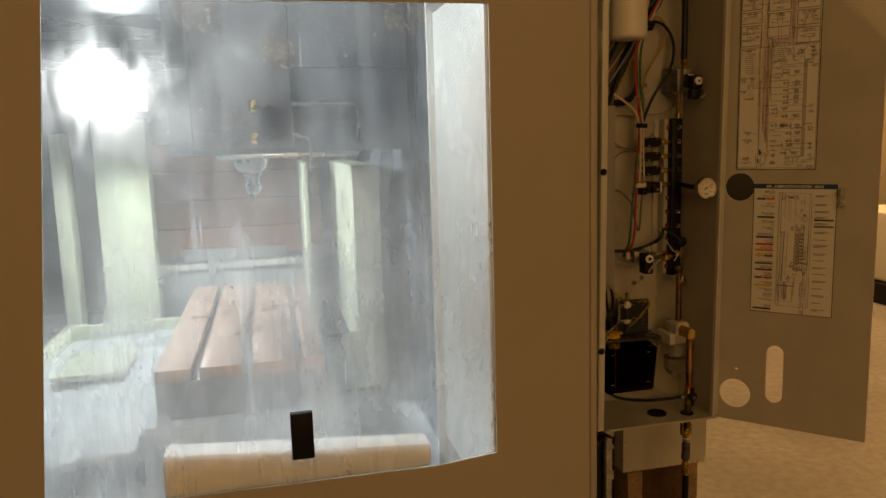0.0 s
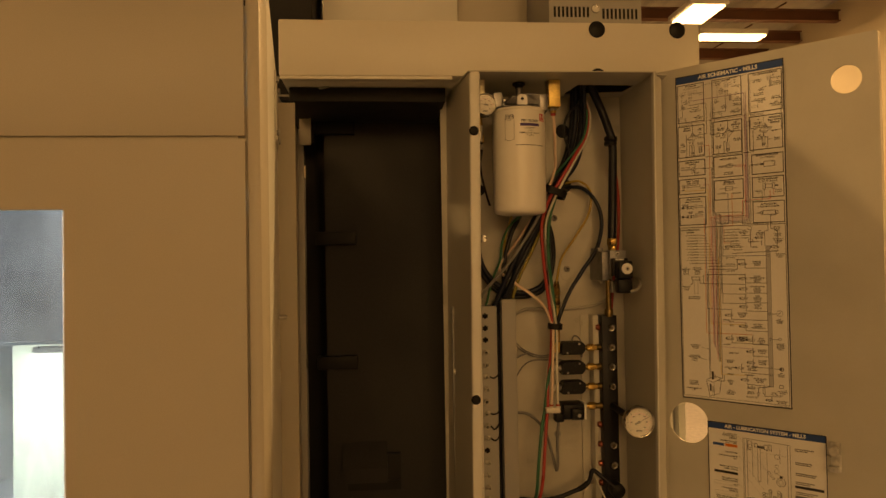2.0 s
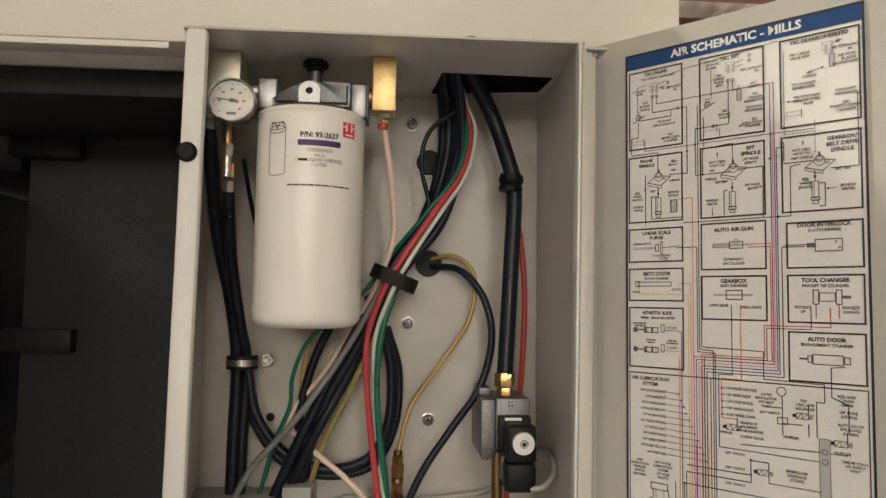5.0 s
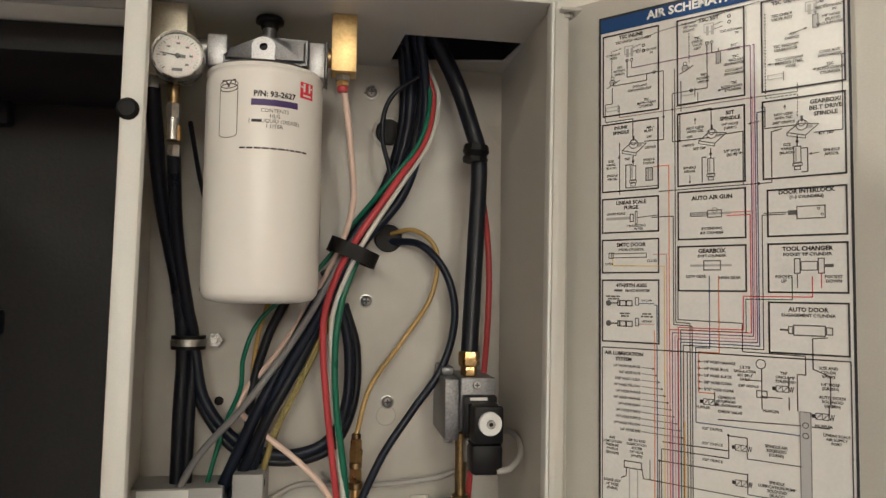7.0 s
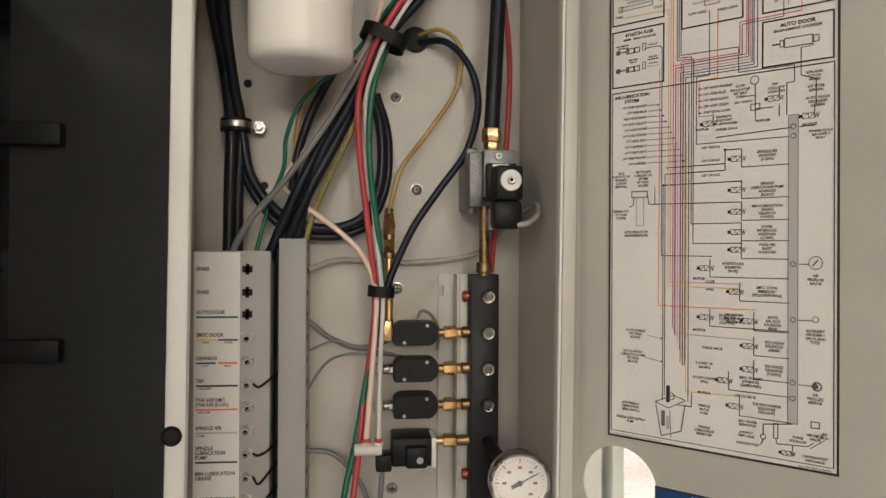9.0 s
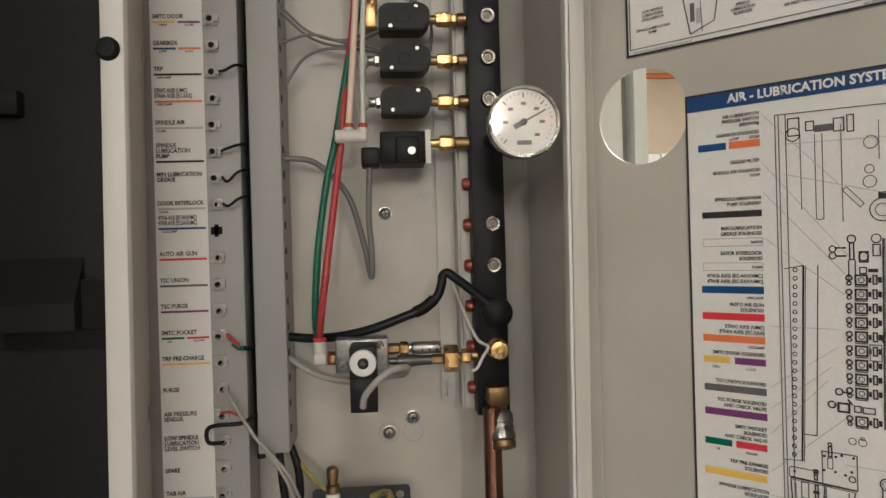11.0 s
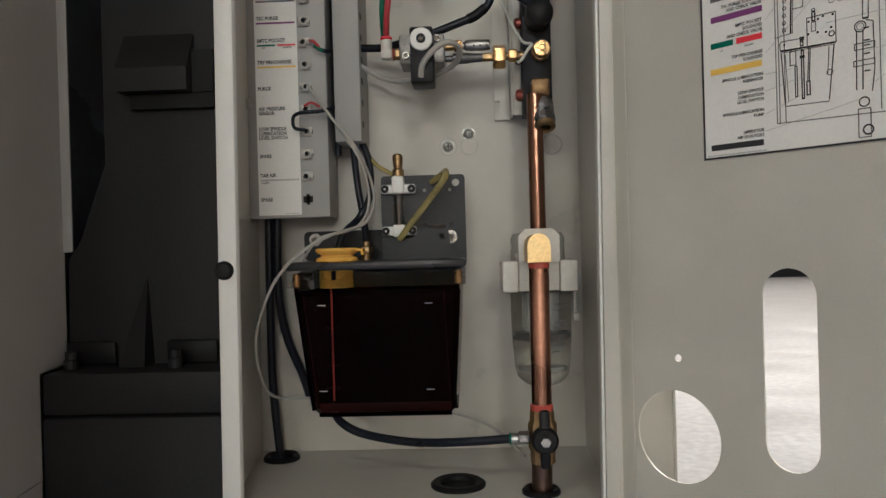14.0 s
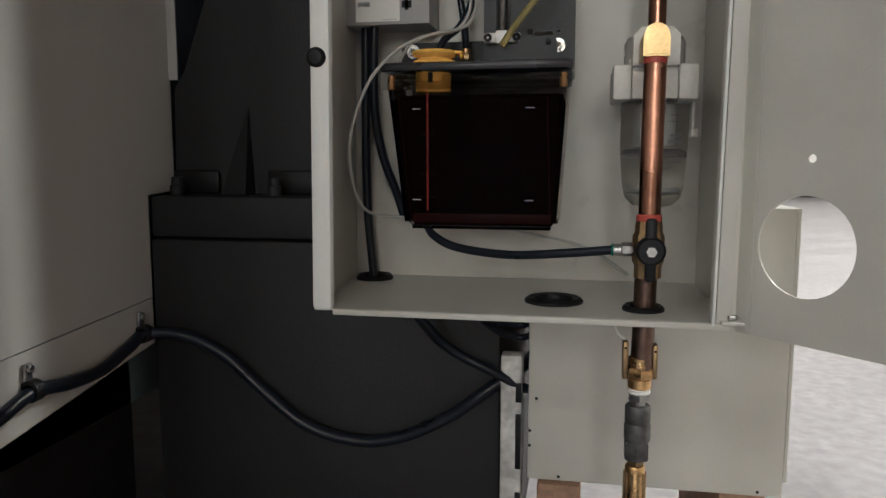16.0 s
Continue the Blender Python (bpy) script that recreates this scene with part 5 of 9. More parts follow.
    c.ring(INK, 102, 106, 2.4, 0.6); c.border(INK, 99.5, 104.5, 103, 109.5, 0.6); c.ring(INK, 108.4, 96, 2.4, 0.5); c.border(INK, 106.4, 110.6, 99, 106, 0.5); c.border(INK, 99.5, 103.5, 112, 116, 0.5); c.rect(INK, 104, 109, 113, 115)
    for k in range(11):
        v, du = 119 + 8.05 * k, -0.018 * 8.05 * k
        if k == 9:
            c.ring(INK, 87.6, 184, 1.9, 0.7); c.line(INK, [(89.6, 184), (95, 185)], 0.7); c.ring(INK, 83.6, 191.8, 1.9, 0.8); c.border(INK, 86.4, 93.2, 190, 196, 0.9); c.border(INK, 95, 99, 191, 195, 0.5); c.border(INK, 99.4, 106, 191.4, 195.2, 0.5); c.line(INK, [(92, 188), (94.5, 191)], 0.8)
            continue
        c.ring(INK, 94.2 + du, v - 0.8, 1.5, 0.8, 12); c.ring(INK, 94.2 + du, v + 2.2, 1.1, 0.7, 10)
        c.border(INK, 97 + du, 103.8 + du, v - 2.8, v + 3.6, 0.8); c.ring(INK, 100.4 + du, v + 0.4, 1.5, 0.4, 12); c.line(INK, [(97 + du, v + 4.2), (103.6 + du, v + 4.2)], 0.5)
        c.rect(INK, 104 + du, 105.4 + du, v - 1.0, v + 1.8); c.border(INK, 106 + du, 108.6 + du, v - 2.6, v + 3.0, 0.6); c.rect(INK, 108.8 + du, 110.6 + du, v - 1.4, v + 1.8)
    c.border(INK_G, 103.6, 110, 155.5, 165, 0.4)
    c.ring(INK, 115.8, 152, 5.6, 0.6, 22); c.ring(INK_G, 115.8, 152, 4.6, 0.35, 22); c.line(INK, [(114.4, 153.6), (117.4, 150)], 0.5); c.border(INK_G, 113.6, 117.8, 158, 168, 0.5); c.line(INK_G, [(113.6, 165.6), (117.8, 165.6)], 0.4)
    c.ring(INK, 115.4, 172.6, 1.6, 0.9, 10); c.rect(INK, 111.4, 114, 171.8, 173.4); c.ring(INK, 117.6, 172, 1.2, 0.9, 8); c.line(INK, [(115.4, 174), (116.2, 177)], 0.9)
    c.ring(INK, 113.7, 184.4, 1.5, 1.2, 12); c.ring(INK, 117.8, 184.6, 2.4, 0.6, 14); c.ring(INK, 119.4, 181.6, 1.1, 0.6, 8); c.ring(INK, 119.4, 187.6, 1.1, 0.6, 8); c.ring(INK, 114.8, 193.7, 2.0, 0.5, 14); c.ring(INK, 114.8, 193.0, 1.4, 0.4, 12); c.ring(INK, 118.5, 197.8, 0.9, 0.8, 8)
    c.border(INK, 112.8, 116.2, 198.6, 201.6, 0.5); c.line(INK, [(112.4, 202), (111.8, 209)], 0.7); c.line(INK, [(116.6, 202), (117.2, 209)], 0.7); c.ring(INK, 114.4, 209.4, 2.6, 0.6, 14); c.ring(INK, 114.4, 209.4, 1.5, 0.8, 12)
    for q in (203, 205, 207):
        c.line(INK, [(112.2, q), (116.8, q + 0.6)], 0.4)
    c.line(INK, [(112.5, 212), (112.2, 228.4)], 0.5); c.line(INK, [(115.8, 212), (115.6, 228.4)], 0.5); c.rect(INK, 112, 115.8, 228.2, 229.4); c.ring(INK_G, 93.8, 211.8, 1.9, 0.4); c.ring(INK_G, 99.0, 211.8, 2.1, 0.4); c.ring(INK_G, 98.9, 209.6, 1.0, 0.4, 8)
    c.ring(INK, 110.6, 233.5, 3.4, 0.6, 18); c.ring(INK_G, 110.6, 233.5, 2.2, 0.4, 14); c.line(INK, [(108.4, 236), (107.6, 274)], 0.6); c.line(INK, [(112.2, 236), (111.4, 274)], 0.6); c.line(INK, [(114.0, 230), (118.2, 231.5), (118.6, 262), (116.8, 276)], 0.5); c.border(INK_G, 106.6, 119.2, 244, 248.6, 0.5); c.border(INK_G, 106, 119, 255, 259, 0.5)
    for q in (234.5, 242.5, 245.6, 251.0, 262.0):
        c.rect(INK, 112.6, 116.0, q, q + 0.9)
    c.ring(INK, 112, 282, 3, 0.7); c.border(INK_G, 108, 116, 286, 305, 0.5); c.ring(INK, 114, 300, 3, 0.9)
    c.border(INK_G, 77.2, 96.2, 219.6, 240.2, 0.5); c.line(INK, [(59.5, 238.4), (95.5, 240)], 1.0); c.line(INK_G, [(59.5, 239.6), (95.5, 241.2)], 0.4); c.line(INK_G, [(59.2, 238.4), (58.9, 232.8), (60.4, 232), (74.5, 232.6)], 0.5)
    c.border(INK, 80.6, 83.2, 216.4, 223, 0.6); c.ring(INK, 81.9, 215.4, 1.0, 0.6, 8); c.border(INK_G, 80.2, 83.4, 223.2, 229.8, 0.4)
    for u, v in ((78.7, 222.6), (84.8, 222.2), (78.4, 231), (84.4, 231), (88, 221), (89.7, 232), (94.2, 221.4), (93, 229.6), (62, 234.6)):
        c.disc(INK, u, v, 0.8, 8)
    c.ring(INK, 93.2, 233.8, 1.7, 0.6); c.rect(INK, 72.4, 75.4, 231.4, 234.2); c.border(INK, 72.6, 75, 234.4, 238, 0.6); c.rect(INK, 72.2, 75.6, 244.2, 246)
    c.line(INK, [(59.8, 240), (61.8, 276)], 0.6); c.line(INK_G, [(62.4, 241), (64.2, 274)], 0.4); c.line(INK, [(94.6, 241), (90.8, 277)], 0.6); c.line(INK_G, [(91.4, 242), (90.2, 260)], 0.5); c.line(INK_G, [(61.8, 277), (90.8, 278)], 0.5); c.border(INK_G, 65.4, 70, 240, 250, 0.5); c.border(INK, 68.6, 70.6, 250.4, 272, 0.5); c.border(INK, 73, 75.2, 240.4, 274, 0.6); c.line(INK, [(78.4, 240.6), (77.2, 262)], 0.5); c.line(INK, [(79.4, 240.6), (78.2, 262)], 0.5); c.border(INK, 76.2, 79, 262, 272, 0.6); c.ring(INK_G, 91.6, 259, 1.9, 0.5)
    for (a, b), (d, e) in (((48, 18), (90, 64)), ((48, 48), (96, 108)), ((48, 66), (94, 118)), ((48, 94), (92, 128)), ((50, 148), (88, 148)), ((49, 186), (88, 158)), ((49, 199), (84, 170)), ((49, 214), (82, 178)), ((49, 237), (92, 198)), ((48, 252), (68, 252)), ((48, 264), (76, 258)), ((48, 280), (80, 268)), ((48, 292), (110, 280)), ((131, 130), (118, 160)), ((131, 176), (118, 180)), ((131, 226), (90, 226)), ((131, 248), (112, 250)), ((131, 262), (116, 272)), ((60, 38), (120, 40)), ((131, 78), (124, 88)), ((60, 56), (118, 72))):
        c.line(INK_L, [(a, b), (d, e)], 0.3)
    c.done(t)


air_chart()
lube_chart()


# ---- cabinet contents: upper half ----
def knurl(bm_list):
    bm = bmesh.new()
    for b in bm_list:
        join(bm, b)
    return bm


def gauge(name, p, axis, r, label, needle):
    g = thing(name, label, "gauge")
    ax = Vector(axis).normalized()
    part("case", turned([(0, -0.018), (r * 0.9, -0.018), (r, -0.014), (r, -0.001), (r * 0.97, 0.001), (r * 0.9, 0.0006), (r * 0.9, -0.003), (0, -0.003)], p, axis, 40), CHROME, g)
    m = frame_at(Vector(p) - ax * 0.003, axis)
    up = Vector((0, 0, 1))
    y = (up - ax * up.dot(ax)).normalized()
    x = y.cross(ax)
    m = Matrix(((x.x, y.x, ax.x, p[0]), (x.y, y.y, ax.y, p[1]), (x.z, y.z, ax.z, p[2]), (0, 0, 0, 1)))
    part("dial", turned([(0, -0.0029), (r * 0.89, -0.0029), (r * 0.89, -0.0024), (0, -0.0024)], p, axis, 40), DIAL, g)
    bm, br = bmesh.new(), bmesh.new()
    for k in range(31):
        a = radians(225 - 270 * k / 30)
        big = k % 5 == 0
        r0 = r * (0.66 if big else 0.73)
        line_path(bm if k < 22 or not big else br, [(r0 * math.cos(a), r0 * math.sin(a)), (r * 0.8 * math.cos(a), r * 0.8 * math.sin(a))], r * (0.04 if big else 0.02), m, -0.0022)
        if big and k:
            bars(bm, [(r * 0.5 * math.cos(a) - r * 0.07, r * 0.5 * math.cos(a) + r * 0.07, r * 0.5 * math.sin(a) - r * 0.04, r * 0.5 * math.sin(a) + r * 0.04)], m, -0.0022)
    bars(bm, [(-r * 0.2, r * 0.2, -r * 0.62, -r * 0.5)], m, -0.0022)
    part("scale", bm, INK_G, g, smooth=False)
    for k in range(14):
        a, b = radians(200 - 230 * k / 14), radians(200 - 230 * (k + 0.8) / 14)
        line_path(br, [(r * 0.58 * math.cos(a), r * 0.58 * math.sin(a)), (r * 0.58 * math.cos(b), r * 0.58 * math.sin(b))], r * 0.025, m, -0.0022)
    part("red_scale", br, PINK_I, g, smooth=False)
    a = radians(needle)
    bn = bmesh.new()
    line_path(bn, [(-r * 0.3 * math.cos(a), -r * 0.3 * math.sin(a)), (0, 0)], r * 0.14, m, -0.0016)
    line_path(bn, [(0, 0), (r * 0.68 * math.cos(a), r * 0.68 * math.sin(a))], r * 0.05, m, -0.0016)
    join(bn, rod(m @ Vector((0, 0, -0.0022)), axis, r * 0.09, 0.0014, 0.0002, 14))
    part("needle", bn, INK_G, g, smooth=False)
    lens = part("lens", turned([(0, -0.0008), (r * 0.9, -0.0008), (r * 0.9, -0.0002), (0, -0.0002)], p, axis, 40), GLASS, g)
    lens.visible_shadow = False
    return g


def canister():
    cx, cy, R = -0.0845, -0.118, 0.0452
    t = thing("grease_canister", "white screw-on liquid grease canister under a metal head", "canister")
    part("can", turned([(0, 1.4045), (0.018, 1.4045), (0.032, 1.405), (0.041, 1.4075), (0.0445, 1.412), (R, 1.418), (R, 1.575), (0.0444, 1.5782), (0.0444, 1.5798), (0.0456, 1.5815), (0.0446, 1.5845), (0.038, 1.5852), (0, 1.5852)], (cx, cy, 0), seg=56), CAN_W, t)
    # label wrapped on the can
    fl = Matrix.Identity(4)

    def wrapped(bm, lift):
        for v in bm.verts:
            a = v.co.x / R
            rr = R + lift
            v.co = Vector((cx + rr * math.sin(a), cy - rr * math.cos(a), v.co.y))
        return bm

    bm = bmesh.new()
    N = 40
    lo, hi = -1.12, 1.22
    rows = [[bm.verts.new((R * (lo + (hi - lo) * i / N), z, 0)) for i in range(N + 1)] for z in (1.5138, 1.5765)]
    for i in range(N):
        bm.faces.new((rows[0][i], rows[0][i + 1], rows[1][i + 1], rows[1][i]))
    part("label", wrapped(bm, 0.0002), CAN_W, t)
    bm = bmesh.new()
    at = lambda deg: R * radians(deg)
    mid = at(15)
    write(bm, "P/N: 93-2627", mid, 1.5598, 0.0058, fl, "c")
    for s, z, k in (("CONTENTS", 1.5474, 0.0040), ("HLG", 1.5434, 0.0040), ("LIQUID GREASE)", 1.5396, 0.0040), ("1 LITER", 1.5357, 0.0040)):
        write(bm, s, mid + (0.0045 if "LIQ" in s else 0), z, k, fl, "c", bold=False)
    write(bm, "(", mid - 0.0190, 1.5396, 0.0040, fl, "l", bold=False)
    bars(bm, [(mid - 0.0170, mid - 0.0095, 1.5386, 1.5407)], fl)
    rnd = random.Random(5)
    x = at(-17)
    while x < at(45):
        w = rnd.uniform(0.002, 0.0055)
        bars(bm, [(x, x + w, 1.5186, 1.5199)], fl)
        x += w + 0.0009
    cxl = at(-30)
    for zz in (1.5672, 1.5645):
        line_path(bm, [(cxl + 0.0078 * math.cos(2 * math.pi * i / 20), zz + 0.003 * math.sin(2 * math.pi * i / 20)) for i in range(21)], 0.0006, fl)
    line_path(bm, [(cxl - 0.0078, 1.5652), (cxl - 0.0078, 1.5300)] + [(cxl + 0.0078 * math.cos(math.pi + math.pi * i / 12), 1.5300 + 0.0028 * math.sin(math.pi + math.pi * i / 12)) for i in range(13)] + [(cxl + 0.0078, 1.5652)], 0.0005, fl)
    for s in (-1, 1):
        line_path(bm, [(cxl - s * 0.0058, 1.5705), (cxl - s * 0.0025, 1.5698), (cxl + s * 0.0005, 1.5650)], 0.0009, fl)
        line_path(bm, [(cxl - s * 0.0058, 1.5705), (cxl - s * 0.0055, 1.5668)], 0.0006, fl)
    part("black_print", wrapped(bm, 0.0005), INK, t, smooth=False)
    bm = bmesh.new()
    for i in range(8):
        x0 = mid - 0.0175 + 0.035 * i / 8
        bars(bm, [(x0, x0 + 0.035 / 8, 1.5511, 1.5559)], fl)
    part("violet_bar", wrapped(bm, 0.0005), VIOLET, t, smooth=False)
    bm = bmesh.new()
    x0 = at(48)
    bars(bm, [(x0 - 0.0065, x0, 1.5610, 1.5735), (x0, x0 + 0.0065, 1.5610, 1.5735)], fl)
    part("red_emblem", wrapped(bm, 0.0005), RED_I, t, smooth=False)
    bm = bmesh.new()
    bars(bm, [(x0 - 0.0038, x0 - 0.0018, 1.5660, 1.5725), (x0 + 0.0015, x0 + 0.0035, 1.5660, 1.5725), (x0 - 0.0065, x0 + 0.0055, 1.5690, 1.5702), (x0 - 0.004, x0 + 0.004, 1.5625, 1.5640)], fl)
    part("emblem_bars", wrapped(bm, 0.0007), WHITE_PL, t, smooth=False)
    head = part("head", turned([(0, 1.5852), (0.0375, 1.5852), (0.0385, 1.5865), (0.0375, 1.5885), (0.03, 1.5895), (0, 1.5895)], (cx, cy, 0), seg=40), ALU_DK, t, "dark cast metal filter head")
    arch = sheet([(-0.030, 1.5885), (0.0335, 1.5885), (0.0335, 1.6085), (0.012, 1.6095), (0.002, 1.608), (-0.010, 1.604), (-0.024, 1.5975), (-0.030, 1.594)], [], 0.056, facing(cx, cy + 0.028, 0))
    bmesh.ops.bevel(arch, geom=[e for e in arch.edges if len(e.link_faces) == 2 and e.calc_face_angle(0) > 0.2], offset=0.003, segments=3, affect="EDGES")
    part("arch", arch, ALU_DK, head)
    part("port_block", boxes((cx - 0.0445, cx - 0.0285, cy - 0.013, cy + 0.015, 1.5885, 1.6145), bevel=0.0022), ALU, head)
    part("port_block", boxes((cx + 0.0335, cx + 0.047, cy - 0.016, cy + 0.015, 1.5825, 1.611), bevel=0.0018), ALU, head)
    part("port_rim", boxes((cx + 0.047, cx + 0.0486, cy - 0.0165, cy + 0.0155, 1.582, 1.6115), bevel=0.0006), ALU_DK, head)
    lug = sheet([(-0.0085, -0.0105), (0.0085, -0.0105), (0.0088, 0.001)] + [(0.0086 * math.cos(math.pi * k / 12), 0.001 + 0.0072 * math.sin(math.pi * k / 12)) for k in range(1, 12)] + [(-0.0088, 0.001)], [circle_pts(0, 0.0002, 0.0038, 18)], 0.007, facing(cx + 0.001, cy - 0.028, 1.5985))
    bmesh.ops.bevel(lug, geom=[e for e in lug.edges if len(e.link_faces) == 2 and e.calc_face_angle(0) > 0.8], offset=0.0008, segments=2, affect="EDGES")
    part("lug", lug, ALU, head)
    part("lug_bore", rod((cx + 0.001, cy - 0.0282, 1.5987), (0, -1, 0), 0.0037, 0.003, 0.0001, 18), ANOD, head)
    part("vent_post", rod((cx + 0.002, cy, 1.606), (0, 0, 1), 0.0055, 0.0205), ALU_DK, head)
    part("vent_knob", turned([(0, 0), (0.0065, 0), (0.0075, 0.003), (0.0095, 0.0045), (0.0112, 0.005), (0.0112, 0.008), (0.0102, 0.0095), (0, 0.0098)], (cx + 0.002, cy, 1.6242), seg=14), BLACK_P, head)
    for dx, dy, z in ((-0.023, 0.004, 1.6), (-0.008, 0.006, 1.606), (0.027, 0.004, 1.6095)):
        part("bolt", hex_nut((cx + dx, cy + dy, z), (0, 0, 1), 0.004, 0.006), ALU, head)



canister()
inlet = thing("gauge_block", "brushed metal port block carrying the pressure gauge", "block")
part("block", boxes((-0.1795, -0.1435, -0.132, -0.098, 1.580, 1.6365), bevel=0.001), CHAMPAGNE, inlet)
part("nipple", rod((-0.1435, -0.115, 1.606), (1, 0, 0), 0.008, 0.0165), STEEL, inlet)
part("hex_fitting", hex_nut((-0.1525, -0.128, 1.5575), (0, 0, -1), 0.0055, 0.011), STEEL, inlet)
part("swivel", rod((-0.1525, -0.128, 1.547), (0, 0, -1), 0.0045, 0.018), STEEL, inlet)
part("hex_collar", hex_nut((-0.152, -0.126, 1.541), (0, 0, -1), 0.0062, 0.012), BRASS, inlet)
part("hex_collar", hex_nut((-0.1517, -0.124, 1.526), (0, 0, -1), 0.0052, 0.009), STEEL, inlet)
part("stem", rod((-0.1525, -0.128, 1.575), (0, 0, -1), 0.0045, 0.02), BRASS_DULL, inlet)
part("side_nut", hex_nut((-0.170, -0.122, 1.583), (0, 0, -1), 0.0055, 0.012), STEEL, inlet)
gauge("pressure_gauge", (-0.146, -0.152, 1.589), (0.05, -1, 0.06), 0.0192, "small round steel pressure gauge with white dial", 172)
outlet = thing("outlet_block", "square brass outlet block with a cream tube", "block")
part("block", boxes((-0.0328, -0.0128, -0.131, -0.109, 1.590, 1.6365), bevel=0.0008), BRASS_BRUSH, outlet)
part("hex_nut", hex_nut((-0.0235, -0.12, 1.590), (0, 0, -1), 0.0064, 0.005), STEEL, outlet)
part("hex_nut", hex_nut((-0.0235, -0.12, 1.585), (0, 0, -1), 0.0055, 0.0045), BRASS, outlet)
part("collar", rod((-0.0235, -0.12, 1.5805), (0, 0, -1), 0.0044, 0.0045), TUBE_RED, outlet)
part("nipple", rod((-0.0328, -0.12, 1.603), (-1, 0, 0), 0.0078, 0.0085), BRASS_DULL, outlet)

hose("air_hose", [(-0.171, -0.12, 1.575), (-0.17, -0.08, 1.491), (-0.162, -0.045, 1.421), (-0.158, -0.03, 1.367), (-0.159, -0.03, 1.302), (-0.16, -0.03, 1.2)], 0.0062, TUBE_BLK, "black rubber air hose along the cabinet side")
hose("air_hose", [(-0.152, -0.124, 1.52), (-0.156, -0.08, 1.458), (-0.153, -0.045, 1.402), (-0.149, -0.03, 1.367), (-0.151, -0.03, 1.302), (-0.152, -0.03, 1.2)], 0.0052, TUBE_BLK, "black rubber air hose from the gauge fitting")
hose("thin_cable", [(-0.145, -0.10, 1.55), (-0.142, -0.05, 1.50), (-0.130, -0.02, 1.46), (-0.12, -0.012, 1.43)], 0.002, TUBE_BLK, "thin black cable behind the canister", "cable")
hose("hose_loop", [(-0.148, -0.03, 1.361), (-0.138, -0.03, 1.317), (-0.109, -0.03, 1.281), (-0.069, -0.03, 1.268), (-0.032, -0.03, 1.278), (-0.014, -0.03, 1.31), (-0.012, -0.03, 1.362), (-0.022, -0.035, 1.403), (-0.035, -0.045, 1.433)], 0.0048, TUBE_NAVY, "dark hose bent in a wide loop")
hose("hose_loop", [(-0.152, -0.022, 1.351), (-0.142, -0.022, 1.311), (-0.112, -0.022, 1.272), (-0.069, -0.022, 1.26), (-0.027, -0.022, 1.271), (-0.007, -0.022, 1.31), (-0.005, -0.022, 1.361), (-0.017, -0.03, 1.403)], 0.0042, TUBE_BLK, "black hose bent in a wide loop")
hose("bundle_hose", [(0.028, -0.075, 1.660), (0.040, -0.035, 1.611), (0.037, -0.032, 1.563), (0.021, -0.04, 1.512), (-0.008, -0.045, 1.469), (-0.033, -0.045, 1.423), (-0.061, -0.045, 1.368), (-0.093, -0.045, 1.304), (-0.123, -0.035, 1.235)], 0.0052, TUBE_NAVY, "dark hose in the slanting bundle")
hose("bundle_hose", [(0.036, -0.075, 1.660), (0.05, -0.04, 1.606), (0.045, -0.04, 1.556), (0.027, -0.05, 1.506), (-0.003, -0.055, 1.464), (-0.027, -0.055, 1.413), (-0.055, -0.05, 1.353), (-0.083, -0.05, 1.3), (-0.111, -0.035, 1.235)], 0.005, TUBE_BLK, "black hose in the slanting bundle")
hose("bundle_hose", [(0.041, -0.080, 1.660), (0.053, -0.048, 1.598), (0.048, -0.05, 1.549), (0.031, -0.058, 1.5), (0.0, -0.062, 1.461), (-0.022, -0.062, 1.428), (-0.045, -0.057, 1.383), (-0.074, -0.05, 1.329), (-0.097, -0.035, 1.25)], 0.0046, TUBE_NAVY, "dark hose in the slanting bundle")
hose("bundle_hose", [(0.025, -0.070, 1.660), (0.035, -0.028, 1.606), (0.031, -0.026, 1.556), (0.015, -0.032, 1.506), (-0.013, -0.035, 1.462), (-0.04, -0.03, 1.41), (-0.055, -0.025, 1.375)], 0.0046, TUBE_BLK, "black hose in the slanting bundle")
hose("bundle_hose", [(-0.045, -0.03, 1.45), (-0.07, -0.03, 1.405), (-0.086, -0.028, 1.37), (-0.098, -0.028, 1.32), (-0.1, -0.028, 1.25)], 0.0042, TUBE_BLK, "black hose below the canister")
hose("thin_cable", [(0.046, -0.05, 1.613), (0.025, -0.052, 1.597), (0.015, -0.052, 1.578), (0.014, -0.052, 1.552), (0.021, -0.058, 1.51), (0.002, -0.066, 1.468)], 0.0022, TUBE_BLK, "thin black cable looping beside the bundle", "cable")
hose("green_tube", [(0.040, -0.053, 1.66), (0.0505, -0.05, 1.62), (0.0565, -0.053, 1.592), (0.047, -0.062, 1.551), (0.020, -0.066, 1.513), (-0.012, -0.052, 1.474), (-0.042, -0.052, 1.433), (-0.088, -0.045, 1.392), (-0.104, -0.04, 1.357), (-0.107, -0.035, 1.327), (-0.121, -0.03, 1.292), (-0.136, -0.03, 1.235)], 0.0021, TUBE_GRN, "green air tube in the bundle")
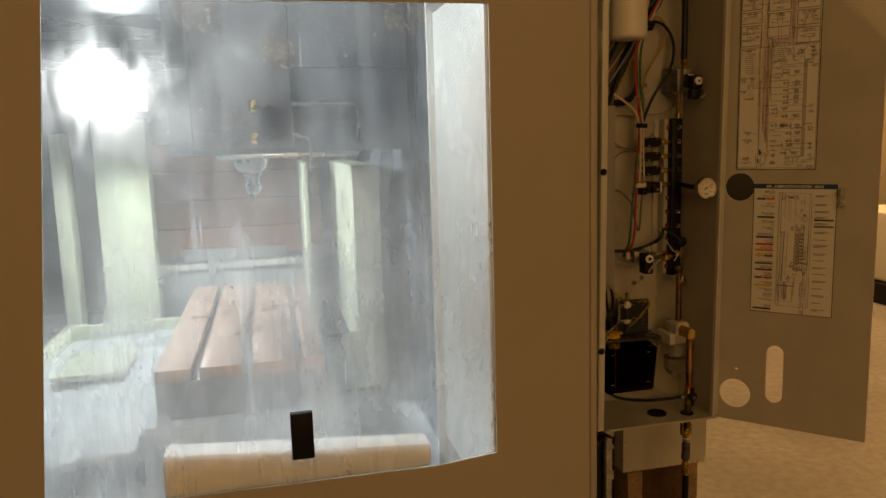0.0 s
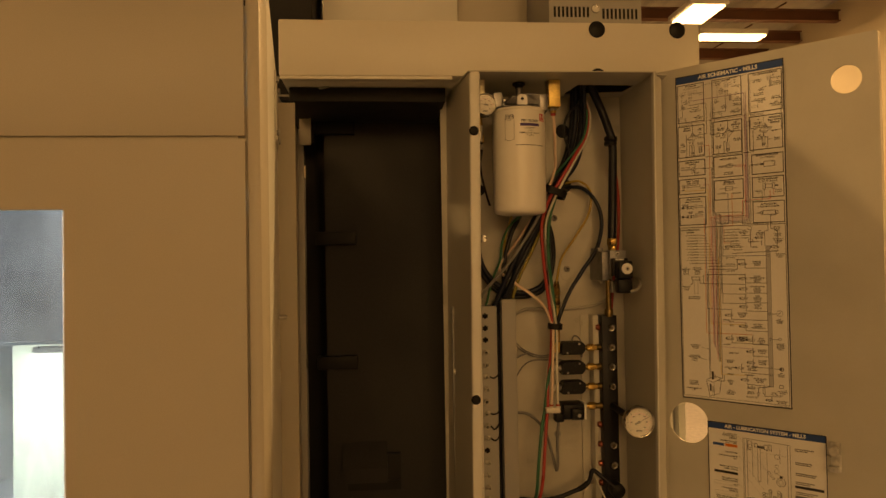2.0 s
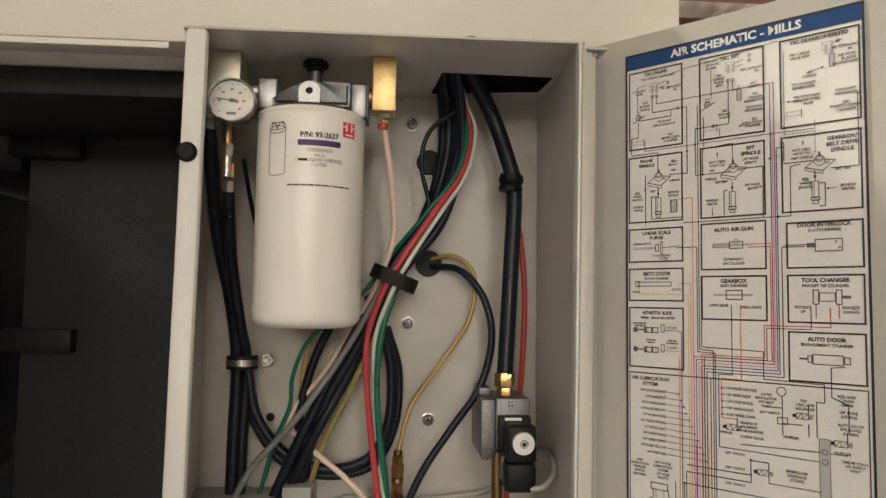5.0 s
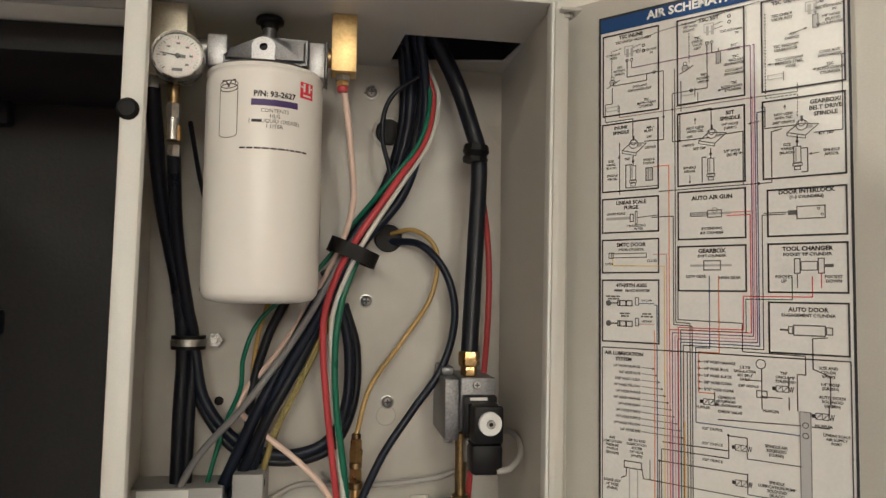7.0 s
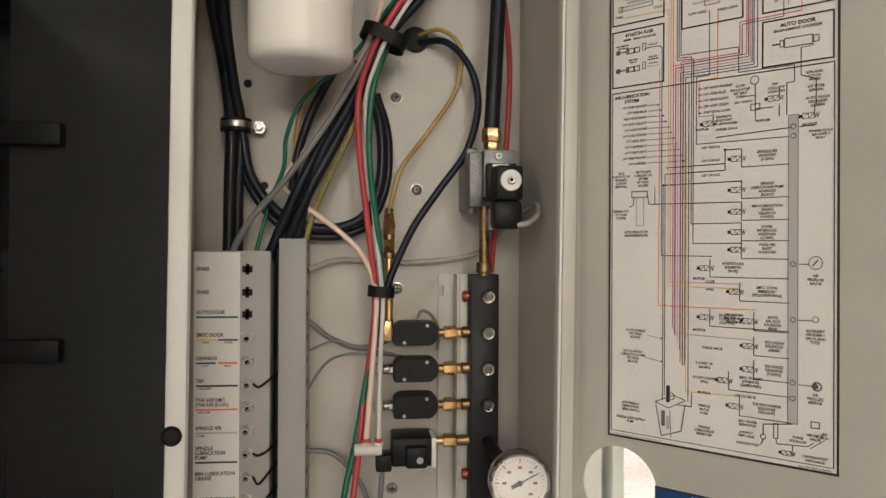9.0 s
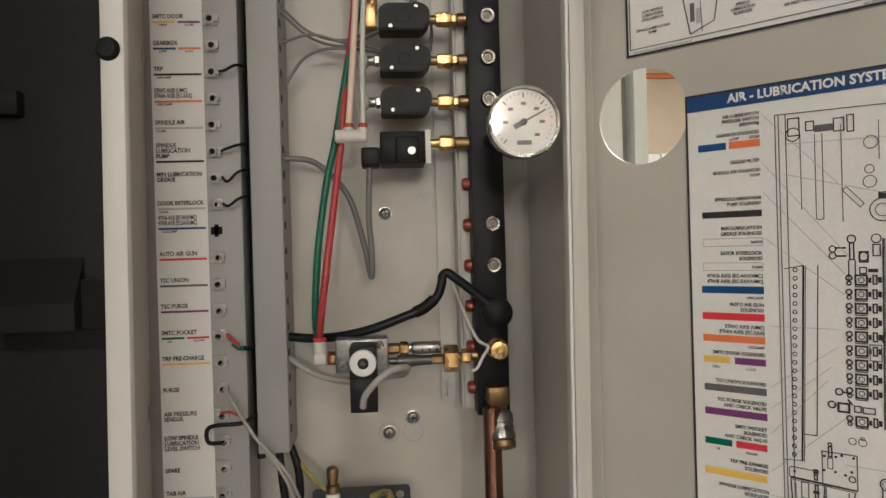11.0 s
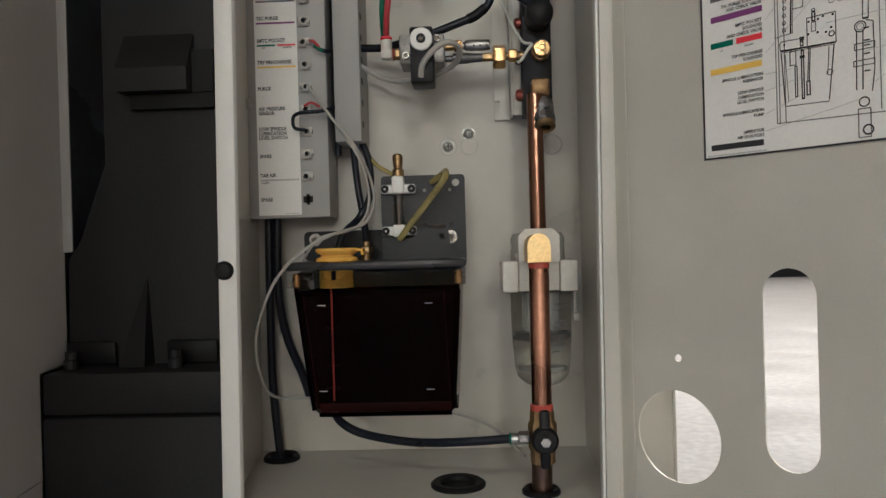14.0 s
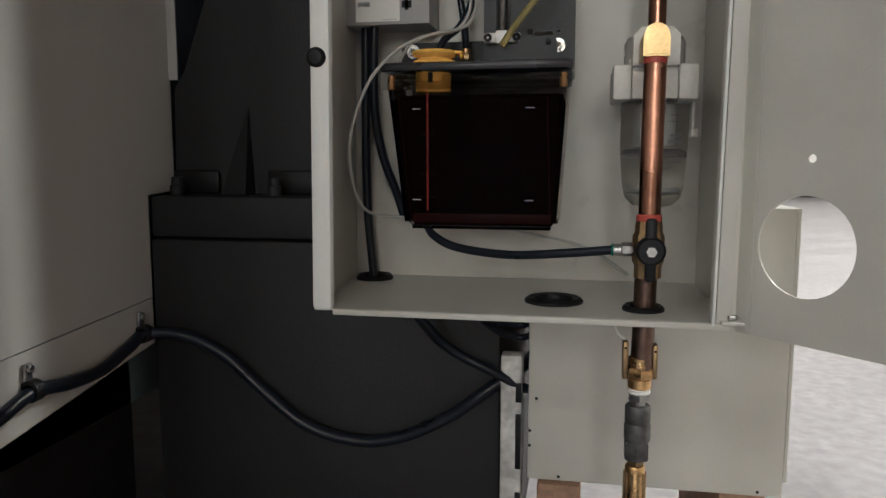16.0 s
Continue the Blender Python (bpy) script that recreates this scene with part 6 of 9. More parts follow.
hose("red_tube", [(0.042, -0.048, 1.66), (0.0535, -0.042, 1.622), (0.0608, -0.042, 1.594), (0.0515, -0.056, 1.552), (0.025, -0.071, 1.511), (-0.004, -0.078, 1.467), (-0.021, -0.072, 1.437), (-0.0335, -0.066, 1.40), (-0.035, -0.064, 1.366), (-0.031, -0.06, 1.319), (-0.024, -0.057, 1.262), (-0.018, -0.056, 1.208), (-0.021, -0.056, 1.154), (-0.028, -0.06, 1.111), (-0.0305, -0.066, 1.081), (-0.0335, -0.07, 1.048), (-0.0405, -0.08, 0.995), (-0.047, -0.09, 0.945), (-0.0515, -0.086, 0.915), (-0.0545, -0.0715, 0.8965)], 0.003, TUBE_RED, "red air tube running down the cabinet")
hose("white_tube", [(0.045, -0.044, 1.66), (0.0575, -0.036, 1.625), (0.0665, -0.037, 1.596), (0.057, -0.051, 1.553), (0.031, -0.066, 1.511), (0.002, -0.077, 1.465), (-0.013, -0.074, 1.436), (-0.0265, -0.067, 1.398), (-0.0275, -0.064, 1.366), (-0.0215, -0.06, 1.30), (-0.012, -0.06, 1.216), (-0.0105, -0.062, 1.19), (-0.013, -0.068, 1.134), (-0.0142, -0.076, 1.066)], 0.0022, TUBE_WHT, "milky white air tube running down the cabinet")
hose("green_tube", [(0.0, -0.06, 1.46), (-0.012, -0.066, 1.43), (-0.02, -0.069, 1.405), (-0.0245, -0.068, 1.366), (-0.0225, -0.065, 1.315), (-0.0145, -0.060, 1.256), (-0.011, -0.054, 1.205), (-0.016, -0.054, 1.168), (-0.0245, -0.058, 1.13), (-0.0365, -0.068, 1.061), (-0.0445, -0.074, 1.025), (-0.0525, -0.082, 0.97), (-0.0565, -0.08, 0.92), (-0.0575, -0.062, 0.896), (-0.058, -0.055, 0.88)], 0.0029, TUBE_GRN, "green air tube running down the cabinet")
hose("cream_tube", [(-0.0235, -0.12, 1.584), (-0.018, -0.105, 1.554), (-0.014, -0.09, 1.523), (-0.012, -0.078, 1.491), (-0.021, -0.066, 1.457), (-0.042, -0.045, 1.413), (-0.075, -0.03, 1.36), (-0.108, -0.03, 1.315), (-0.086, -0.04, 1.29), (-0.053, -0.05, 1.265), (-0.031, -0.055, 1.243), (-0.02, -0.056, 1.218), (-0.0165, -0.059, 1.197), (-0.0205, -0.067, 1.134), (-0.026, -0.076, 1.066)], 0.0027, TUBE_PNK, "cream air tube from the outlet block")
hose("grey_tube", [(-0.015, -0.07, 1.45), (-0.023, -0.068, 1.438), (-0.058, -0.064, 1.376), (-0.099, -0.06, 1.318), (-0.138, -0.05, 1.273), (-0.159, -0.04, 1.235)], 0.0031, TUBE_GRY, "grey tube crossing down to the port bank")
hose("yellow_tube", [(-0.018, -0.055, 1.415), (-0.048, -0.047, 1.348), (-0.074, -0.04, 1.293), (-0.087, -0.035, 1.25)], 0.003, TUBE_YEL, "yellowed braided clear tube")
hose("yellow_tube", [(-0.062, -0.03, 1.45), (-0.086, -0.03, 1.40), (-0.097, -0.025, 1.35), (-0.1, -0.025, 1.25)], 0.0022, TUBE_AMB, "thin amber tube below the canister")
hose("supply_hose", [(0.042, -0.080, 1.665), (0.079, -0.047, 1.616), (0.097, -0.048, 1.567), (0.103, -0.052, 1.535), (0.099, -0.06, 1.461), (0.0925, -0.07, 1.362)], 0.0076, TUBE_BLK, "thick black supply hose with a grommet", seg=14)
tagged(part("grommet", turned([(0.0078, -0.008), (0.011, -0.008), (0.012, -0.004), (0.0102, -0.001), (0.0125, 0.002), (0.0115, 0.008), (0.0078, 0.008)], (0.0995, -0.053, 1.543), (0.08, 0.02, 1), 9), BLACK), "lumpy black rubber grommet on the hose", "grommet")
hose("red_tube", [(0.104, -0.03, 1.55), (0.109, -0.03, 1.517), (0.115, -0.035, 1.468), (0.116, -0.04, 1.415), (0.112, -0.04, 1.342), (0.104, -0.035, 1.28), (0.1, -0.03, 1.225)], 0.003, TUBE_RED, "red air tube beside the supply hose")
hose("amber_tube", [(0.024, 0.0, 1.471), (0.049, -0.015, 1.474), (0.069, -0.02, 1.454), (0.064, -0.022, 1.411), (0.037, -0.025, 1.369), (0.008, -0.032, 1.328), (-0.004, -0.04, 1.286)], 0.0023, TUBE_AMB, "thin amber tube curving to a brass fitting")
hose("black_tube", [(0.026, 0.0, 1.464), (0.054, -0.02, 1.46), (0.077, -0.03, 1.433), (0.085, -0.035, 1.393), (0.073, -0.04, 1.347), (0.046, -0.042, 1.308), (0.02, -0.045, 1.27), (0.001, -0.047, 1.23), (-0.008, -0.048, 1.204)], 0.0036, TUBE_NAVY, "dark tube looping out of a hole in the back")
for x, z, r in ((0.024, 1.467, 0.0135), (0.023, 1.571, 0.013), (-0.137, 1.46, 0.010)):
    tagged(part("grommet", turned([(0, 0), (r - 0.002, 0), (r - 0.002, 0.002), (r, 0.003), (r - 0.001, 0.005), (0, 0.004)], (x, 0.001, z), (0, -1, 0), 24), BLACK), "round black rubber grommet in the back panel", "grommet")
clamp = thing("hose_clamp", "rubber-lined steel clamp holding the black hoses", "clamp")
part("band", turned([(0.0135, -0.006), (0.0148, -0.006), (0.0148, 0.006), (0.0135, 0.006)], (-0.1535, -0.03, 1.368), (0, 0, 1), 24), BLACK, clamp)
part("strap", turned([(0.0149, -0.003), (0.0156, -0.003), (0.0156, 0.003), (0.0149, 0.003)], (-0.1535, -0.03, 1.368), (0, 0, 1), 24), STEEL, clamp)
part("bolt", hex_nut((-0.1335, -0.008, 1.369), (0, -1, 0), 0.0072, 0.007), STEEL, clamp)
part("thread", rod((-0.1335, -0.015, 1.369), (0, -1, 0), 0.0035, 0.004, 0.0006, 14), STEEL, clamp)


def wrap(name, p, turn, w, h, d, label):
    b = bmesh.new()
    outer = rect_pts(-w / 2, w / 2, -d / 2, d / 2, min(w, d) * 0.42, 6)
    inner = rect_pts(-w / 2 + 0.0016, w / 2 - 0.0016, -d / 2 + 0.0016, d / 2 - 0.0016, min(w, d) * 0.38, 6)
    join(b, sheet(outer, [inner], h, Matrix.Translation(p) @ Matrix.Rotation(radians(turn), 4, "Y") @ Matrix.Translation((0, 0, -h / 2))))
    return tagged(part(name, b, BLACK), label, "strap")


wrap("cable_strap", (-0.011, -0.064, 1.449), 22, 0.045, 0.013, 0.036, "black fabric strap round the hose bundle")
wrap("cable_strap", (-0.012, -0.056, 1.207), 4, 0.026, 0.0105, 0.026, "black fabric strap round the tubes")

# brass check fitting under the amber tube
cf = thing("check_fitting", "stack of brass hex fittings on a thin pipe", "fitting")
for z, r, h, hx in ((1.288, 0.0042, 0.005, 0), (1.283, 0.0057, 0.008, 1), (1.275, 0.0066, 0.012, 1), (1.263, 0.0055, 0.006, 0), (1.257, 0.006, 0.012, 1), (1.245, 0.0066, 0.006, 0)):
    part("hex_fitting" if hx else "collar", hex_nut((-0.004, -0.04, z), (0, 0, -1), r, h) if hx else rod((-0.004, -0.04, z), (0, 0, -1), r, h, 0.0008, 16), BRASS if hx else BRASS_DULL, cf)
part("pipe", rod((-0.004, -0.04, 1.24), (0, 0, -1), 0.0043, 0.07, 0.0004, 18), BRASS, cf)

# main solenoid valve
sv = thing("solenoid_valve", "metal air valve with a black solenoid coil", "valve")
part("valve_body", boxes((0.083, 0.1135, -0.084, -0.02, 1.297, 1.342), bevel=0.0012), CAST_ALU, sv)
part("mount_plate", boxes((0.0700, 0.0829, -0.079, -0.004, 1.288, 1.3405), (0.0715, 0.0829, -0.05, -0.004, 1.3406, 1.348), bevel=0.0018), CAST_ALU, sv)
part("mount_bolt", hex_nut((0.076, -0.06, 1.288), (0, 0, -1), 0.0045, 0.005), STEEL, sv)
sc = part("body_screw", rod((0.097, -0.084, 1.336), (0, -1, 0), 0.0036, 0.002, 0.0006, 14), STEEL, sv)
part("recess", boxes((0.095, 0.099, -0.0864, -0.0861, 1.3355, 1.3365), (0.0965, 0.0975, -0.0864, -0.0861, 1.334, 1.338)), INK, sc)
part("coil_seat", boxes((0.0838, 0.1125, -0.096, -0.0845, 1.296, 1.328), bevel=0.0015), BLACK_P, sv)
part("seat_label", boxes((0.089, 0.104, -0.0965, -0.0961, 1.3245, 1.327)), WHITE_PL, sv)
coil = part("coil", boxes((0.0875, 0.1128, -0.1205, -0.0965, 1.292, 1.3235), bevel=0.003), BLACK_P, sv)
part("coil_face", rod((0.1008, -0.1205, 1.3095), (0, -1, 0), 0.0095, 0.0045, 0.0006, 28), WHITE_PL, coil)
part("core", ring((0.1008, -0.125, 1.3095), (0, -1, 0), 0.0018, 0.0036, 0.0022, 18), STEEL, coil)
part("core_bore", rod((0.1008, -0.125, 1.3095), (0, -1, 0), 0.0018, 0.0008, 0.0001, 12), BLACK, coil)
part("plug", boxes((0.0862, 0.1132, -0.118, -0.095, 1.2665, 1.2918), bevel=0.0045), BLACK_P, coil)
part("muffler", rod((0.094, -0.062, 1.288), (0, 0, -1), 0.0048, 0.022, 0.001, 14), STEEL, sv)
part("inlet_nut", hex_nut((0.0925, -0.07, 1.343), (0, 0, 1), 0.0075, 0.008), BRASS, sv)
part("inlet_nut", hex_nut((0.0925, -0.07, 1.351), (0, 0, 1), 0.0095, 0.013), BRASS, sv)
hose("coil_cable", [(0.108, -0.116, 1.270), (0.119, -0.116, 1.272), (0.1295, -0.108, 1.281), (0.1325, -0.085, 1.291), (0.130, -0.045, 1.289), (0.115, -0.014, 1.27), (0.091, -0.012, 1.246), (0.051, -0.01, 1.237), (-0.002, -0.01, 1.234), (-0.053, -0.013, 1.237), (-0.083, -0.03, 1.227)], 0.0027, TUBE_LGRY, "light grey cable from the solenoid coil", "cable")
hose("drop_pipe", [(0.0885, -0.055, 1.29), (0.0885, -0.055, 1.222)], 0.0052, BRASS_DULL, "short brass pipe between valve and manifold", "pipe")
tagged(part("pipe_collar", rod((0.0885, -0.055, 1.236), (0, 0, -1), 0.0078, 0.011, 0.001, 20), BRASS_DULL), "brass collar at the manifold inlet", "collar")

# ---- manifold and small valves ----
def socket_screw(name, p, r, h, parent, mat):
    """A cap screw with a sunk six-sided socket, looking towards -y."""
    ob = part(name, turned([(0, 0), (r, 0), (r, h * 0.7), (r * 0.88, h), (r * 0.66, h), (r * 0.56, h * 0.86), (r * 0.5, h * 0.4), (0, h * 0.4)], p, (0, -1, 0), 24), mat, parent)
    part("socket", turned([(0, 0), (r * 0.49, 0), (r * 0.49, h * 0.1), (0, h * 0.1)], (p[0], p[1] - h * 0.41, p[2]), (0, -1, 0), 6), SOCKET, ob)
    return ob


mani = thing("air_manifold", "black anodised air manifold bar with steel plugs", "manifold")
part("bar", boxes((0.0765, 0.1045, -0.05, -0.02, 0.822, 1.2235), bevel=0.001), ANOD, mani)
part("bracket", sheet(rect_pts(0.0490, 0.0650, 0.8245, 1.2225, 0.002), [slot_pts(0.0525, 1.205, 0.004, 0.012, 6), slot_pts(0.0525, 0.838, 0.005, 0.0135, 6)], 0.002, facing(0, -0.003, 0)), BEIGE_IN, mani)
part("bracket_web", boxes((0.0652, 0.0675, -0.031, -0.003, 0.8245, 1.2225), (0.0676, 0.0762, -0.031, -0.0285, 0.8245, 1.2225), bevel=0.0006), BEIGE_IN, mani)
PITCH = 0.0357
SIDE_PLUG = material("red_lacquered_copper", (0.25, 0.075, 0.045), 0.3, metal=0.6, stain=0.3, stain_size=60)
for k in range(11):
    z = 1.201 - PITCH * k
    if k not in (4, 5, 8, 9, 10):
        socket_screw("plug", (0.0937, -0.05, z), 0.0066, 0.0034, mani, CHROME)
        part("plug_seal", ring((0.0937, -0.05, z), (0, -1, 0), 0.0067, 0.0074, 0.0006, 24), BLACK, mani)
    if k not in (1, 2, 3, 4):
        part("side_plug", turned([(0, 0), (0.0056, 0), (0.0056, 0.004), (0.0046, 0.0062), (0.002, 0.0068), (0, 0.0068)], (0.0764, -0.034, z), (-1, 0, 0), 16), SIDE_PLUG, mani)


def small_valve(z, last=False):
    t = thing("small_solenoid", "small black solenoid valve on brass fittings", "valve", "manifold valves")
    b = bmesh.new()
    pts = [(-0.021, -0.0115), (0.016, -0.0115), (0.0225, -0.0045), (0.0225, 0.0065), (0.017, 0.0115), (-0.015, 0.0115), (-0.021, 0.007)]
    join(b, sheet(pts, [], 0.028, facing(0.022, -0.024, z)))
    es = [e for e in b.edges if len(e.link_faces) == 2 and e.calc_face_angle(0) > 0.5]
    bmesh.ops.bevel(b, geom=es, offset=0.0012, segments=2, affect="EDGES")
    body = part("coil", b, BLACK_P, t)
    part("boss", ring((0.022, -0.0518, z), (0, -1, 0), 0.0046, 0.0058, 0.0008, 20), ANOD, body)
    for dx, dz in ((0.011, 0.008), (-0.011, -0.0085)):
        part("screw", rod((0.022 + dx, -0.0518, z + dz), (0, -1, 0), 0.0019, 0.0012, 0.0003, 10), STEEL, body)
    part("hex_nut", hex_nut((0.0505, -0.04, z), (1, 0, 0), 0.0068, 0.013), BRASS, t)
    part("hex_nut", hex_nut((0.0635, -0.04, z), (1, 0, 0), 0.005, 0.005), BRASS, t)
    part("nipple", rod((0.0685, -0.04, z), (1, 0, 0), 0.0058, 0.0085, 0.0008, 16), BRASS_DULL, t)
    part("stub", rod((0.0445, -0.04, z), (1, 0, 0), 0.004, 0.007, 0.0004, 14), BRASS_DULL, t)
    return t


for k in (1, 2, 3):
    small_valve(1.201 - PITCH * k)
tagged(part("brass_elbow", knurl([boxes((-0.0135, -0.001, -0.046, -0.034, 1.158, 1.178), bevel=0.001)]), BRASS), "square brass elbow beside a small valve", "fitting")
for k in (2, 3):
    z = 1.201 - PITCH * k
    f = thing("push_fitting", "steel push-in fitting on a small valve", "fitting")
    part("hex_nut", hex_nut((0.0005, -0.042, z), (-1, 0, 0), 0.0055, 0.004), STEEL, f)
    part("sleeve", rod((-0.0035, -0.042, z), (-1, 0, 0), 0.0045, 0.006, 0.0008, 16), STEEL, f)
    part("barrel", rod((-0.0095, -0.042, z), (-1, 0, 0), 0.0062, 0.008, 0.001, 16), OFFWHITE, f)
v4 = thing("low_valve", "black twin valve block with a white tee fitting", "valve")
part("coil", boxes((-0.001, 0.040, -0.062, -0.02, 1.039, 1.066), bevel=0.002), BLACK_P, v4)
part("coil_plate", boxes((0.037, 0.0415, -0.0635, -0.03, 1.038, 1.0665), bevel=0.0008), WHITE_PL, v4)
part("connector", boxes((0.012, 0.032, -0.073, -0.0622, 1.040, 1.060), bevel=0.002), BLACK_P, v4)
part("screw", rod((0.025, -0.073, 1.048), (0, -1, 0), 0.0035, 0.001, 0.0003, 12), STEEL, v4)
part("hex_nut", hex_nut((0.0505, -0.04, 1.058), (1, 0, 0), 0.0068, 0.013), BRASS, v4)
part("nipple", rod((0.0635, -0.04, 1.058), (1, 0, 0), 0.0055, 0.0135, 0.0008, 16), BRASS_DULL, v4)
part("stub", rod((0.0415, -0.04, 1.058), (1, 0, 0), 0.004, 0.009, 0.0004, 14), BRASS, v4)
part("plug", boxes((-0.0165, -0.0013, -0.068, -0.045, 1.036, 1.052), bevel=0.002), BLACK_P, v4)
tee = part("tee", rod((-0.037, -0.075, 1.060), (1, 0, 0), 0.0055, 0.026, 0.001, 18), OFFWHITE, v4, "milky plastic tee fitting")
for x in (-0.026, -0.0143):
    part("collar", rod((x, -0.075, 1.063), (0, 0, 1), 0.0047, 0.004, 0.0008, 16), OFFWHITE, tee)
    part("collar_ring", rod((x, -0.075, 1.067), (0, 0, 1), 0.004, 0.0035, 0.0008, 16), RUST_RED, tee)
mg = gauge("manifold_gauge", (0.1, -0.17, 1.054), (-0.08, -1, -0.02), 0.0258, "round pressure gauge with white dial on the manifold", 28)
part("stem", tube([(0.1, -0.152, 1.054), (0.098, -0.1, 1.054), (0.094, -0.05, 1.0585)], 0.006, 14), BLACK_P, mg)
hose("valve_lead", [(-0.083, -0.035, 1.179), (-0.06, -0.025, 1.160), (-0.03, -0.03, 1.151), (0.003, -0.035, 1.161)], 0.0013, TUBE_GRY, "thin grey valve lead from the duct", "cable")
hose("valve_lead", [(-0.083, -0.035, 1.174), (-0.06, -0.022, 1.156), (-0.03, -0.026, 1.147), (0.003, -0.03, 1.158)], 0.0013, TUBE_GRY, "thin grey valve lead from the duct", "cable")
hose("valve_lead", [(-0.082, -0.035, 1.148), (-0.058, -0.03, 1.156), (-0.03, -0.03, 1.149), (0.003, -0.03, 1.143)], 0.0013, TUBE_GRY, "thin grey valve lead from the duct", "cable")
hose("valve_lead", [(-0.083, -0.03, 1.109), (-0.066, -0.03, 1.134), (-0.047, -0.03, 1.143), (-0.019, -0.03, 1.143), (0.01, -0.02, 1.14)], 0.0014, TUBE_GRY, "thin grey valve lead from the duct", "cable")
hose("valve_lead", [(0.025, -0.03, 1.178), (0.03, -0.03, 1.186), (0.04, -0.025, 1.181), (0.048, -0.02, 1.165), (0.046, -0.02, 1.145)], 0.0015, TUBE_GRY, "thin grey lead looping over a small valve", "cable")
hose("grey_cable_loop", [(-0.085, -0.03, 1.049), (-0.057, -0.03, 1.044), (-0.03, -0.035, 1.015), (-0.017, -0.035, 0.971), (-0.0115, -0.042, 0.944), (-0.0105, -0.05, 0.965), (-0.012, -0.055, 0.997), (-0.01, -0.06, 1.038)], 0.0026, TUBE_GRY, "grey cable hanging in a long loop", "cable")

# ---- port bank and wire duct ----
def port_bank():
    t = thing("port_bank", "grey steel connector bank with a white label strip", "connector bank")
    part("housing", boxes((-0.1985, -0.1172, -0.05, -0.004, 0.727, 1.2455), bevel=0.0012), GREY_P, t)
    m = facing(-0.188, -0.0504, 1.244)
    part("label_strip", sheet(rect_pts(0, 0.0425, -0.514, 0), [], 0.0003, m), PAPER, t, smooth=False)
    c = Chart(m @ Matrix.Translation((0, 0, 0.0002)))
    rows = [(1.228, ["SPARE"], None), (1.206, ["SPARE"], None), (1.187, ["AUTO DOOR"], [(GREEN_I, 0, 1)]), (1.1655, ["SMTC DOOR"], [(YELLOW_I, 0, 0.47), (PURPLE, 0.53, 1)]), (1.1435, ["GEARBOX"], [(BLUE_I, 0, 0.47), (ORANGE_I, 0.53, 1)]), (1.122, ["TRP"], [(INK, 0, 1)]), (1.104, ["5TH/C AXIS (UMC)", "5TH/A AXIS (EC-5AX)"], [(ORANGE_I, 0, 1)]), (1.0775, ["SPINDLE AIR"], [(INK_L, 0, 1)]), (1.0585, ["SPINDLE", "LUBRICATION", "PUMP"], [(INK, 0, 1)]), (1.0345, ["MIN LUBRICATION", "GREASE"], None), (1.0105, ["DOOR INTERLOCK"], [(INK_L, 0, 1)]), (0.9985, ["4TH/A AXIS (EC-4AX/VMC)", "4TH/B AXIS (EC-5AX/UMC)"], [(BLUE_I, 0, 1)]), (0.9685, ["AUTO AIR GUN"], [(RED_I, 0, 1)]), (0.9465, ["TSC UNION"], [(INK_G, 0, 1)]), (0.925, ["TSC PURGE"], [(PURPLE, 0, 1)]), (0.903, ["SMTC POCKET"], [(GREEN_I, 0, 0.47), (RED_I, 0.53, 1)]), (0.8815, ["TRP PRE-CHARGE"], [(YELLOW_I, 0, 1)]), (0.8555, ["PURGE"], None), (0.8355, ["AIR PRESSURE", "SENSOR"], None), (0.8155, ["LOW SPINDLE", "LUBRICATION", "LEVEL SWITCH"], None), (0.7885, ["SPARE"], None), (0.7695, ["TAB AIR"], [(INK_L, 0, 1)]), (0.7455, ["SPARE"], None)]
    small = {1.1655: (("OPEN", 9), ("CLOSE", 30)), 1.1435: (("LOW", 9), ("HIGH", 30)), 1.122: (("UNCLAMP", 6),), 1.104: (("UNCLAMP", 6),), 1.0775: (("CLEAR", 5),), 1.0105: (("CLEAR", 5),), 0.9985: (("UNCLAMP", 7),), 0.903: (("UP", 9), ("DOWN", 30)), 0.7695: (("CLEAR", 5),)}
    for z, lines, cols in rows:
        v = (1.244 - z) * 1000
        for i, s in enumerate(lines):
            c.text(INK, s, 2.3, v + 4.4 * i, 4.9, "l", 0.88 if len(s) < 16 else 0.66 if len(s) < 21 else 0.54)
        v2 = v + 4.4 * len(lines) - 0.7
        if cols:
            for mat, a, b in cols:
                c.rect(mat, 2.3 + 38.5 * a, 2.3 + 38.5 * b, v2, v2 + 1.7)
        for s, u in small.get(z, ()):
            c.text(INK, s, 2.3 + u - 4, v2 + 3.4, 2.6)
    c.blur(INK_L, 26, 512.4, [14], 0.8, align="l")
    c.done(t)
    ports = [1.228, 1.206, 1.185, 1.163, 1.141, 1.119, 1.097, 1.075, 1.053, 1.031, 1.009, 0.987, 0.965, 0.943, 0.921, 0.900, 0.878, 0.856, 0.834, 0.812, 0.79, 0.768, 0.745]
    rnd = random.Random(3)
    clear = material("frosted_connector", (0.66, 0.65, 0.60), 0.2, stain=0.2, stain_size=90, trans=0.3, ior=1.35)
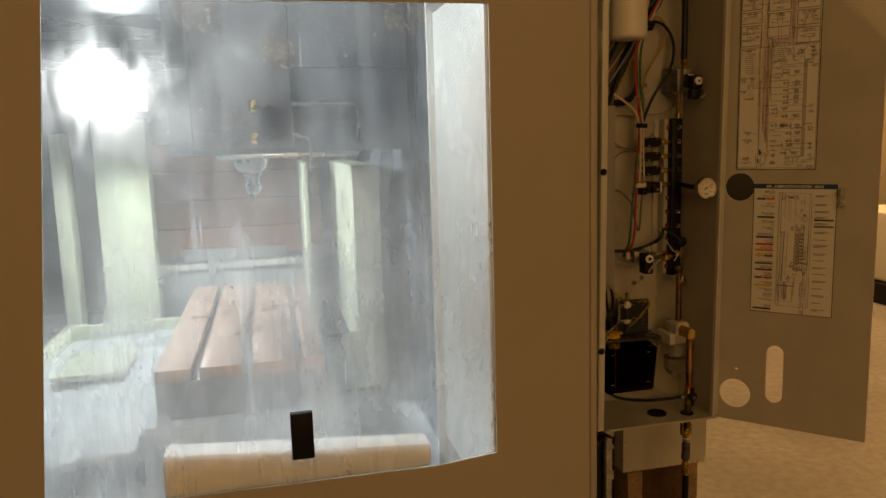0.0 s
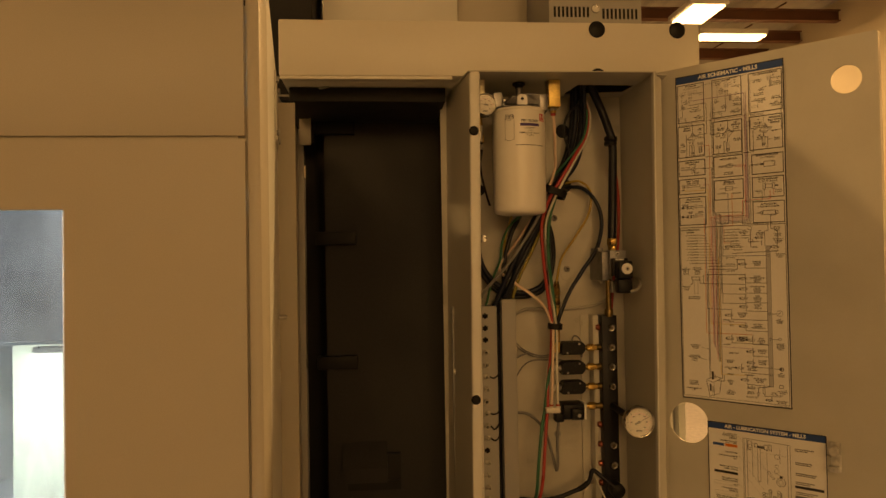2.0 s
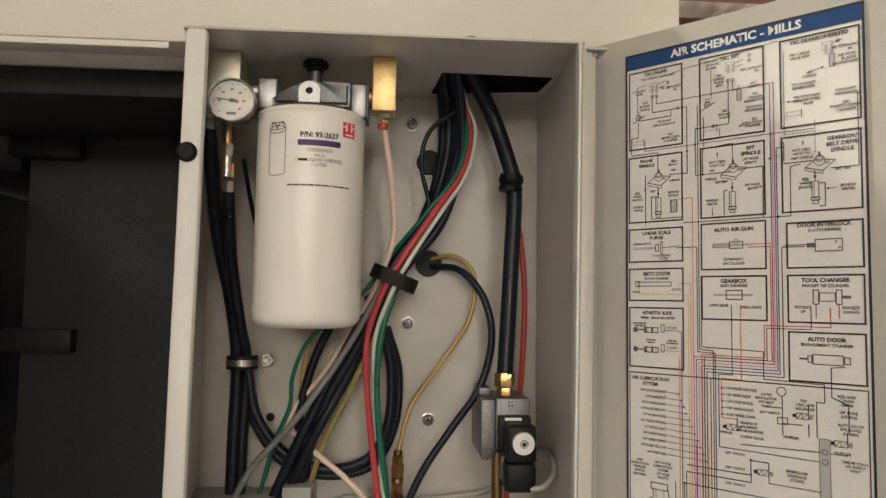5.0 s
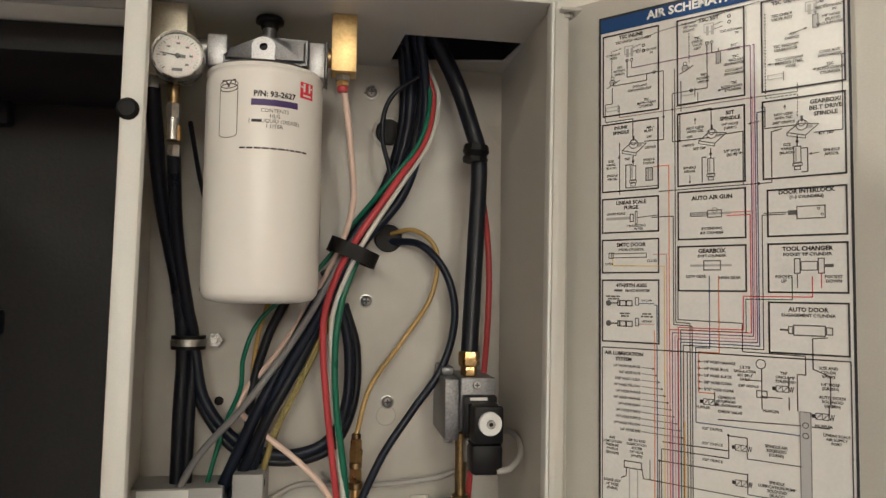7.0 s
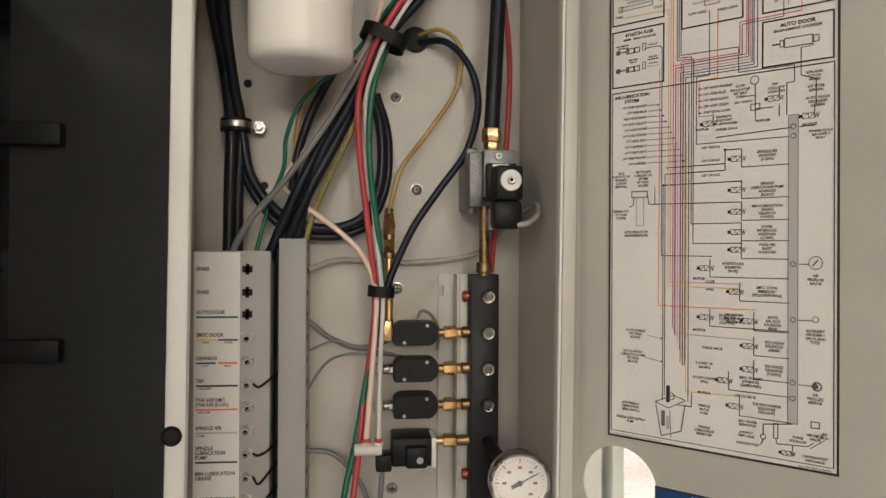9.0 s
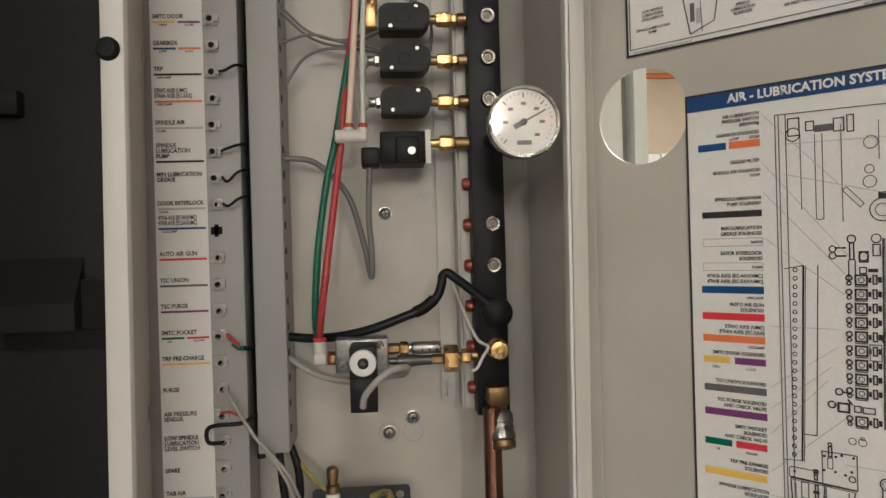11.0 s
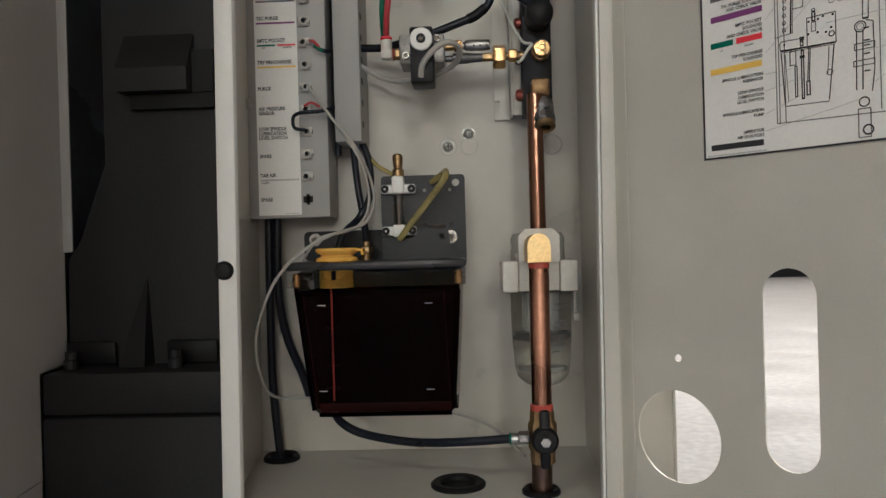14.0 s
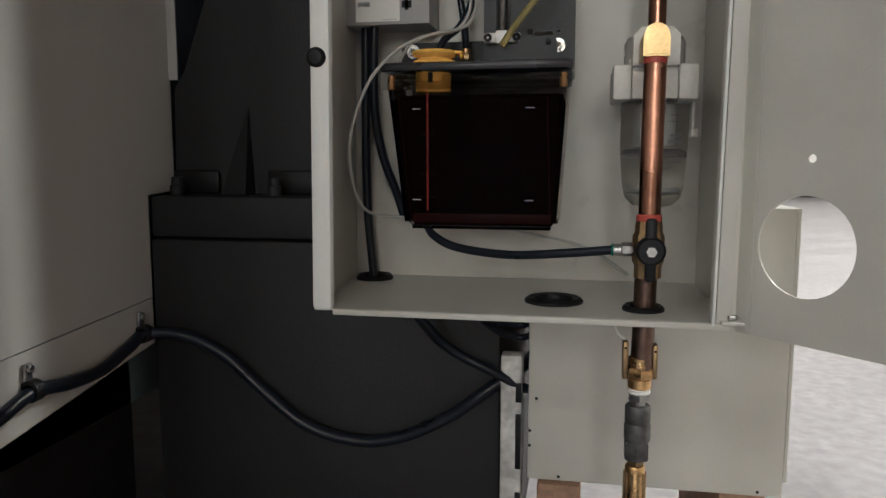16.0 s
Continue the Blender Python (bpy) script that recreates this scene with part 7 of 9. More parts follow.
    for i, z in enumerate(ports):
        if i in (0, 1, 2, 11, 22):
            part("open_port", boxes((-0.1435, -0.134, -0.0506, -0.0503, z - 0.0032, z + 0.0032), (-0.1405, -0.137, -0.0506, -0.0503, z - 0.0052, z + 0.0052)), BLACK, t, smooth=False)
        else:
            tip = rnd.uniform(-0.25, 0.25)
            b = part("connector", turned([(0, 0), (0.0044, 0), (0.0046, 0.003), (0.0038, 0.0034), (0.0038, 0.0062), (0.0042, 0.0072), (0.0026, 0.0075), (0.0026, 0.002), (0, 0.002)], (-0.1392, -0.0503, z), (0.25 + tip, -1, -0.12), 16), clear, t)
            part("port_bore", turned([(0, 0), (0.0025, 0), (0.0025, 0.0004), (0, 0.0004)], (-0.1392, -0.0528, z), (0.25 + tip, -1, -0.12), 10), BLACK, b)
            part("base_plate", boxes((-0.1445, -0.1325, -0.0518, -0.0502, z - 0.0050, z + 0.0046), bevel=0.0007), clear, b)
            part("latch", boxes((-0.1352, -0.1322, -0.0545, -0.0503, z - 0.0026, z + 0.0012), bevel=0.0006), clear, b)
            if i in (5, 8, 9, 10):
                part("lead", tube([(-0.132, -0.054, z), (-0.126, -0.062, z + rnd.uniform(-0.006, 0.002)), (-0.118, -0.058, z + 0.004), (-0.112, -0.035, z + 0.008)], 0.0012, 8), BLACK, b)
    for z in (0.840, 1.131):
        w = part("wing_screw", rod((-0.1945, -0.0505, z), (0, -1, 0), 0.0022, 0.008, 0.0004, 10), STEEL, t)
        part("wing", boxes((-0.1985, -0.1905, -0.0605, -0.0585, z - 0.005, z + 0.005), bevel=0.0008), STEEL, w)


port_bank()
duct = thing("wire_duct", "upright grey plastic wire duct with slotted sides", "duct")
part("channel", boxes((-0.109, -0.083, -0.056, -0.002, 0.8, 1.2575), bevel=0.0012), GREY_P, duct)
for i in range(21):
    z = 0.815 + i * 0.0215
    part("slot", boxes((-0.0832, -0.0826, -0.048, -0.040, z, z + 0.006)), BLACK, duct, smooth=False)
hose("loom", [(-0.1115, -0.03, 1.235), (-0.112, -0.032, 1.05), (-0.1115, -0.03, 0.86), (-0.111, -0.03, 0.79)], 0.0034, TUBE_BLK, "black cable loom between bank and duct", "cable")
hose("red_green_lead", [(-0.131, -0.056, 0.9), (-0.126, -0.064, 0.897), (-0.121, -0.062, 0.892)], 0.0017, TUBE_RED, "short red lead at a connector", "cable")
hose("green_lead", [(-0.126, -0.061, 0.8935), (-0.121, -0.062, 0.890), (-0.117, -0.058, 0.889)], 0.002, TUBE_GRN, "short green lead at a connector", "cable")
hose("black_lead", [(-0.118, -0.06, 0.889), (-0.112, -0.056, 0.889), (-0.104, -0.05, 0.893)], 0.0018, TUBE_BLK, "short black lead into the duct", "cable")
hose("black_lead", [(-0.137, -0.06, 0.812), (-0.147, -0.064, 0.814), (-0.148, -0.064, 0.824), (-0.14, -0.066, 0.828), (-0.12, -0.066, 0.829), (-0.109, -0.058, 0.834)], 0.0018, TUBE_BLK, "black lead curling over the label strip", "cable")
hose("red_lead", [(-0.138, -0.059, 0.836), (-0.13, -0.063, 0.838), (-0.122, -0.062, 0.834)], 0.0012, TUBE_RED, "short red lead at a connector", "cable")

# ---- lower half ----
hose("sensor_cable", [(-0.084, -0.04, 0.895), (-0.06, -0.045, 0.8935), (-0.035, -0.055, 0.896), (-0.009, -0.06, 0.902), (0.014, -0.06, 0.910), (0.031, -0.06, 0.9165), (0.043, -0.06, 0.926), (0.0475, -0.06, 0.937), (0.0485, -0.06, 0.9435), (0.0525, -0.061, 0.946), (0.0585, -0.063, 0.942), (0.072, -0.07, 0.931), (0.089, -0.08, 0.9155)], 0.0039, TUBE_BLK, "black sleeved cable to the pressure sensor", "cable")
tagged(part("heat_shrink", tube([(0.024, -0.06, 0.9135), (0.032, -0.06, 0.9172), (0.041, -0.06, 0.9242)], 0.0049, 10), BLACK), "black shrink sleeve on the sensor cable", "sleeve")
tagged(part("sensor_boot", turned([(0, 0), (0.011, 0), (0.0125, 0.006), (0.0132, 0.024), (0.0125, 0.03), (0.008, 0.033), (0, 0.0335)], (0.0915, -0.05, 0.9125), (0, -1, 0), 24), BLACK), "black rubber boot over the pressure sensor", "boot")
pc = thing("brass_plug", "slotted brass plug on the manifold", "plug")
part("cap", turned([(0, 0), (0.0088, 0), (0.0088, 0.012), (0.0078, 0.0125), (0.0086, 0.0145), (0.0086, 0.019), (0.0072, 0.0212), (0.0035, 0.0216), (0.0030, 0.0206), (0, 0.0206)], (0.0935, -0.05, 0.8805), (0, -1, 0), 24), BRASS, pc)
part("slot", boxes((0.0955, 0.0975, -0.0722, -0.0708, 0.8745, 0.8865), bevel=0.0003), BRASS_DULL, pc)
part("pin", rod((0.0935, -0.0706, 0.8805), (0, -1, 0), 0.0024, 0.0022, 0.0005, 14), BRASS, pc)
cp = thing("quick_coupler", "greasy zinc and brass air coupler on an elbow", "coupler")
part("elbow", boxes((0.0822, 0.0995, -0.076, -0.05, 0.8345, 0.851), bevel=0.002), BRASS_OLD, cp)
DOWN = (0.07, -0.42, -0.9)
part("hex_nut", hex_nut((0.0905, -0.068, 0.8345), DOWN, 0.0086, 0.006), BRASS_DULL, cp)
part("sleeve", turned([(0, 0), (0.0098, 0), (0.0109, 0.0025), (0.0109, 0.009), (0.0097, 0.0105), (0.0097, 0.012), (0.0105, 0.0125), (0.0105, 0.014), (0.0097, 0.0145), (0.0097, 0.016), (0.0107, 0.0168), (0.0107, 0.0225), (0.009, 0.024), (0, 0.024)], (0.0912, -0.072, 0.829), DOWN, 26), STEEL, cp)
part("mouth", ring((0.0929, -0.0822, 0.8072), DOWN, 0.0052, 0.0098, 0.0055, 26), BRASS_DULL, cp)
part("bore", rod((0.0929, -0.0822, 0.8072), DOWN, 0.0051, 0.002, 0.0002, 18), BLACK, cp)

lv = thing("purge_valve", "metal valve block with a black solenoid coil", "valve")
part("valve_body", boxes((-0.0415, 0.0010, -0.08, -0.045, 0.868, 0.8955), bevel=0.0015), ZINC, lv)
for x, z in ((-0.0058, 0.8905), (-0.0352, 0.8752)):
    socket_screw("screw", (x, -0.08, z), 0.0036, 0.003, lv, CHROME)
coil = part("coil", boxes((-0.0290, -0.0080, -0.112, -0.0805, 0.8425, 0.8935), bevel=0.0022), BLACK_P, lv)
part("coil_step", boxes((-0.0288, -0.0082, -0.1126, -0.1119, 0.8432, 0.8688), bevel=0.0005), BLACK_P, coil)
part("coil_face", rod((-0.0185, -0.112, 0.8812), (0, -1, 0), 0.0103, 0.0035, 0.001, 28), WHITE_PL, coil)
part("core", ring((-0.0185, -0.1155, 0.8812), (0, -1, 0), 0.0020, 0.0042, 0.0025, 18), ANOD, coil)
part("core_bore", rod((-0.0185, -0.1155, 0.8812), (0, -1, 0), 0.0019, 0.0008, 0.0002, 12), SOCKET, coil)
part("elbow", knurl([boxes((-0.0602, -0.0485, -0.0755, -0.0645, 0.8745, 0.8845), bevel=0.003), rod((-0.0545, -0.07, 0.880), (0, 0, 1), 0.0054, 0.0138, 0.001, 16)]), OFFWHITE, lv, "milky plastic elbow")
part("collar", rod((-0.0545, -0.07, 0.8938), (0, 0, 1), 0.0058, 0.0028, 0.0008, 16), RED_I, lv)
part("seal_ring", rod((-0.0485, -0.07, 0.8795), (1, 0, 0), 0.0058, 0.0016, 0.0006, 16), RUST_RED, lv)
part("side_nut", hex_nut((-0.0468, -0.07, 0.8795), (1, 0, 0), 0.0056, 0.0052), BRASS_DULL, lv)
part("hex_nut", hex_nut((0.0012, -0.07, 0.8855), (1, 0, 0), 0.0046, 0.009), BRASS_DULL, lv)
part("hex_nut", hex_nut((0.0104, -0.07, 0.8855), (1, 0, 0), 0.0056, 0.0075), BRASS, lv)
part("muffler", turned([(0, 0), (0.0034, 0), (0.0034, 0.002), (0.0048, 0.003), (0.0052, 0.004), (0.0052, 0.025), (0.0046, 0.0265), (0, 0.0265)], (0.018, -0.07, 0.8855), (1, 0, 0), 18), STEEL, lv)
for i in range(3):
    part("muffler_hole", turned([(0, 0), (0.001, 0), (0.001, 0.0003), (0, 0.0003)], (0.029 + 0.006 * i, -0.0753, 0.884), (0, -1, 0), 8), BLACK, lv)
part("reducer", turned([(0, 0), (0.0030, 0), (0.0030, 0.007), (0.0052, 0.0075), (0.0052, 0.022), (0.0046, 0.0235), (0.0040, 0.036), (0, 0.036)], (0.0012, -0.066, 0.8745), (1, 0, 0), 16), ALU_DK, lv)
part("hex_nut", hex_nut((0.0373, -0.066, 0.8748), (1, 0, 0), 0.0042, 0.0096), BRASS_DULL, lv)
part("hex_nut", hex_nut((0.0470, -0.066, 0.8748), (1, 0, 0), 0.0115, 0.0118), BRASS, lv)
part("nipple", rod((0.0589, -0.065, 0.8755), (1, 0, 0), 0.0040, 0.003, 0.0004, 16), BRASS_DULL, lv)
part("hex_nut", hex_nut((0.0619, -0.064, 0.876), (1, 0, 0), 0.0064, 0.008), BRASS, lv)
part("nipple", rod((0.0700, -0.062, 0.876), (1, 0, 0), 0.0046, 0.0065, 0.0008, 16), BRASS_DULL, lv)
hose("grey_coil_cable", [(-0.0195, -0.113, 0.8475), (-0.0175, -0.118, 0.857), (-0.009, -0.121, 0.8675), (0.001, -0.119, 0.875), (0.0095, -0.114, 0.8765), (0.0155, -0.101, 0.874), (0.0115, -0.083, 0.8665), (-0.009, -0.062, 0.8605), (-0.037, -0.054, 0.858), (-0.062, -0.046, 0.8635), (-0.084, -0.04, 0.8775)], 0.0027, TUBE_LGRY, "light grey cable curling from the coil", "cable")
hose("cable_tie", [(0.057, -0.022, 0.944), (0.063, -0.035, 0.925), (0.0695, -0.05, 0.905), (0.0765, -0.062, 0.889), (0.0835, -0.072, 0.884), (0.079, -0.076, 0.877), (0.0735, -0.078, 0.868), (0.0695, -0.077, 0.8655)], 0.0014, TUBE_WHT, "white nylon cable tie tail", "cable tie")

# copper line, separator and ball valve
hose("copper_pipe", [(0.0845, -0.078, 0.835), (0.0845, -0.078, 0.70)], 0.0075, COPPER, "upright copper air pipe", "pipe", seg=20)
sep = thing("water_separator", "off-white water separator with a clear bowl", "separator", m=Matrix.Translation((0, 0, 0.006)))
b = sheet([(-0.0185, -0.03), (0.0185, -0.03), (0.0185, -0.006), (0.0125, 0.0005), (-0.0125, 0.0005), (-0.0185, -0.006)], [], 0.04, facing(0.0828, -0.065, 0.702))
bmesh.ops.bevel(b, geom=[e for e in b.edges if len(e.link_faces) == 2 and e.calc_face_angle(0) > 0.5], offset=0.0014, segments=2, affect="EDGES")
part("head", b, OFFWHITE, sep)
part("shoulder", turned([(0, 0.67), (0.0255, 0.67), (0.0255, 0.694), (0.023, 0.699), (0.0, 0.7)], (0.0845, -0.066, 0), seg=32), material("cloudy_cover", (0.62, 0.61, 0.57), 0.25, stain=0.15, stain_size=40, trans=0.45, ior=1.25), sep, "cloudy plastic top cover")
part("collar", turned([(0, 0.646), (0.0275, 0.646), (0.0275, 0.6735), (0, 0.6735)], (0.0845, -0.066, 0), seg=32), OFFWHITE, sep)
for x0, x1 in ((0.0488, 0.0640), (0.1015, 0.1178)):
    part("guard", boxes((x0, x1, -0.1, -0.034, 0.6445, 0.6735), bevel=0.0025), OFFWHITE, sep)
part("front_guard", boxes((0.0642, 0.1013, -0.0965, -0.085, 0.6455, 0.6725), bevel=0.0012), OFFWHITE, sep)
bowl = part("bowl", turned([(0.0278, 0.645), (0.0290, 0.645), (0.0285, 0.60), (0.0265, 0.573), (0.024, 0.562), (0.017, 0.5555), (0.009, 0.5535), (0.0, 0.5535), (0.0, 0.555), (0.0085, 0.555), (0.016, 0.557), (0.0228, 0.563), (0.0253, 0.574), (0.0273, 0.60)], (0.0865, -0.063, 0), seg=36), material("hazy_plastic", (0.80, 0.79, 0.74), 0.1, stain=0.12, stain_size=60, trans=0.93, ior=1.12), sep, "hazy clear plastic bowl")
bowl.visible_shadow = False
part("float", rod((0.0865, -0.063, 0.5975), (0, 0, 1), 0.0245, 0.007, 0.002, 24), ALU_DK, sep)
part("filter_core", rod((0.0865, -0.063, 0.6045), (0, 0, 1), 0.016, 0.040, 0.002, 24), GREY_P, sep)
part("drain_valve", turned([(0, 0.5555), (0.006, 0.5555), (0.006, 0.566), (0.0185, 0.568), (0.0185, 0.572), (0, 0.573)], (0.0865, -0.063, 0), seg=24), GREY_P, sep)
pr = bmesh.new()
for z, a0, a1, h in ((0.632, 20, 44, 0.0008), (0.6265, 18, 42, 0.0008), (0.614, 22, 46, 0.0028), (0.6085, 18, 48, 0.0036), (0.598, 14, 40, 0.0012), (0.593, 12, 44, 0.0022), (0.588, 14, 28, 0.0016)):
    for k in range(6):
        a, b2 = radians(a0 + (a1 - a0) * k / 6 - 90), radians(a0 + (a1 - a0) * (k + 0.86) / 6 - 90)
        q = [pr.verts.new((0.0865 + 0.0293 * math.cos(w), -0.063 + 0.0293 * math.sin(w), zz)) for w, zz in ((a, z), (b2, z), (b2, z + h), (a, z + h))]
        pr.faces.new(q)
tagged(part("bowl_print", pr, INK_G, bowl, smooth=False), "small grey print on the bowl", kind="stuff")
part("release_tab", boxes((0.1165, 0.1195, -0.07, -0.060, 0.622, 0.645), (0.1165, 0.1225, -0.07, -0.060, 0.6145, 0.6218), bevel=0.0008), OFFWHITE, sep)
el = thing("brass_elbow", "cast brass elbow on the separator", "fitting")
b = sheet([(-0.0098, -0.0105), (0.0098, -0.0105), (0.0098, 0.004)] + [(0.0094 * math.cos(math.pi * i / 10), 0.005 + 0.0090 * math.sin(math.pi * i / 10)) for i in range(1, 10)] + [(-0.0098, 0.004)], [], 0.048, facing(0.0785, -0.104, 0.6895))
bmesh.ops.bevel(b, geom=[e for e in b.edges if len(e.link_faces) == 2 and e.calc_face_angle(0) > 0.6], offset=0.0015, segments=2, affect="EDGES")
part("body", b, BRASS_BRUSH, el)
part("seal", rod((0.0785, -0.143, 0.679), (0, 0, -1), 0.0089, 0.0055, 0.0008, 20), RUST_RED, el)
hose("copper_pipe", [(0.0785, -0.143, 0.676), (0.0775, -0.146, 0.556)], 0.0085, COPPER, "upright copper air pipe below the separator", "pipe", seg=20)
bv = thing("ball_valve", "brass ball valve with a black lever", "valve")
part("collar", rod((0.0775, -0.146, 0.559), (0, 0, -1), 0.0098, 0.006, 0.001, 20), RUST_RED, bv)
part("body", turned([(0, 0.555), (0.0095, 0.555), (0.0105, 0.55), (0.0105, 0.545), (0.0122, 0.542), (0.0122, 0.522), (0.0105, 0.519), (0.0105, 0.509), (0, 0.509)], (0.0775, -0.146, 0), seg=8), BRASS_DULL, bv)
part("side_port", hex_nut((0.066, -0.15, 0.5315), (-1, 0, 0), 0.0056, 0.009), STEEL, bv)
part("lock_ring", rod((0.0505, -0.152, 0.531), (-1, 0, 0), 0.0050, 0.0015, 0.0004, 14), GREEN_I, bv)
part("hose_end", rod((0.057, -0.152, 0.531), (-1, 0, 0), 0.0046, 0.007, 0.0008, 14), STEEL, bv)
hub = part("lever", knurl([rod((0.078, -0.158, 0.532), (0, -1, 0), 0.0112, 0.009, 0.002, 24), boxes((0.0738, 0.0822, -0.166, -0.160, 0.508, 0.557), bevel=0.0025)]), BLACK_P, bv, "black lever handle")
part("lever_nut", hex_nut((0.078, -0.1672, 0.532), (0, -1, 0), 0.0045, 0.004), STEEL, hub)
hose("copper_pipe", [(0.0765, -0.145, 0.512), (0.0755, -0.143, 0.43)], 0.0087, TARNISH, "tarnished copper pipe through the cabinet floor", "pipe", seg=20)
for x, y, r, h in ((-0.178, -0.03, 0.0185, 0.009), (0.004, -0.12, 0.0245, 0.0055), (0.0755, -0.142, 0.0165, 0.0055)):
    tagged(part("floor_grommet", lathe_closed([(r * 0.62, -0.004), (r * 0.9, -0.004), (r, 0.0), (r, 0.002), (r * 0.88, 0.003 + h * 0.2), (r * 0.66, 0.003)], (x, y, ZB + 0.0022), (0, 0, 1), 28), BLACK), "black rubber grommet in the cabinet floor", "grommet")
tagged(part("grommet_disc", turned([(0, 0), (0.0152, 0), (0.0152, 0.001), (0, 0.0012)], (0.004, -0.12, ZB + 0.0005), (0, 0, 1), 24), BLACK), "dark opening inside the grommet", "grommet")
# hose end under the cabinet
dn = thing("air_inlet", "brass and steel quick connector hanging under the cabinet", "connector")
for x0, x1, z0, z1 in ((0.0605, 0.0650, 0.4255, 0.4565), (0.0838, 0.0878, 0.4265, 0.4545)):
    lug = part("side_lug", boxes((x0, x1, -0.147, -0.135, z0, z1), bevel=0.0012), BRASS_DULL, dn)
    part("lug_bore", rod(((x0 + x1) / 2, -0.147, z1 - 0.005), (0, -1, 0), 0.0011, 0.0003, 0.0001, 10), BLACK, lug)
part("union", knurl([rod((0.0745, -0.143, 0.4445), (0, 0, -1), 0.0092, 0.0095, 0.0012, 24), hex_nut((0.0745, -0.143, 0.4352), (0, 0, -1), 0.0108, 0.0085), rod((0.0745, -0.143, 0.4268), (0, 0, -1), 0.0094, 0.0085, 0.001, 24)]), BRASS, dn)
part("tape", turned([(0, 0), (0.0082, 0), (0.0092, 0.001), (0.0085, 0.0025), (0.0094, 0.0035), (0.0078, 0.005), (0, 0.005)], (0.0745, -0.143, 0.4185), (0, 0, -1), 9), WHITE_PL, dn, "white thread tape")
part("hex_nut", hex_nut((0.0743, -0.143, 0.4142), (0, 0, -1), 0.0092, 0.0062), STEEL, dn)
part("neck", rod((0.0743, -0.143, 0.408), (0, 0, -1), 0.0052, 0.0045, 0.0004, 16), STEEL, dn)
part("sleeve", turned([(0, 0), (0.0094, 0), (0.0103, 0.0012), (0.0103, 0.0135), (0.0096, 0.0145), (0.0106, 0.016), (0.0106, 0.028), (0.0098, 0.030), (0, 0.030)], (0.0740, -0.143, 0.404), (0, 0, -1), 26), DIRTY_GREY, dn)
part("hex_nut", hex_nut((0.0735, -0.143, 0.374), (0, 0, -1), 0.0108, 0.0155), DIRTY_GREY, dn)
part("hex_nut", hex_nut((0.0732, -0.143, 0.3582), (0, 0, -1), 0.0072, 0.0052), BRASS_DULL, dn)
barb = part("barb", turned([(0, 0), (0.0076, 0), (0.0082, 0.002), (0.0082, 0.034), (0, 0.034)], (0.0730, -0.143, 0.353), (0, 0, -1), 20), BRASS, dn)
for k in range(10):
    a = 2 * math.pi * k / 10
    part("flute", tube([(0.0730 + 0.0082 * math.cos(a), -0.143 + 0.0082 * math.sin(a), 0.348), (0.0730 + 0.0082 * math.cos(a), -0.143 + 0.0082 * math.sin(a), 0.321)], 0.0011, 6, straight=True), BRASS_DULL, barb)
hose("wire_loop", [(0.0535, -0.135, 0.482), (0.0535, -0.14, 0.471), (0.0565, -0.143, 0.463), (0.062, -0.143, 0.4575)], 0.0011, TUBE_WHT, "thin pale wire beside the inlet pipe", "wire")
hose("supply_line", [(0.075, -0.143, 0.318), (0.074, -0.143, 0.22), (0.066, -0.15, 0.1), (0.05, -0.2, 0.02), (0.0, -0.35, 0.012), (-0.2, -0.5, 0.012)], 0.009, TUBE_BLK, "black air supply hose dropping to the floor", seg=14)

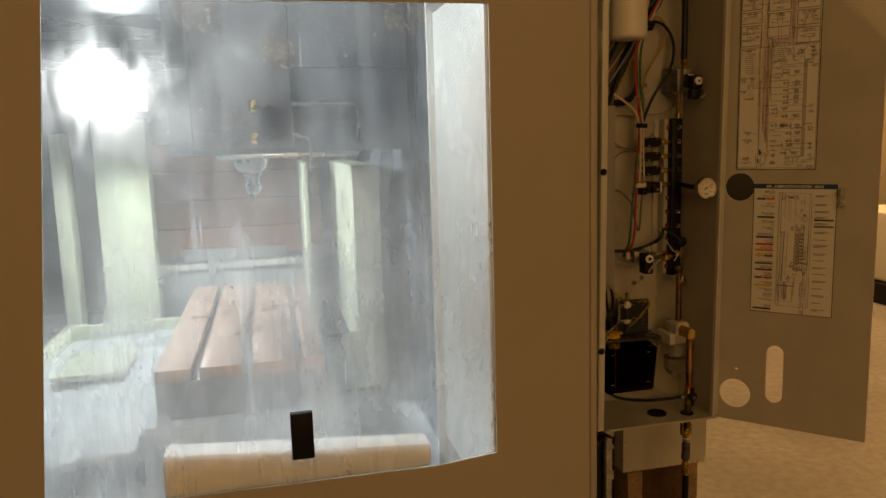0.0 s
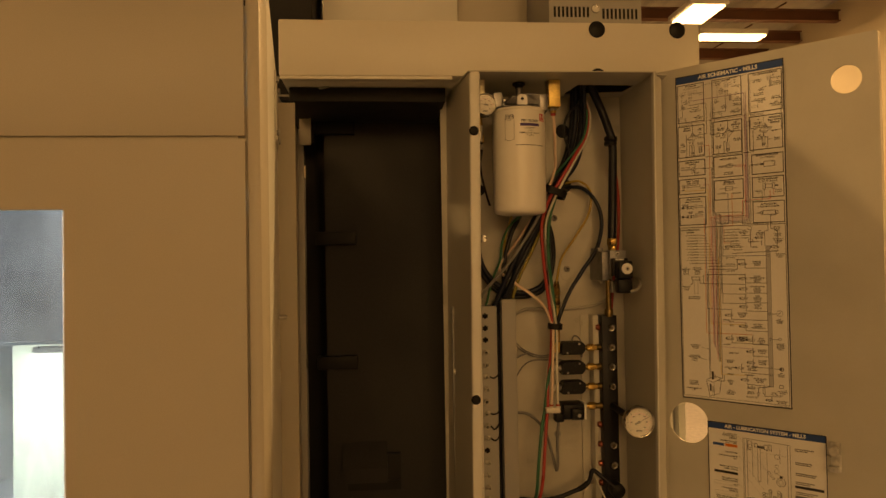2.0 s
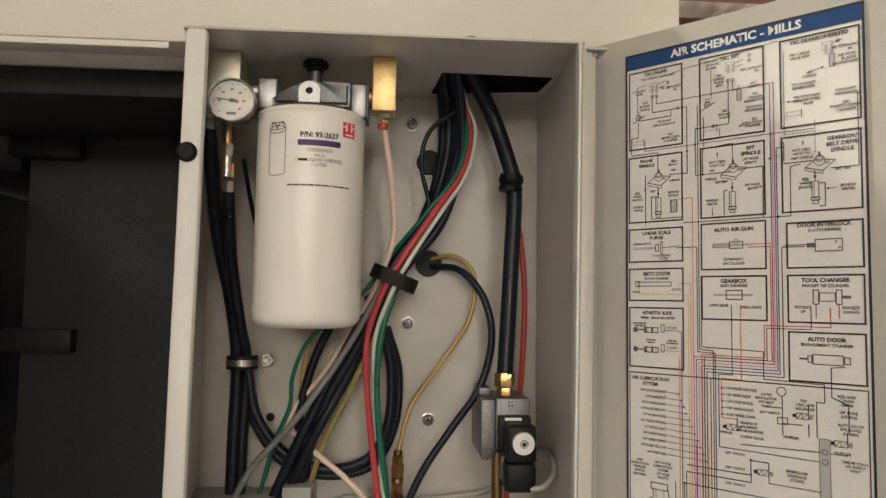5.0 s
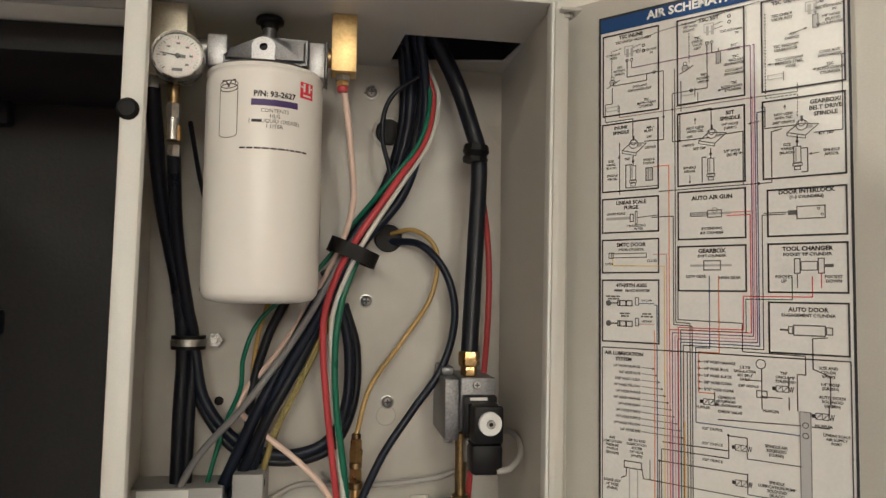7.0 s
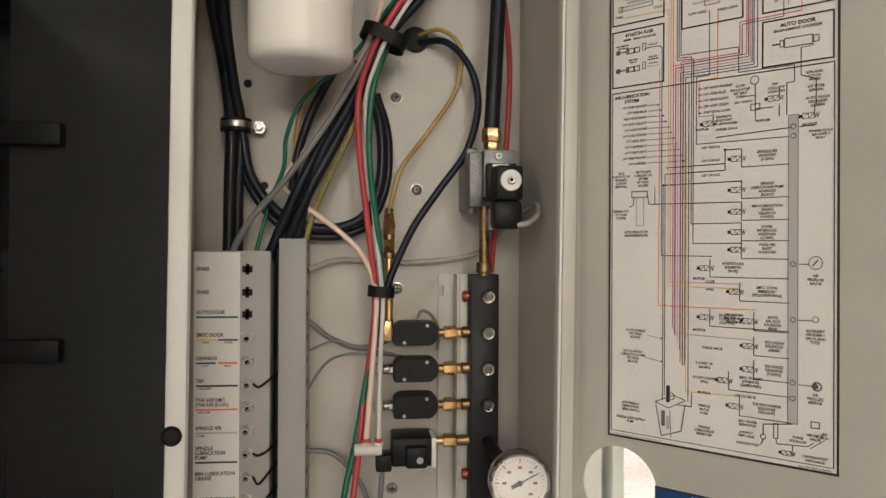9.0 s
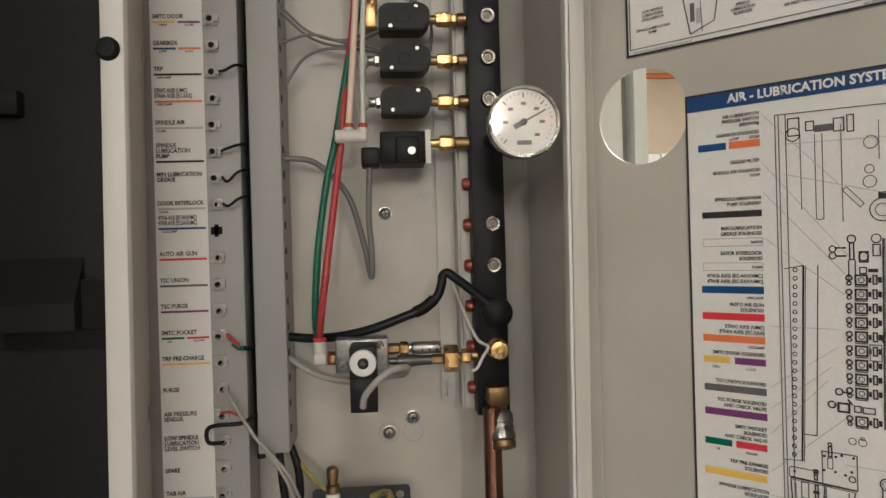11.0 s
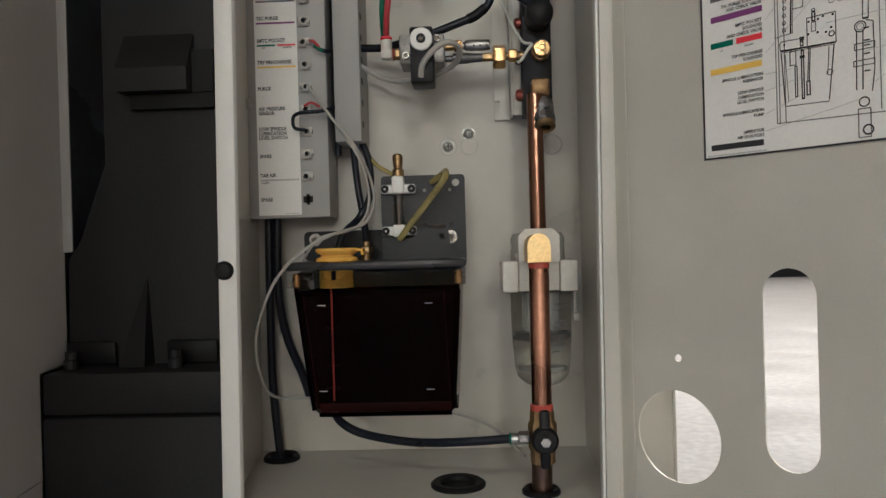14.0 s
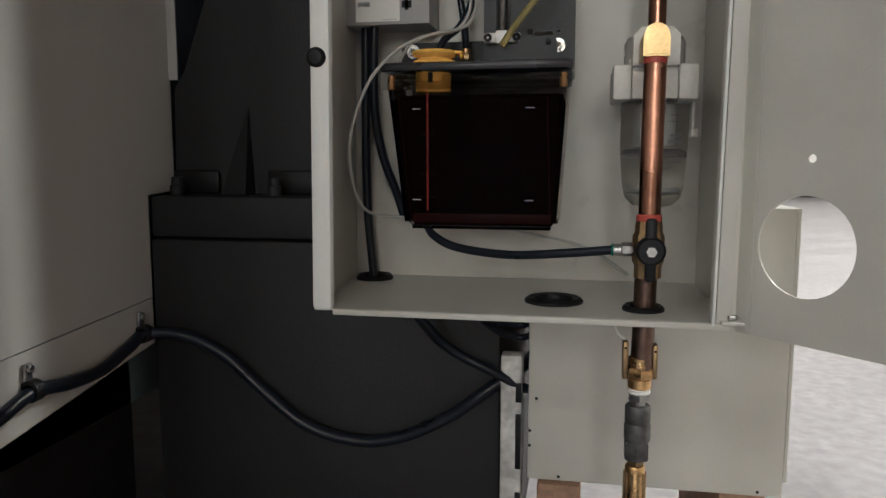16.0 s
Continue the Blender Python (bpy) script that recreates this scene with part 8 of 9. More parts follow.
# oil reservoir
def reservoir():
    t = thing("oil_reservoir", "clear plastic oil reservoir nearly full of dark oil", "reservoir")
    oil = material("dark_oil", (0.0022, 0.0012, 0.0013), 0.5, spec=0.0)
    red = material("red_float_rod", (0.10, 0.016, 0.008), 0.55, spec=0.05)
    deep = material("deep_red_oil", (0.012, 0.003, 0.0025), 0.45, stain=0.4, stain_size=30, spec=0.03)
    smoke = material("smoked_plastic", (0.70, 0.68, 0.67), 0.05, stain=0.1, stain_size=40, trans=1.0, ior=1.07)
    lidm = material("smoked_lid", (0.030, 0.030, 0.032), 0.3, stain=0.2, stain_size=30, spec=0.4)

    def taper(x0, x1, xb0, xb1, y0, y1, z0, z1, bev):
        b = bmesh.new()
        box(b, -0.5, 0.5, -0.5, 0.5, -0.5, 0.5)
        for v in b.verts:
            top = v.co.z > 0
            v.co = Vector(((x0 if top else xb0) if v.co.x < 0 else (x1 if top else xb1), y0 + (0.006 if not top else 0) if v.co.y < 0 else y1, z1 if top else z0))
        bmesh.ops.bevel(b, geom=b.edges[:], offset=bev, segments=3, affect="EDGES")
        return b
    part("oil", taper(-0.139, 0.0095, -0.1255, 0.0025, -0.108, -0.0295, 0.5435, 0.6565, 0.004), oil, t, "near-black oil")
    sh = part("tank_wall", taper(-0.1435, 0.0135, -0.1285, 0.0055, -0.1135, -0.0265, 0.5405, 0.6735, 0.006), smoke, t, "smoked clear plastic wall")
    sh.visible_shadow = False
    part("lid", boxes((-0.1475, 0.0165, -0.1175, -0.014, 0.6758, 0.6835), bevel=0.0028), lidm, t)
    part("rim", boxes((-0.1462, 0.0155, -0.1165, -0.1140, 0.6605, 0.6756), bevel=0.001), smoke, t)
    for x in (-0.138, 0.0085):
        part("corner_screw", rod((x, -0.1105, 0.6732), (0, 0, -1), 0.0035, 0.012, 0.0006, 12), BRASS, t)
    cap = part("cap", turned([(0, 0), (0.0196, 0), (0.0200, 0.0015), (0.0188, 0.0034), (0.0150, 0.0046), (0.0148, 0.0058), (0.0188, 0.0078), (0.0202, 0.0098), (0.0200, 0.0116), (0.0182, 0.0122), (0.0, 0.0124)], (-0.1045, -0.088, 0.6836), (0, 0, 1), 30), YELLOW, t, "yellow plastic filler cap")
    part("cap_tab", boxes((-0.0870, -0.0790, -0.095, -0.081, 0.6925, 0.6950), (-0.0812, -0.0790, -0.095, -0.081, 0.6885, 0.6924), bevel=0.0008), YELLOW, cap)
    part("filler_neck", turned([(0, 0), (0.0155, 0), (0.0155, 0.016), (0, 0.016)], (-0.104, -0.095, 0.6595), (0, 0, 1), 26), YELLOW, t)
    part("neck_notch", boxes((-0.1062, -0.1018, -0.1112, -0.1098, 0.6668, 0.6752), bevel=0.0006), BLACK, t)
    part("float_rod", boxes((-0.1077, -0.1059, -0.1098, -0.109, 0.557, 0.6595), bevel=0.0003), red, t)
    for z in (0.6225, 0.588, 0.568):
        part("rod_stop", boxes((-0.1128, -0.1008, -0.1090, -0.1086, z, z + 0.0014)), deep, t, smooth=False)
    part("float_cage", boxes((-0.118, -0.0955, -0.1092, -0.1085, 0.5515, 0.5545), bevel=0.0003), deep, t)
    part("sediment", boxes((-0.120, 0.0, -0.1087, -0.1082, 0.5465, 0.5545), bevel=0.0002), deep, t, "reddish film at the tank bottom")
    for x, xb in ((-0.1325, -0.1225), (-0.0045, -0.001)):
        part("inner_edge", tube([(x, -0.1101, 0.655), (xb, -0.1045, 0.549)], 0.0006, 6, straight=True), deep, t)
    for x in (-0.119, -0.022):
        for z in (0.644, 0.5665):
            part("level_mark", boxes((x, x + 0.0072, -0.1142, -0.1136, z, z + 0.0006)), INK_L, t, smooth=False)
    part("back_ear", sheet(rect_pts(-0.150, -0.06, 0.6836, 0.7135, 0.005), [], 0.002, facing(0, -0.022, 0)), BLACK_P, t)
    part("cradle", sheet(rect_pts(-0.138, 0.008, 0.63, 0.683, 0.004), [], 0.002, facing(0, -0.0225, 0)), material("grey_cradle", (0.20, 0.195, 0.19), 0.45, stain=0.15, stain_size=20), t)
    holes = [circle_pts(0.0075, 0.7575, 0.0036, 14), circle_pts(0.0015, 0.7505, 0.0018, 10), circle_pts(-0.0235, 0.7505, 0.0018, 10), rect_pts(-0.020, -0.003, 0.7125, 0.7165, 0.0015, 2), circle_pts(0.002, 0.7175, 0.0018, 10), circle_pts(-0.024, 0.717, 0.0028, 12)]
    part("back_plate", sheet(rect_pts(-0.0665, 0.0165, 0.679, 0.7655, 0.004), holes, 0.002, facing(0, -0.046, 0)), PLATE, t)
    part("foot_plate", sheet([(-0.0675, 0.6792), (0.0165, 0.6792), (0.0165, 0.684), (0.006, 0.688), (0.0015, 0.694), (0.0005, 0.707), (-0.002, 0.7105), (-0.010, 0.711), (-0.0125, 0.7085), (-0.021, 0.7085), (-0.0235, 0.711), (-0.030, 0.7105), (-0.034, 0.704), (-0.053, 0.7035), (-0.0565, 0.690), (-0.061, 0.6845), (-0.0675, 0.682)], [circle_pts(-0.0065, 0.7045, 0.003, 14)], 0.002, facing(0, -0.062, 0)), PLATE, t)
    for x, z in ((-0.1383, 0.705), (0.0015, 0.7042)):
        yy = -0.024 if x < -0.05 else -0.048
        part("washer", rod((x, yy, z), (0, -1, 0), 0.0066, 0.0009, 0.0003, 20), CHROME, t)
        socket_screw("mount_screw", (x, yy - 0.0009, z), 0.0042, 0.0034, t, CHROME)
    # sight glass
    for z, s in ((0.752, 1), (0.711, -1)):
        c = part("glass_clamp", boxes((-0.0655, -0.0315, -0.058, -0.0485, z - 0.0045, z + 0.0045), (-0.0545, -0.0425, -0.062, -0.0485, z - 0.005 if s > 0 else z - 0.006, z + 0.0125 if s > 0 else z + 0.006), bevel=0.0022), WHITE_PL, t, "white plastic clamp")
        for x in (-0.0615, -0.0355):
            part("clamp_screw", ring((x, -0.058, z), (0, -1, 0), 0.0012, 0.0038, 0.002, 16), BLACK, c)
    part("sight_tube", rod((-0.0485, -0.0545, 0.7475), (0, 0, -1), 0.0058, 0.033, 0.0006, 18), GLASS, t, "clear sight tube")
    part("sight_core", rod((-0.0485, -0.0545, 0.7475), (0, 0, -1), 0.0016, 0.033, 0.0003, 10), ZINC, t)
    part("stud", turned([(0, 0), (0.0058, 0), (0.0058, 0.006), (0.0042, 0.0075), (0.0052, 0.017), (0.0048, 0.0205), (0.003, 0.022), (0, 0.022)], (-0.0485, -0.0545, 0.7645), (0, 0, 1), 14), BRASS_DULL, t)
    part("pump_fitting", knurl([rod((-0.081, -0.06, 0.680), (0, 0, 1), 0.0052, 0.010, 0.0006, 12), hex_nut((-0.081, -0.06, 0.690), (0, 0, 1), 0.0068, 0.0065), rod((-0.081, -0.06, 0.6965), (0, 0, 1), 0.0042, 0.005, 0.0006, 12)]), BRASS_DULL, t)


reservoir()
hose("yellow_tube", [(-0.016, -0.05, 0.758), (-0.006, -0.06, 0.764), (-0.001, -0.075, 0.766), (-0.003, -0.085, 0.757), (-0.02, -0.082, 0.735), (-0.036, -0.078, 0.716), (-0.047, -0.068, 0.703)], 0.0031, TUBE_YEL, "yellowed clear tube bent over the plate")
hose("yellow_tube", [(-0.082, -0.03, 0.79), (-0.07, -0.04, 0.777), (-0.058, -0.05, 0.769), (-0.05, -0.054, 0.764)], 0.0022, TUBE_YEL, "thin yellow tube beside the plate")
hose("black_cable", [(-0.093, -0.03, 0.815), (-0.08, -0.035, 0.785), (-0.079, -0.035, 0.75), (-0.091, -0.035, 0.726), (-0.105, -0.05, 0.709), (-0.115, -0.06, 0.676)], 0.0034, TUBE_BLK, "black cable out of the duct end", "cable")
hose("black_cable", [(-0.097, -0.03, 0.815), (-0.093, -0.03, 0.765), (-0.087, -0.032, 0.725), (-0.082, -0.045, 0.69)], 0.0034, TUBE_BLK, "black cable out of the duct end", "cable")
hose("grey_lead", [(-0.134, -0.06, 0.855), (-0.107, -0.075, 0.818), (-0.084, -0.07, 0.787), (-0.072, -0.06, 0.747), (-0.079, -0.072, 0.72), (-0.108, -0.098, 0.708), (-0.132, -0.12, 0.692), (-0.157, -0.12, 0.665), (-0.176, -0.11, 0.622), (-0.181, -0.09, 0.582), (-0.177, -0.06, 0.553), (-0.15, -0.035, 0.545), (-0.08, -0.012, 0.538), (-0.022, -0.03, 0.531), (0.032, -0.06, 0.521), (0.064, -0.12, 0.507)], 0.0015, TUBE_LGRY, "thin grey lead trailing round the reservoir", "cable")
hose("grey_lead", [(-0.104, -0.07, 0.812), (-0.083, -0.074, 0.78), (-0.076, -0.066, 0.742), (-0.086, -0.078, 0.716), (-0.118, -0.1, 0.705), (-0.135, -0.1, 0.685)], 0.0014, TUBE_LGRY, "thin grey lead to the reservoir", "cable")
hose("drop_hose", [(-0.183, -0.035, 0.74), (-0.184, -0.035, 0.647), (-0.185, -0.03, 0.558), (-0.178, -0.03, 0.47)], 0.0043, TUBE_BLK, "black hose down to the floor grommet")
hose("drop_hose", [(-0.173, -0.04, 0.74), (-0.174, -0.04, 0.657), (-0.168, -0.035, 0.608), (-0.156, -0.025, 0.569), (-0.15, -0.02, 0.545)], 0.0043, TUBE_BLK, "black hose passing behind the reservoir")
hose("drain_hose", [(-0.117, -0.07, 0.543), (-0.105, -0.09, 0.533), (-0.082, -0.1, 0.524), (-0.035, -0.12, 0.521), (0.013, -0.14, 0.526), (0.052, -0.151, 0.531)], 0.0038, TUBE_BLK, "black hose from reservoir to ball valve")
hose("floor_cable", [(-0.178, -0.03, 0.478), (-0.143, -0.02, 0.45), (-0.116, 0.03, 0.4), (-0.061, 0.04, 0.369), (-0.028, 0.06, 0.348), (-0.02, 0.15, 0.34)], 0.0055, TUBE_BLK, "black cable below the cabinet", "cable")
hose("hanging_cable", [(-0.477, -0.56, 0.33), (-0.477, -0.4, 0.345), (-0.477, -0.28, 0.36), (-0.478, -0.2, 0.372), (-0.478, -0.15, 0.384), (-0.479, -0.1, 0.377), (-0.479, -0.05, 0.376), (-0.479, 0.0, 0.388), (-0.478, 0.032, 0.396), (-0.438, 0.045, 0.394), (-0.389, 0.05, 0.372), (-0.341, 0.05, 0.332), (-0.287, 0.05, 0.292), (-0.226, 0.05, 0.277), (-0.173, 0.05, 0.285), (-0.115, 0.05, 0.314), (-0.072, 0.05, 0.347), (-0.03, 0.08, 0.374), (-0.02, 0.2, 0.38)], 0.0068, TUBE_BLK, "black cable sagging across the dark casting", "cable", seg=12)
for y, z in ((-0.15, 0.385), (0.032, 0.397)):
    k = thing("cable_clip", "rubber-lined clip holding the black cable", "clip")
    part("loop", ring((-0.479, y - 0.006, z), (0, 1, 0), 0.0072, 0.0105, 0.012, 20), BLACK, k)
    part("tab", boxes((-0.485, -0.4815, y - 0.005, y + 0.005, z + 0.009, z + 0.026), bevel=0.001), STEEL, k)
    part("bolt", rod((-0.4815, y, z + 0.021), (1, 0, 0), 0.0042, 0.004, 0.001, 12), STEEL, k)
gp = thing("galvanised_post", "stained galvanised post between casting and tank", "post")
part("post", boxes((-0.0575, -0.0335, 0.04, 0.062, 0.0, 0.39), bevel=0.003), GALV, gp)
for z0, z1 in ((0.338, 0.36), (0.262, 0.325), (0.16, 0.235)):
    part("slot", boxes((-0.0405, -0.0345, 0.0385, 0.0402, z0, z1), bevel=0.0006), BLACK, gp)
for z, dz in ((0.4335, 0.003), (0.4265, -0.001), (0.4135, -0.004)):
    hose("cross_cable", [(-0.085, 0.07, z + 0.01), (-0.058, 0.045, z), (-0.045, 0.038, z + dz * 0.3), (-0.03, 0.04, z - 0.001 + dz * 0.2), (-0.018, 0.09, z - 0.003), (-0.01, 0.2, z - 0.02)], 0.0037, TUBE_BLK, "black cable passing behind the tank", "cable")

# ---- behind the beam ----
def on_top():
    v = thing("control_unit", "grey vented control unit above the beam", "control unit")
    part("case", boxes((0.02, 0.212, 0.075, 0.30, 1.70, 2.15), bevel=0.003), GREY_P, v)
    for i in range(9):
        part("vent_slot", boxes((0.030 + 0.0085 * i, 0.0345 + 0.0085 * i, 0.0742, 0.0748, 1.815, 1.836)), BLACK, v, smooth=False)
        part("vent_slot", boxes((0.130 + 0.0085 * i, 0.1345 + 0.0085 * i, 0.0742, 0.0748, 1.812, 1.833)), BLACK, v, smooth=False)
    part("lock", rod((0.116, 0.075, 1.832), (0, -1, 0), 0.009, 0.004, 0.001, 20), STEEL, v)
    part("door_panel", boxes((0.024, 0.208, 0.071, 0.0746, 1.85, 2.14), bevel=0.001), GREY_P, v)
    w = thing("head_cover", "pale sheet metal cover box behind the beam", "cover")
    part("case", boxes((-0.44, -0.145, 0.24, 0.5, 1.70, 2.3), bevel=0.003), WHITE_P, w)
    part("side_case", boxes((-0.144, 0.015, 0.255, 0.5, 1.70, 2.25), bevel=0.003), BEIGE, w)
    tagged(part("mast", boxes((-0.62, -0.455, 0.15, 0.5, 1.575, 2.6), bevel=0.004), CAST), "dark painted mast of the machine column", "mast")
    tagged(part("red_pipe", tube([(0.26, 0.25, 0.0), (0.26, 0.25, 2.4)], 0.012, 12, straight=True), material("red_pipe_paint", (0.3, 0.03, 0.02), 0.5)), "red painted upright pipe", "pipe")
    hose("top_cable", [(-0.53, -0.05, 1.632), (-0.50, -0.05, 1.6265), (-0.47, -0.05, 1.6265), (-0.44, -0.06, 1.633), (-0.41, -0.07, 1.6375)], 0.0022, TUBE_LGRY, "pale strap sagging under the beam", "strap")
    hose("top_cable", [(-0.52, -0.02, 1.628), (-0.47, -0.02, 1.622), (-0.42, -0.02, 1.627), (-0.38, -0.01, 1.634)], 0.006, TUBE_BLK, "black cable under the beam", "cable")
    tagged(part("beam_bracket", boxes((-0.478, -0.456, 0.085, 0.089, 1.560, 1.612), (-0.458, -0.456, 0.075, 0.085, 1.560, 1.612), bevel=0.0006), BEIGE), "small folded steel bracket under the beam", "bracket")


on_top()


# ---- inside the machine ----
def smeared_glass():
    """Clear pane under streaks of dried coolant and fine scratches."""
    m = material("smeared_polycarbonate", (0.93, 0.96, 0.97), 0.025, trans=1.0, ior=1.1)
    n, l = m.node_tree.nodes, m.node_tree.links
    co = n.new("ShaderNodeTexCoord")

    def streak(scale, size, lo, hi, top):
        mp = n.new("ShaderNodeMapping")
        mp.inputs["Scale"].default_value = scale
        l.new(co.outputs["Object"], mp.inputs["Vector"])
        t = n.new("ShaderNodeTexNoise")
        t.inputs["Scale"].default_value, t.inputs["Detail"].default_value, t.inputs["Roughness"].default_value = size, 6, 0.65
        l.new(mp.outputs[0], t.inputs["Vector"])
        r = n.new("ShaderNodeMapRange")
        r.inputs[1].default_value, r.inputs[2].default_value, r.inputs[3].default_value, r.inputs[4].default_value = lo, hi, 0.0, top
        l.new(t.outputs[0], r.inputs[0])
        return r.outputs[0]

    def add(a, b):
        s = n.new("ShaderNodeMath")
        s.operation = "ADD"
        l.new(a, s.inputs[0])
        l.new(b, s.inputs[1])
        return s.outputs[0]
    haze = n.new("ShaderNodeBsdfGlass")
    haze.inputs["IOR"].default_value = 1.3
    l.new(streak((8, 1, 2.5), 5.0, 0.15, 0.85, 0.62), haze.inputs["Roughness"])
    worn = n.new("ShaderNodeMixShader")
    worn.inputs[0].default_value = 0.075
    l.new(n["Principled BSDF"].outputs[0], worn.inputs[1])
    l.new(haze.outputs[0], worn.inputs[2])
    # coolant film and runs, thickened lower down to lighten the lower pane
    runs = add(streak((7, 1, 0.8), 2.6, 0.42, 0.78, 0.17), add(streak((1, 1, 1), 3.5, 0.22, 0.78, 0.37), streak((26, 1, 0.9), 2.2, 0.58, 0.78, 0.15)))
    sep_z = n.new("ShaderNodeSeparateXYZ")
    l.new(co.outputs["Object"], sep_z.inputs[0])
    lower_haze = n.new("ShaderNodeMapRange")
    lower_haze.inputs[1].default_value, lower_haze.inputs[2].default_value, lower_haze.inputs[3].default_value, lower_haze.inputs[4].default_value = 1.30, 1.02, 0.30, 1.0
    l.new(sep_z.outputs[2], lower_haze.inputs[0])
    weighted_film = n.new("ShaderNodeMath")
    weighted_film.operation = "MULTIPLY"
    l.new(runs, weighted_film.inputs[0])
    l.new(lower_haze.outputs[0], weighted_film.inputs[1])
    film = add(weighted_film.outputs[0], streak((60, 1, 5), 1.6, 0.64, 0.74, 0.20))
    tr, df, mix, out = n.new("ShaderNodeBsdfTranslucent"), n.new("ShaderNodeBsdfDiffuse"), n.new("ShaderNodeMixShader"), n["Material Output"]
    tr.inputs[0].default_value = (0.86, 0.89, 0.93, 1)
    df.inputs[0].default_value = (0.6, 0.6, 0.58, 1)
    both = n.new("ShaderNodeMixShader")
    both.inputs[0].default_value = 0.25
    l.new(tr.outputs[0], both.inputs[1])
    l.new(df.outputs[0], both.inputs[2])
    l.new(film, mix.inputs[0])
    l.new(worn.outputs[0], mix.inputs[1])
    l.new(both.outputs[0], mix.inputs[2])
    l.new(mix.outputs[0], out.inputs["Surface"])
    return m


def work_area():
    wall = material("inner_sheet", (0.15, 0.18, 0.215), 0.3, grain=0.08, grain_size=60, stain=0.3, stain_size=3)
    pale = material("pale_cover", (0.56, 0.60, 0.46), 0.35, grain=0.06, grain_size=60, stain=0.25, stain_size=5)
    grey = material("pan_sheet", (0.42, 0.45, 0.47), 0.32, grain=0.08, grain_size=60, stain=0.3, stain_size=4)
    rust = material("way_cover", (0.40, 0.20, 0.13), 0.45, grain=0.1, grain_size=80, stain=0.3, stain_size=6)
    # orange reflection of the shop light is mixed into the table's steel colour
    tablem = material("ground_steel", (0.52, 0.38, 0.31), 0.35, metal=0.6, grain=0.1, grain_size=90, stain=0.3, stain_size=8)
    dark_steel = material("table_side", (0.30, 0.31, 0.34), 0.4, metal=0.5, grain=0.1, grain_size=90, stain=0.3, stain_size=8)
    steel = material("spindle_steel", (0.5, 0.5, 0.5), 0.3, metal=1.0, stain=0.2, stain_size=12)
    m = machine
    part("chamber_back", boxes((-2.1, -0.52, 2.0, 2.02, 0.3, 1.56)), wall, m)
    part("chamber_right", boxes((-0.535, -0.522, -0.32, 2.0, 0.3, 1.56)), wall, m)
    part("chamber_left", boxes((-2.1, -2.08, -0.68, 2.0, 0.3, 1.56)), wall, m)
    part("chamber_floor", boxes((-2.08, -0.535, -0.68, 2.0, 0.3, 0.42)), grey, m)
    part("chamber_roof", boxes((-2.08, -0.53, -0.69, 2.0, 1.55, 1.562)), wall, m)
    part("window_return", boxes((-0.606, -0.5985, -0.692, -0.36, 0.6, 1.42), bevel=0.001), WHITE_P, m)
    part("return_wall", boxes((-0.618, -0.523, -0.36, -0.35, 0.3, 1.55)), WHITE_P, m)
    sill = part("window_sill", boxes((-1.092, -0.702, -0.688, -0.64, 0.688, 0.757), bevel=0.008), WHITE_P, m)
    for v in sill.data.vertices:
        if v.co.z > 0.72:
            v.co.z -= 0.03 * (v.co.x + 1.092) / 0.39
    g = part("window_pane", boxes((-1.25, -0.585, -0.6955, -0.6905, 0.62, 1.395)), smeared_glass(), m, "smeared and scratched clear window pane")
    g.visible_shadow = False
    part("door_latch", boxes((-0.912, -0.880, -0.712, -0.7005, 0.736, 0.806), bevel=0.002), BLACK_P, m)
    # upper sheet that the spindle head comes through
    part("upper_sheet", boxes((-1.16, -0.5355, 0.28, 0.30, 1.165, 1.384), bevel=0.001), wall, m)
    part("upper_sheet", boxes((-1.16, -0.5355, 0.28, 0.30, 1.387, 1.549), bevel=0.001), wall, m)
    for x, z in ((-0.621, 1.472), (-0.70, 1.416), (-0.745, 1.49), (-1.08, 1.49)):
        part("sheet_bolt", rod((x, 0.28, z), (0, -1, 0), 0.005, 0.004, 0.001, 10), STEEL, m)
    # table with slots
    tb = thing("mill_table", "slotted steel machine table", "table")
    y0, y1, z1 = -0.07, 0.93, 0.70
    xs = [-1.195, -1.115, -1.098, -1.003, -0.986, -0.885, -0.868, -0.82]
    for i in range(0, 8, 2):
        part("table_strip", boxes((xs[i], xs[i + 1], y0, y1, z1 - 0.03, z1), bevel=0.003), tablem, tb)
    part("table_core", boxes((-1.195, -0.82, y0 + 0.002, y1, 0.585, z1 - 0.028), bevel=0.003), dark_steel, tb)
    part("saddle", boxes((-1.225, -0.79, y0 - 0.03, y1 + 0.05, 0.42, 0.583), bevel=0.004), grey, tb)
    for i, (x0, x1) in enumerate(((-1.60, -1.45), (-1.447, -1.34), (-1.337, -1.228))):
        part("chip_pan", boxes((x0, x1, -0.18, 0.90, 0.53 + 0.008 * i, 0.55 + 0.008 * i), bevel=0.004), grey, tb)
    part("pan_lip", boxes((-1.62, -1.228, 0.90, 0.93, 0.53, 0.60), (-1.62, -1.6, -0.18, 0.90, 0.53, 0.60), bevel=0.003), pale, tb)
    part("pan_tray", boxes((-1.53, -1.34, 0.36, 0.62, 0.566, 0.585), bevel=0.008), pale, tb)
    sp = thing("spindle_head", "milling spindle head with coolant nozzles", "spindle")
    part("head", boxes((-1.10, -0.85, 0.20, 0.60, 1.178, 1.54), bevel=0.01), ALU_DK, sp)
    part("nose", turned([(0, 0), (0.05, 0), (0.05, -0.012), (0.046, -0.018), (0.044, -0.045), (0.034, -0.06), (0, -0.06)], (-0.966, 0.36, 1.177), seg=32), steel, sp)
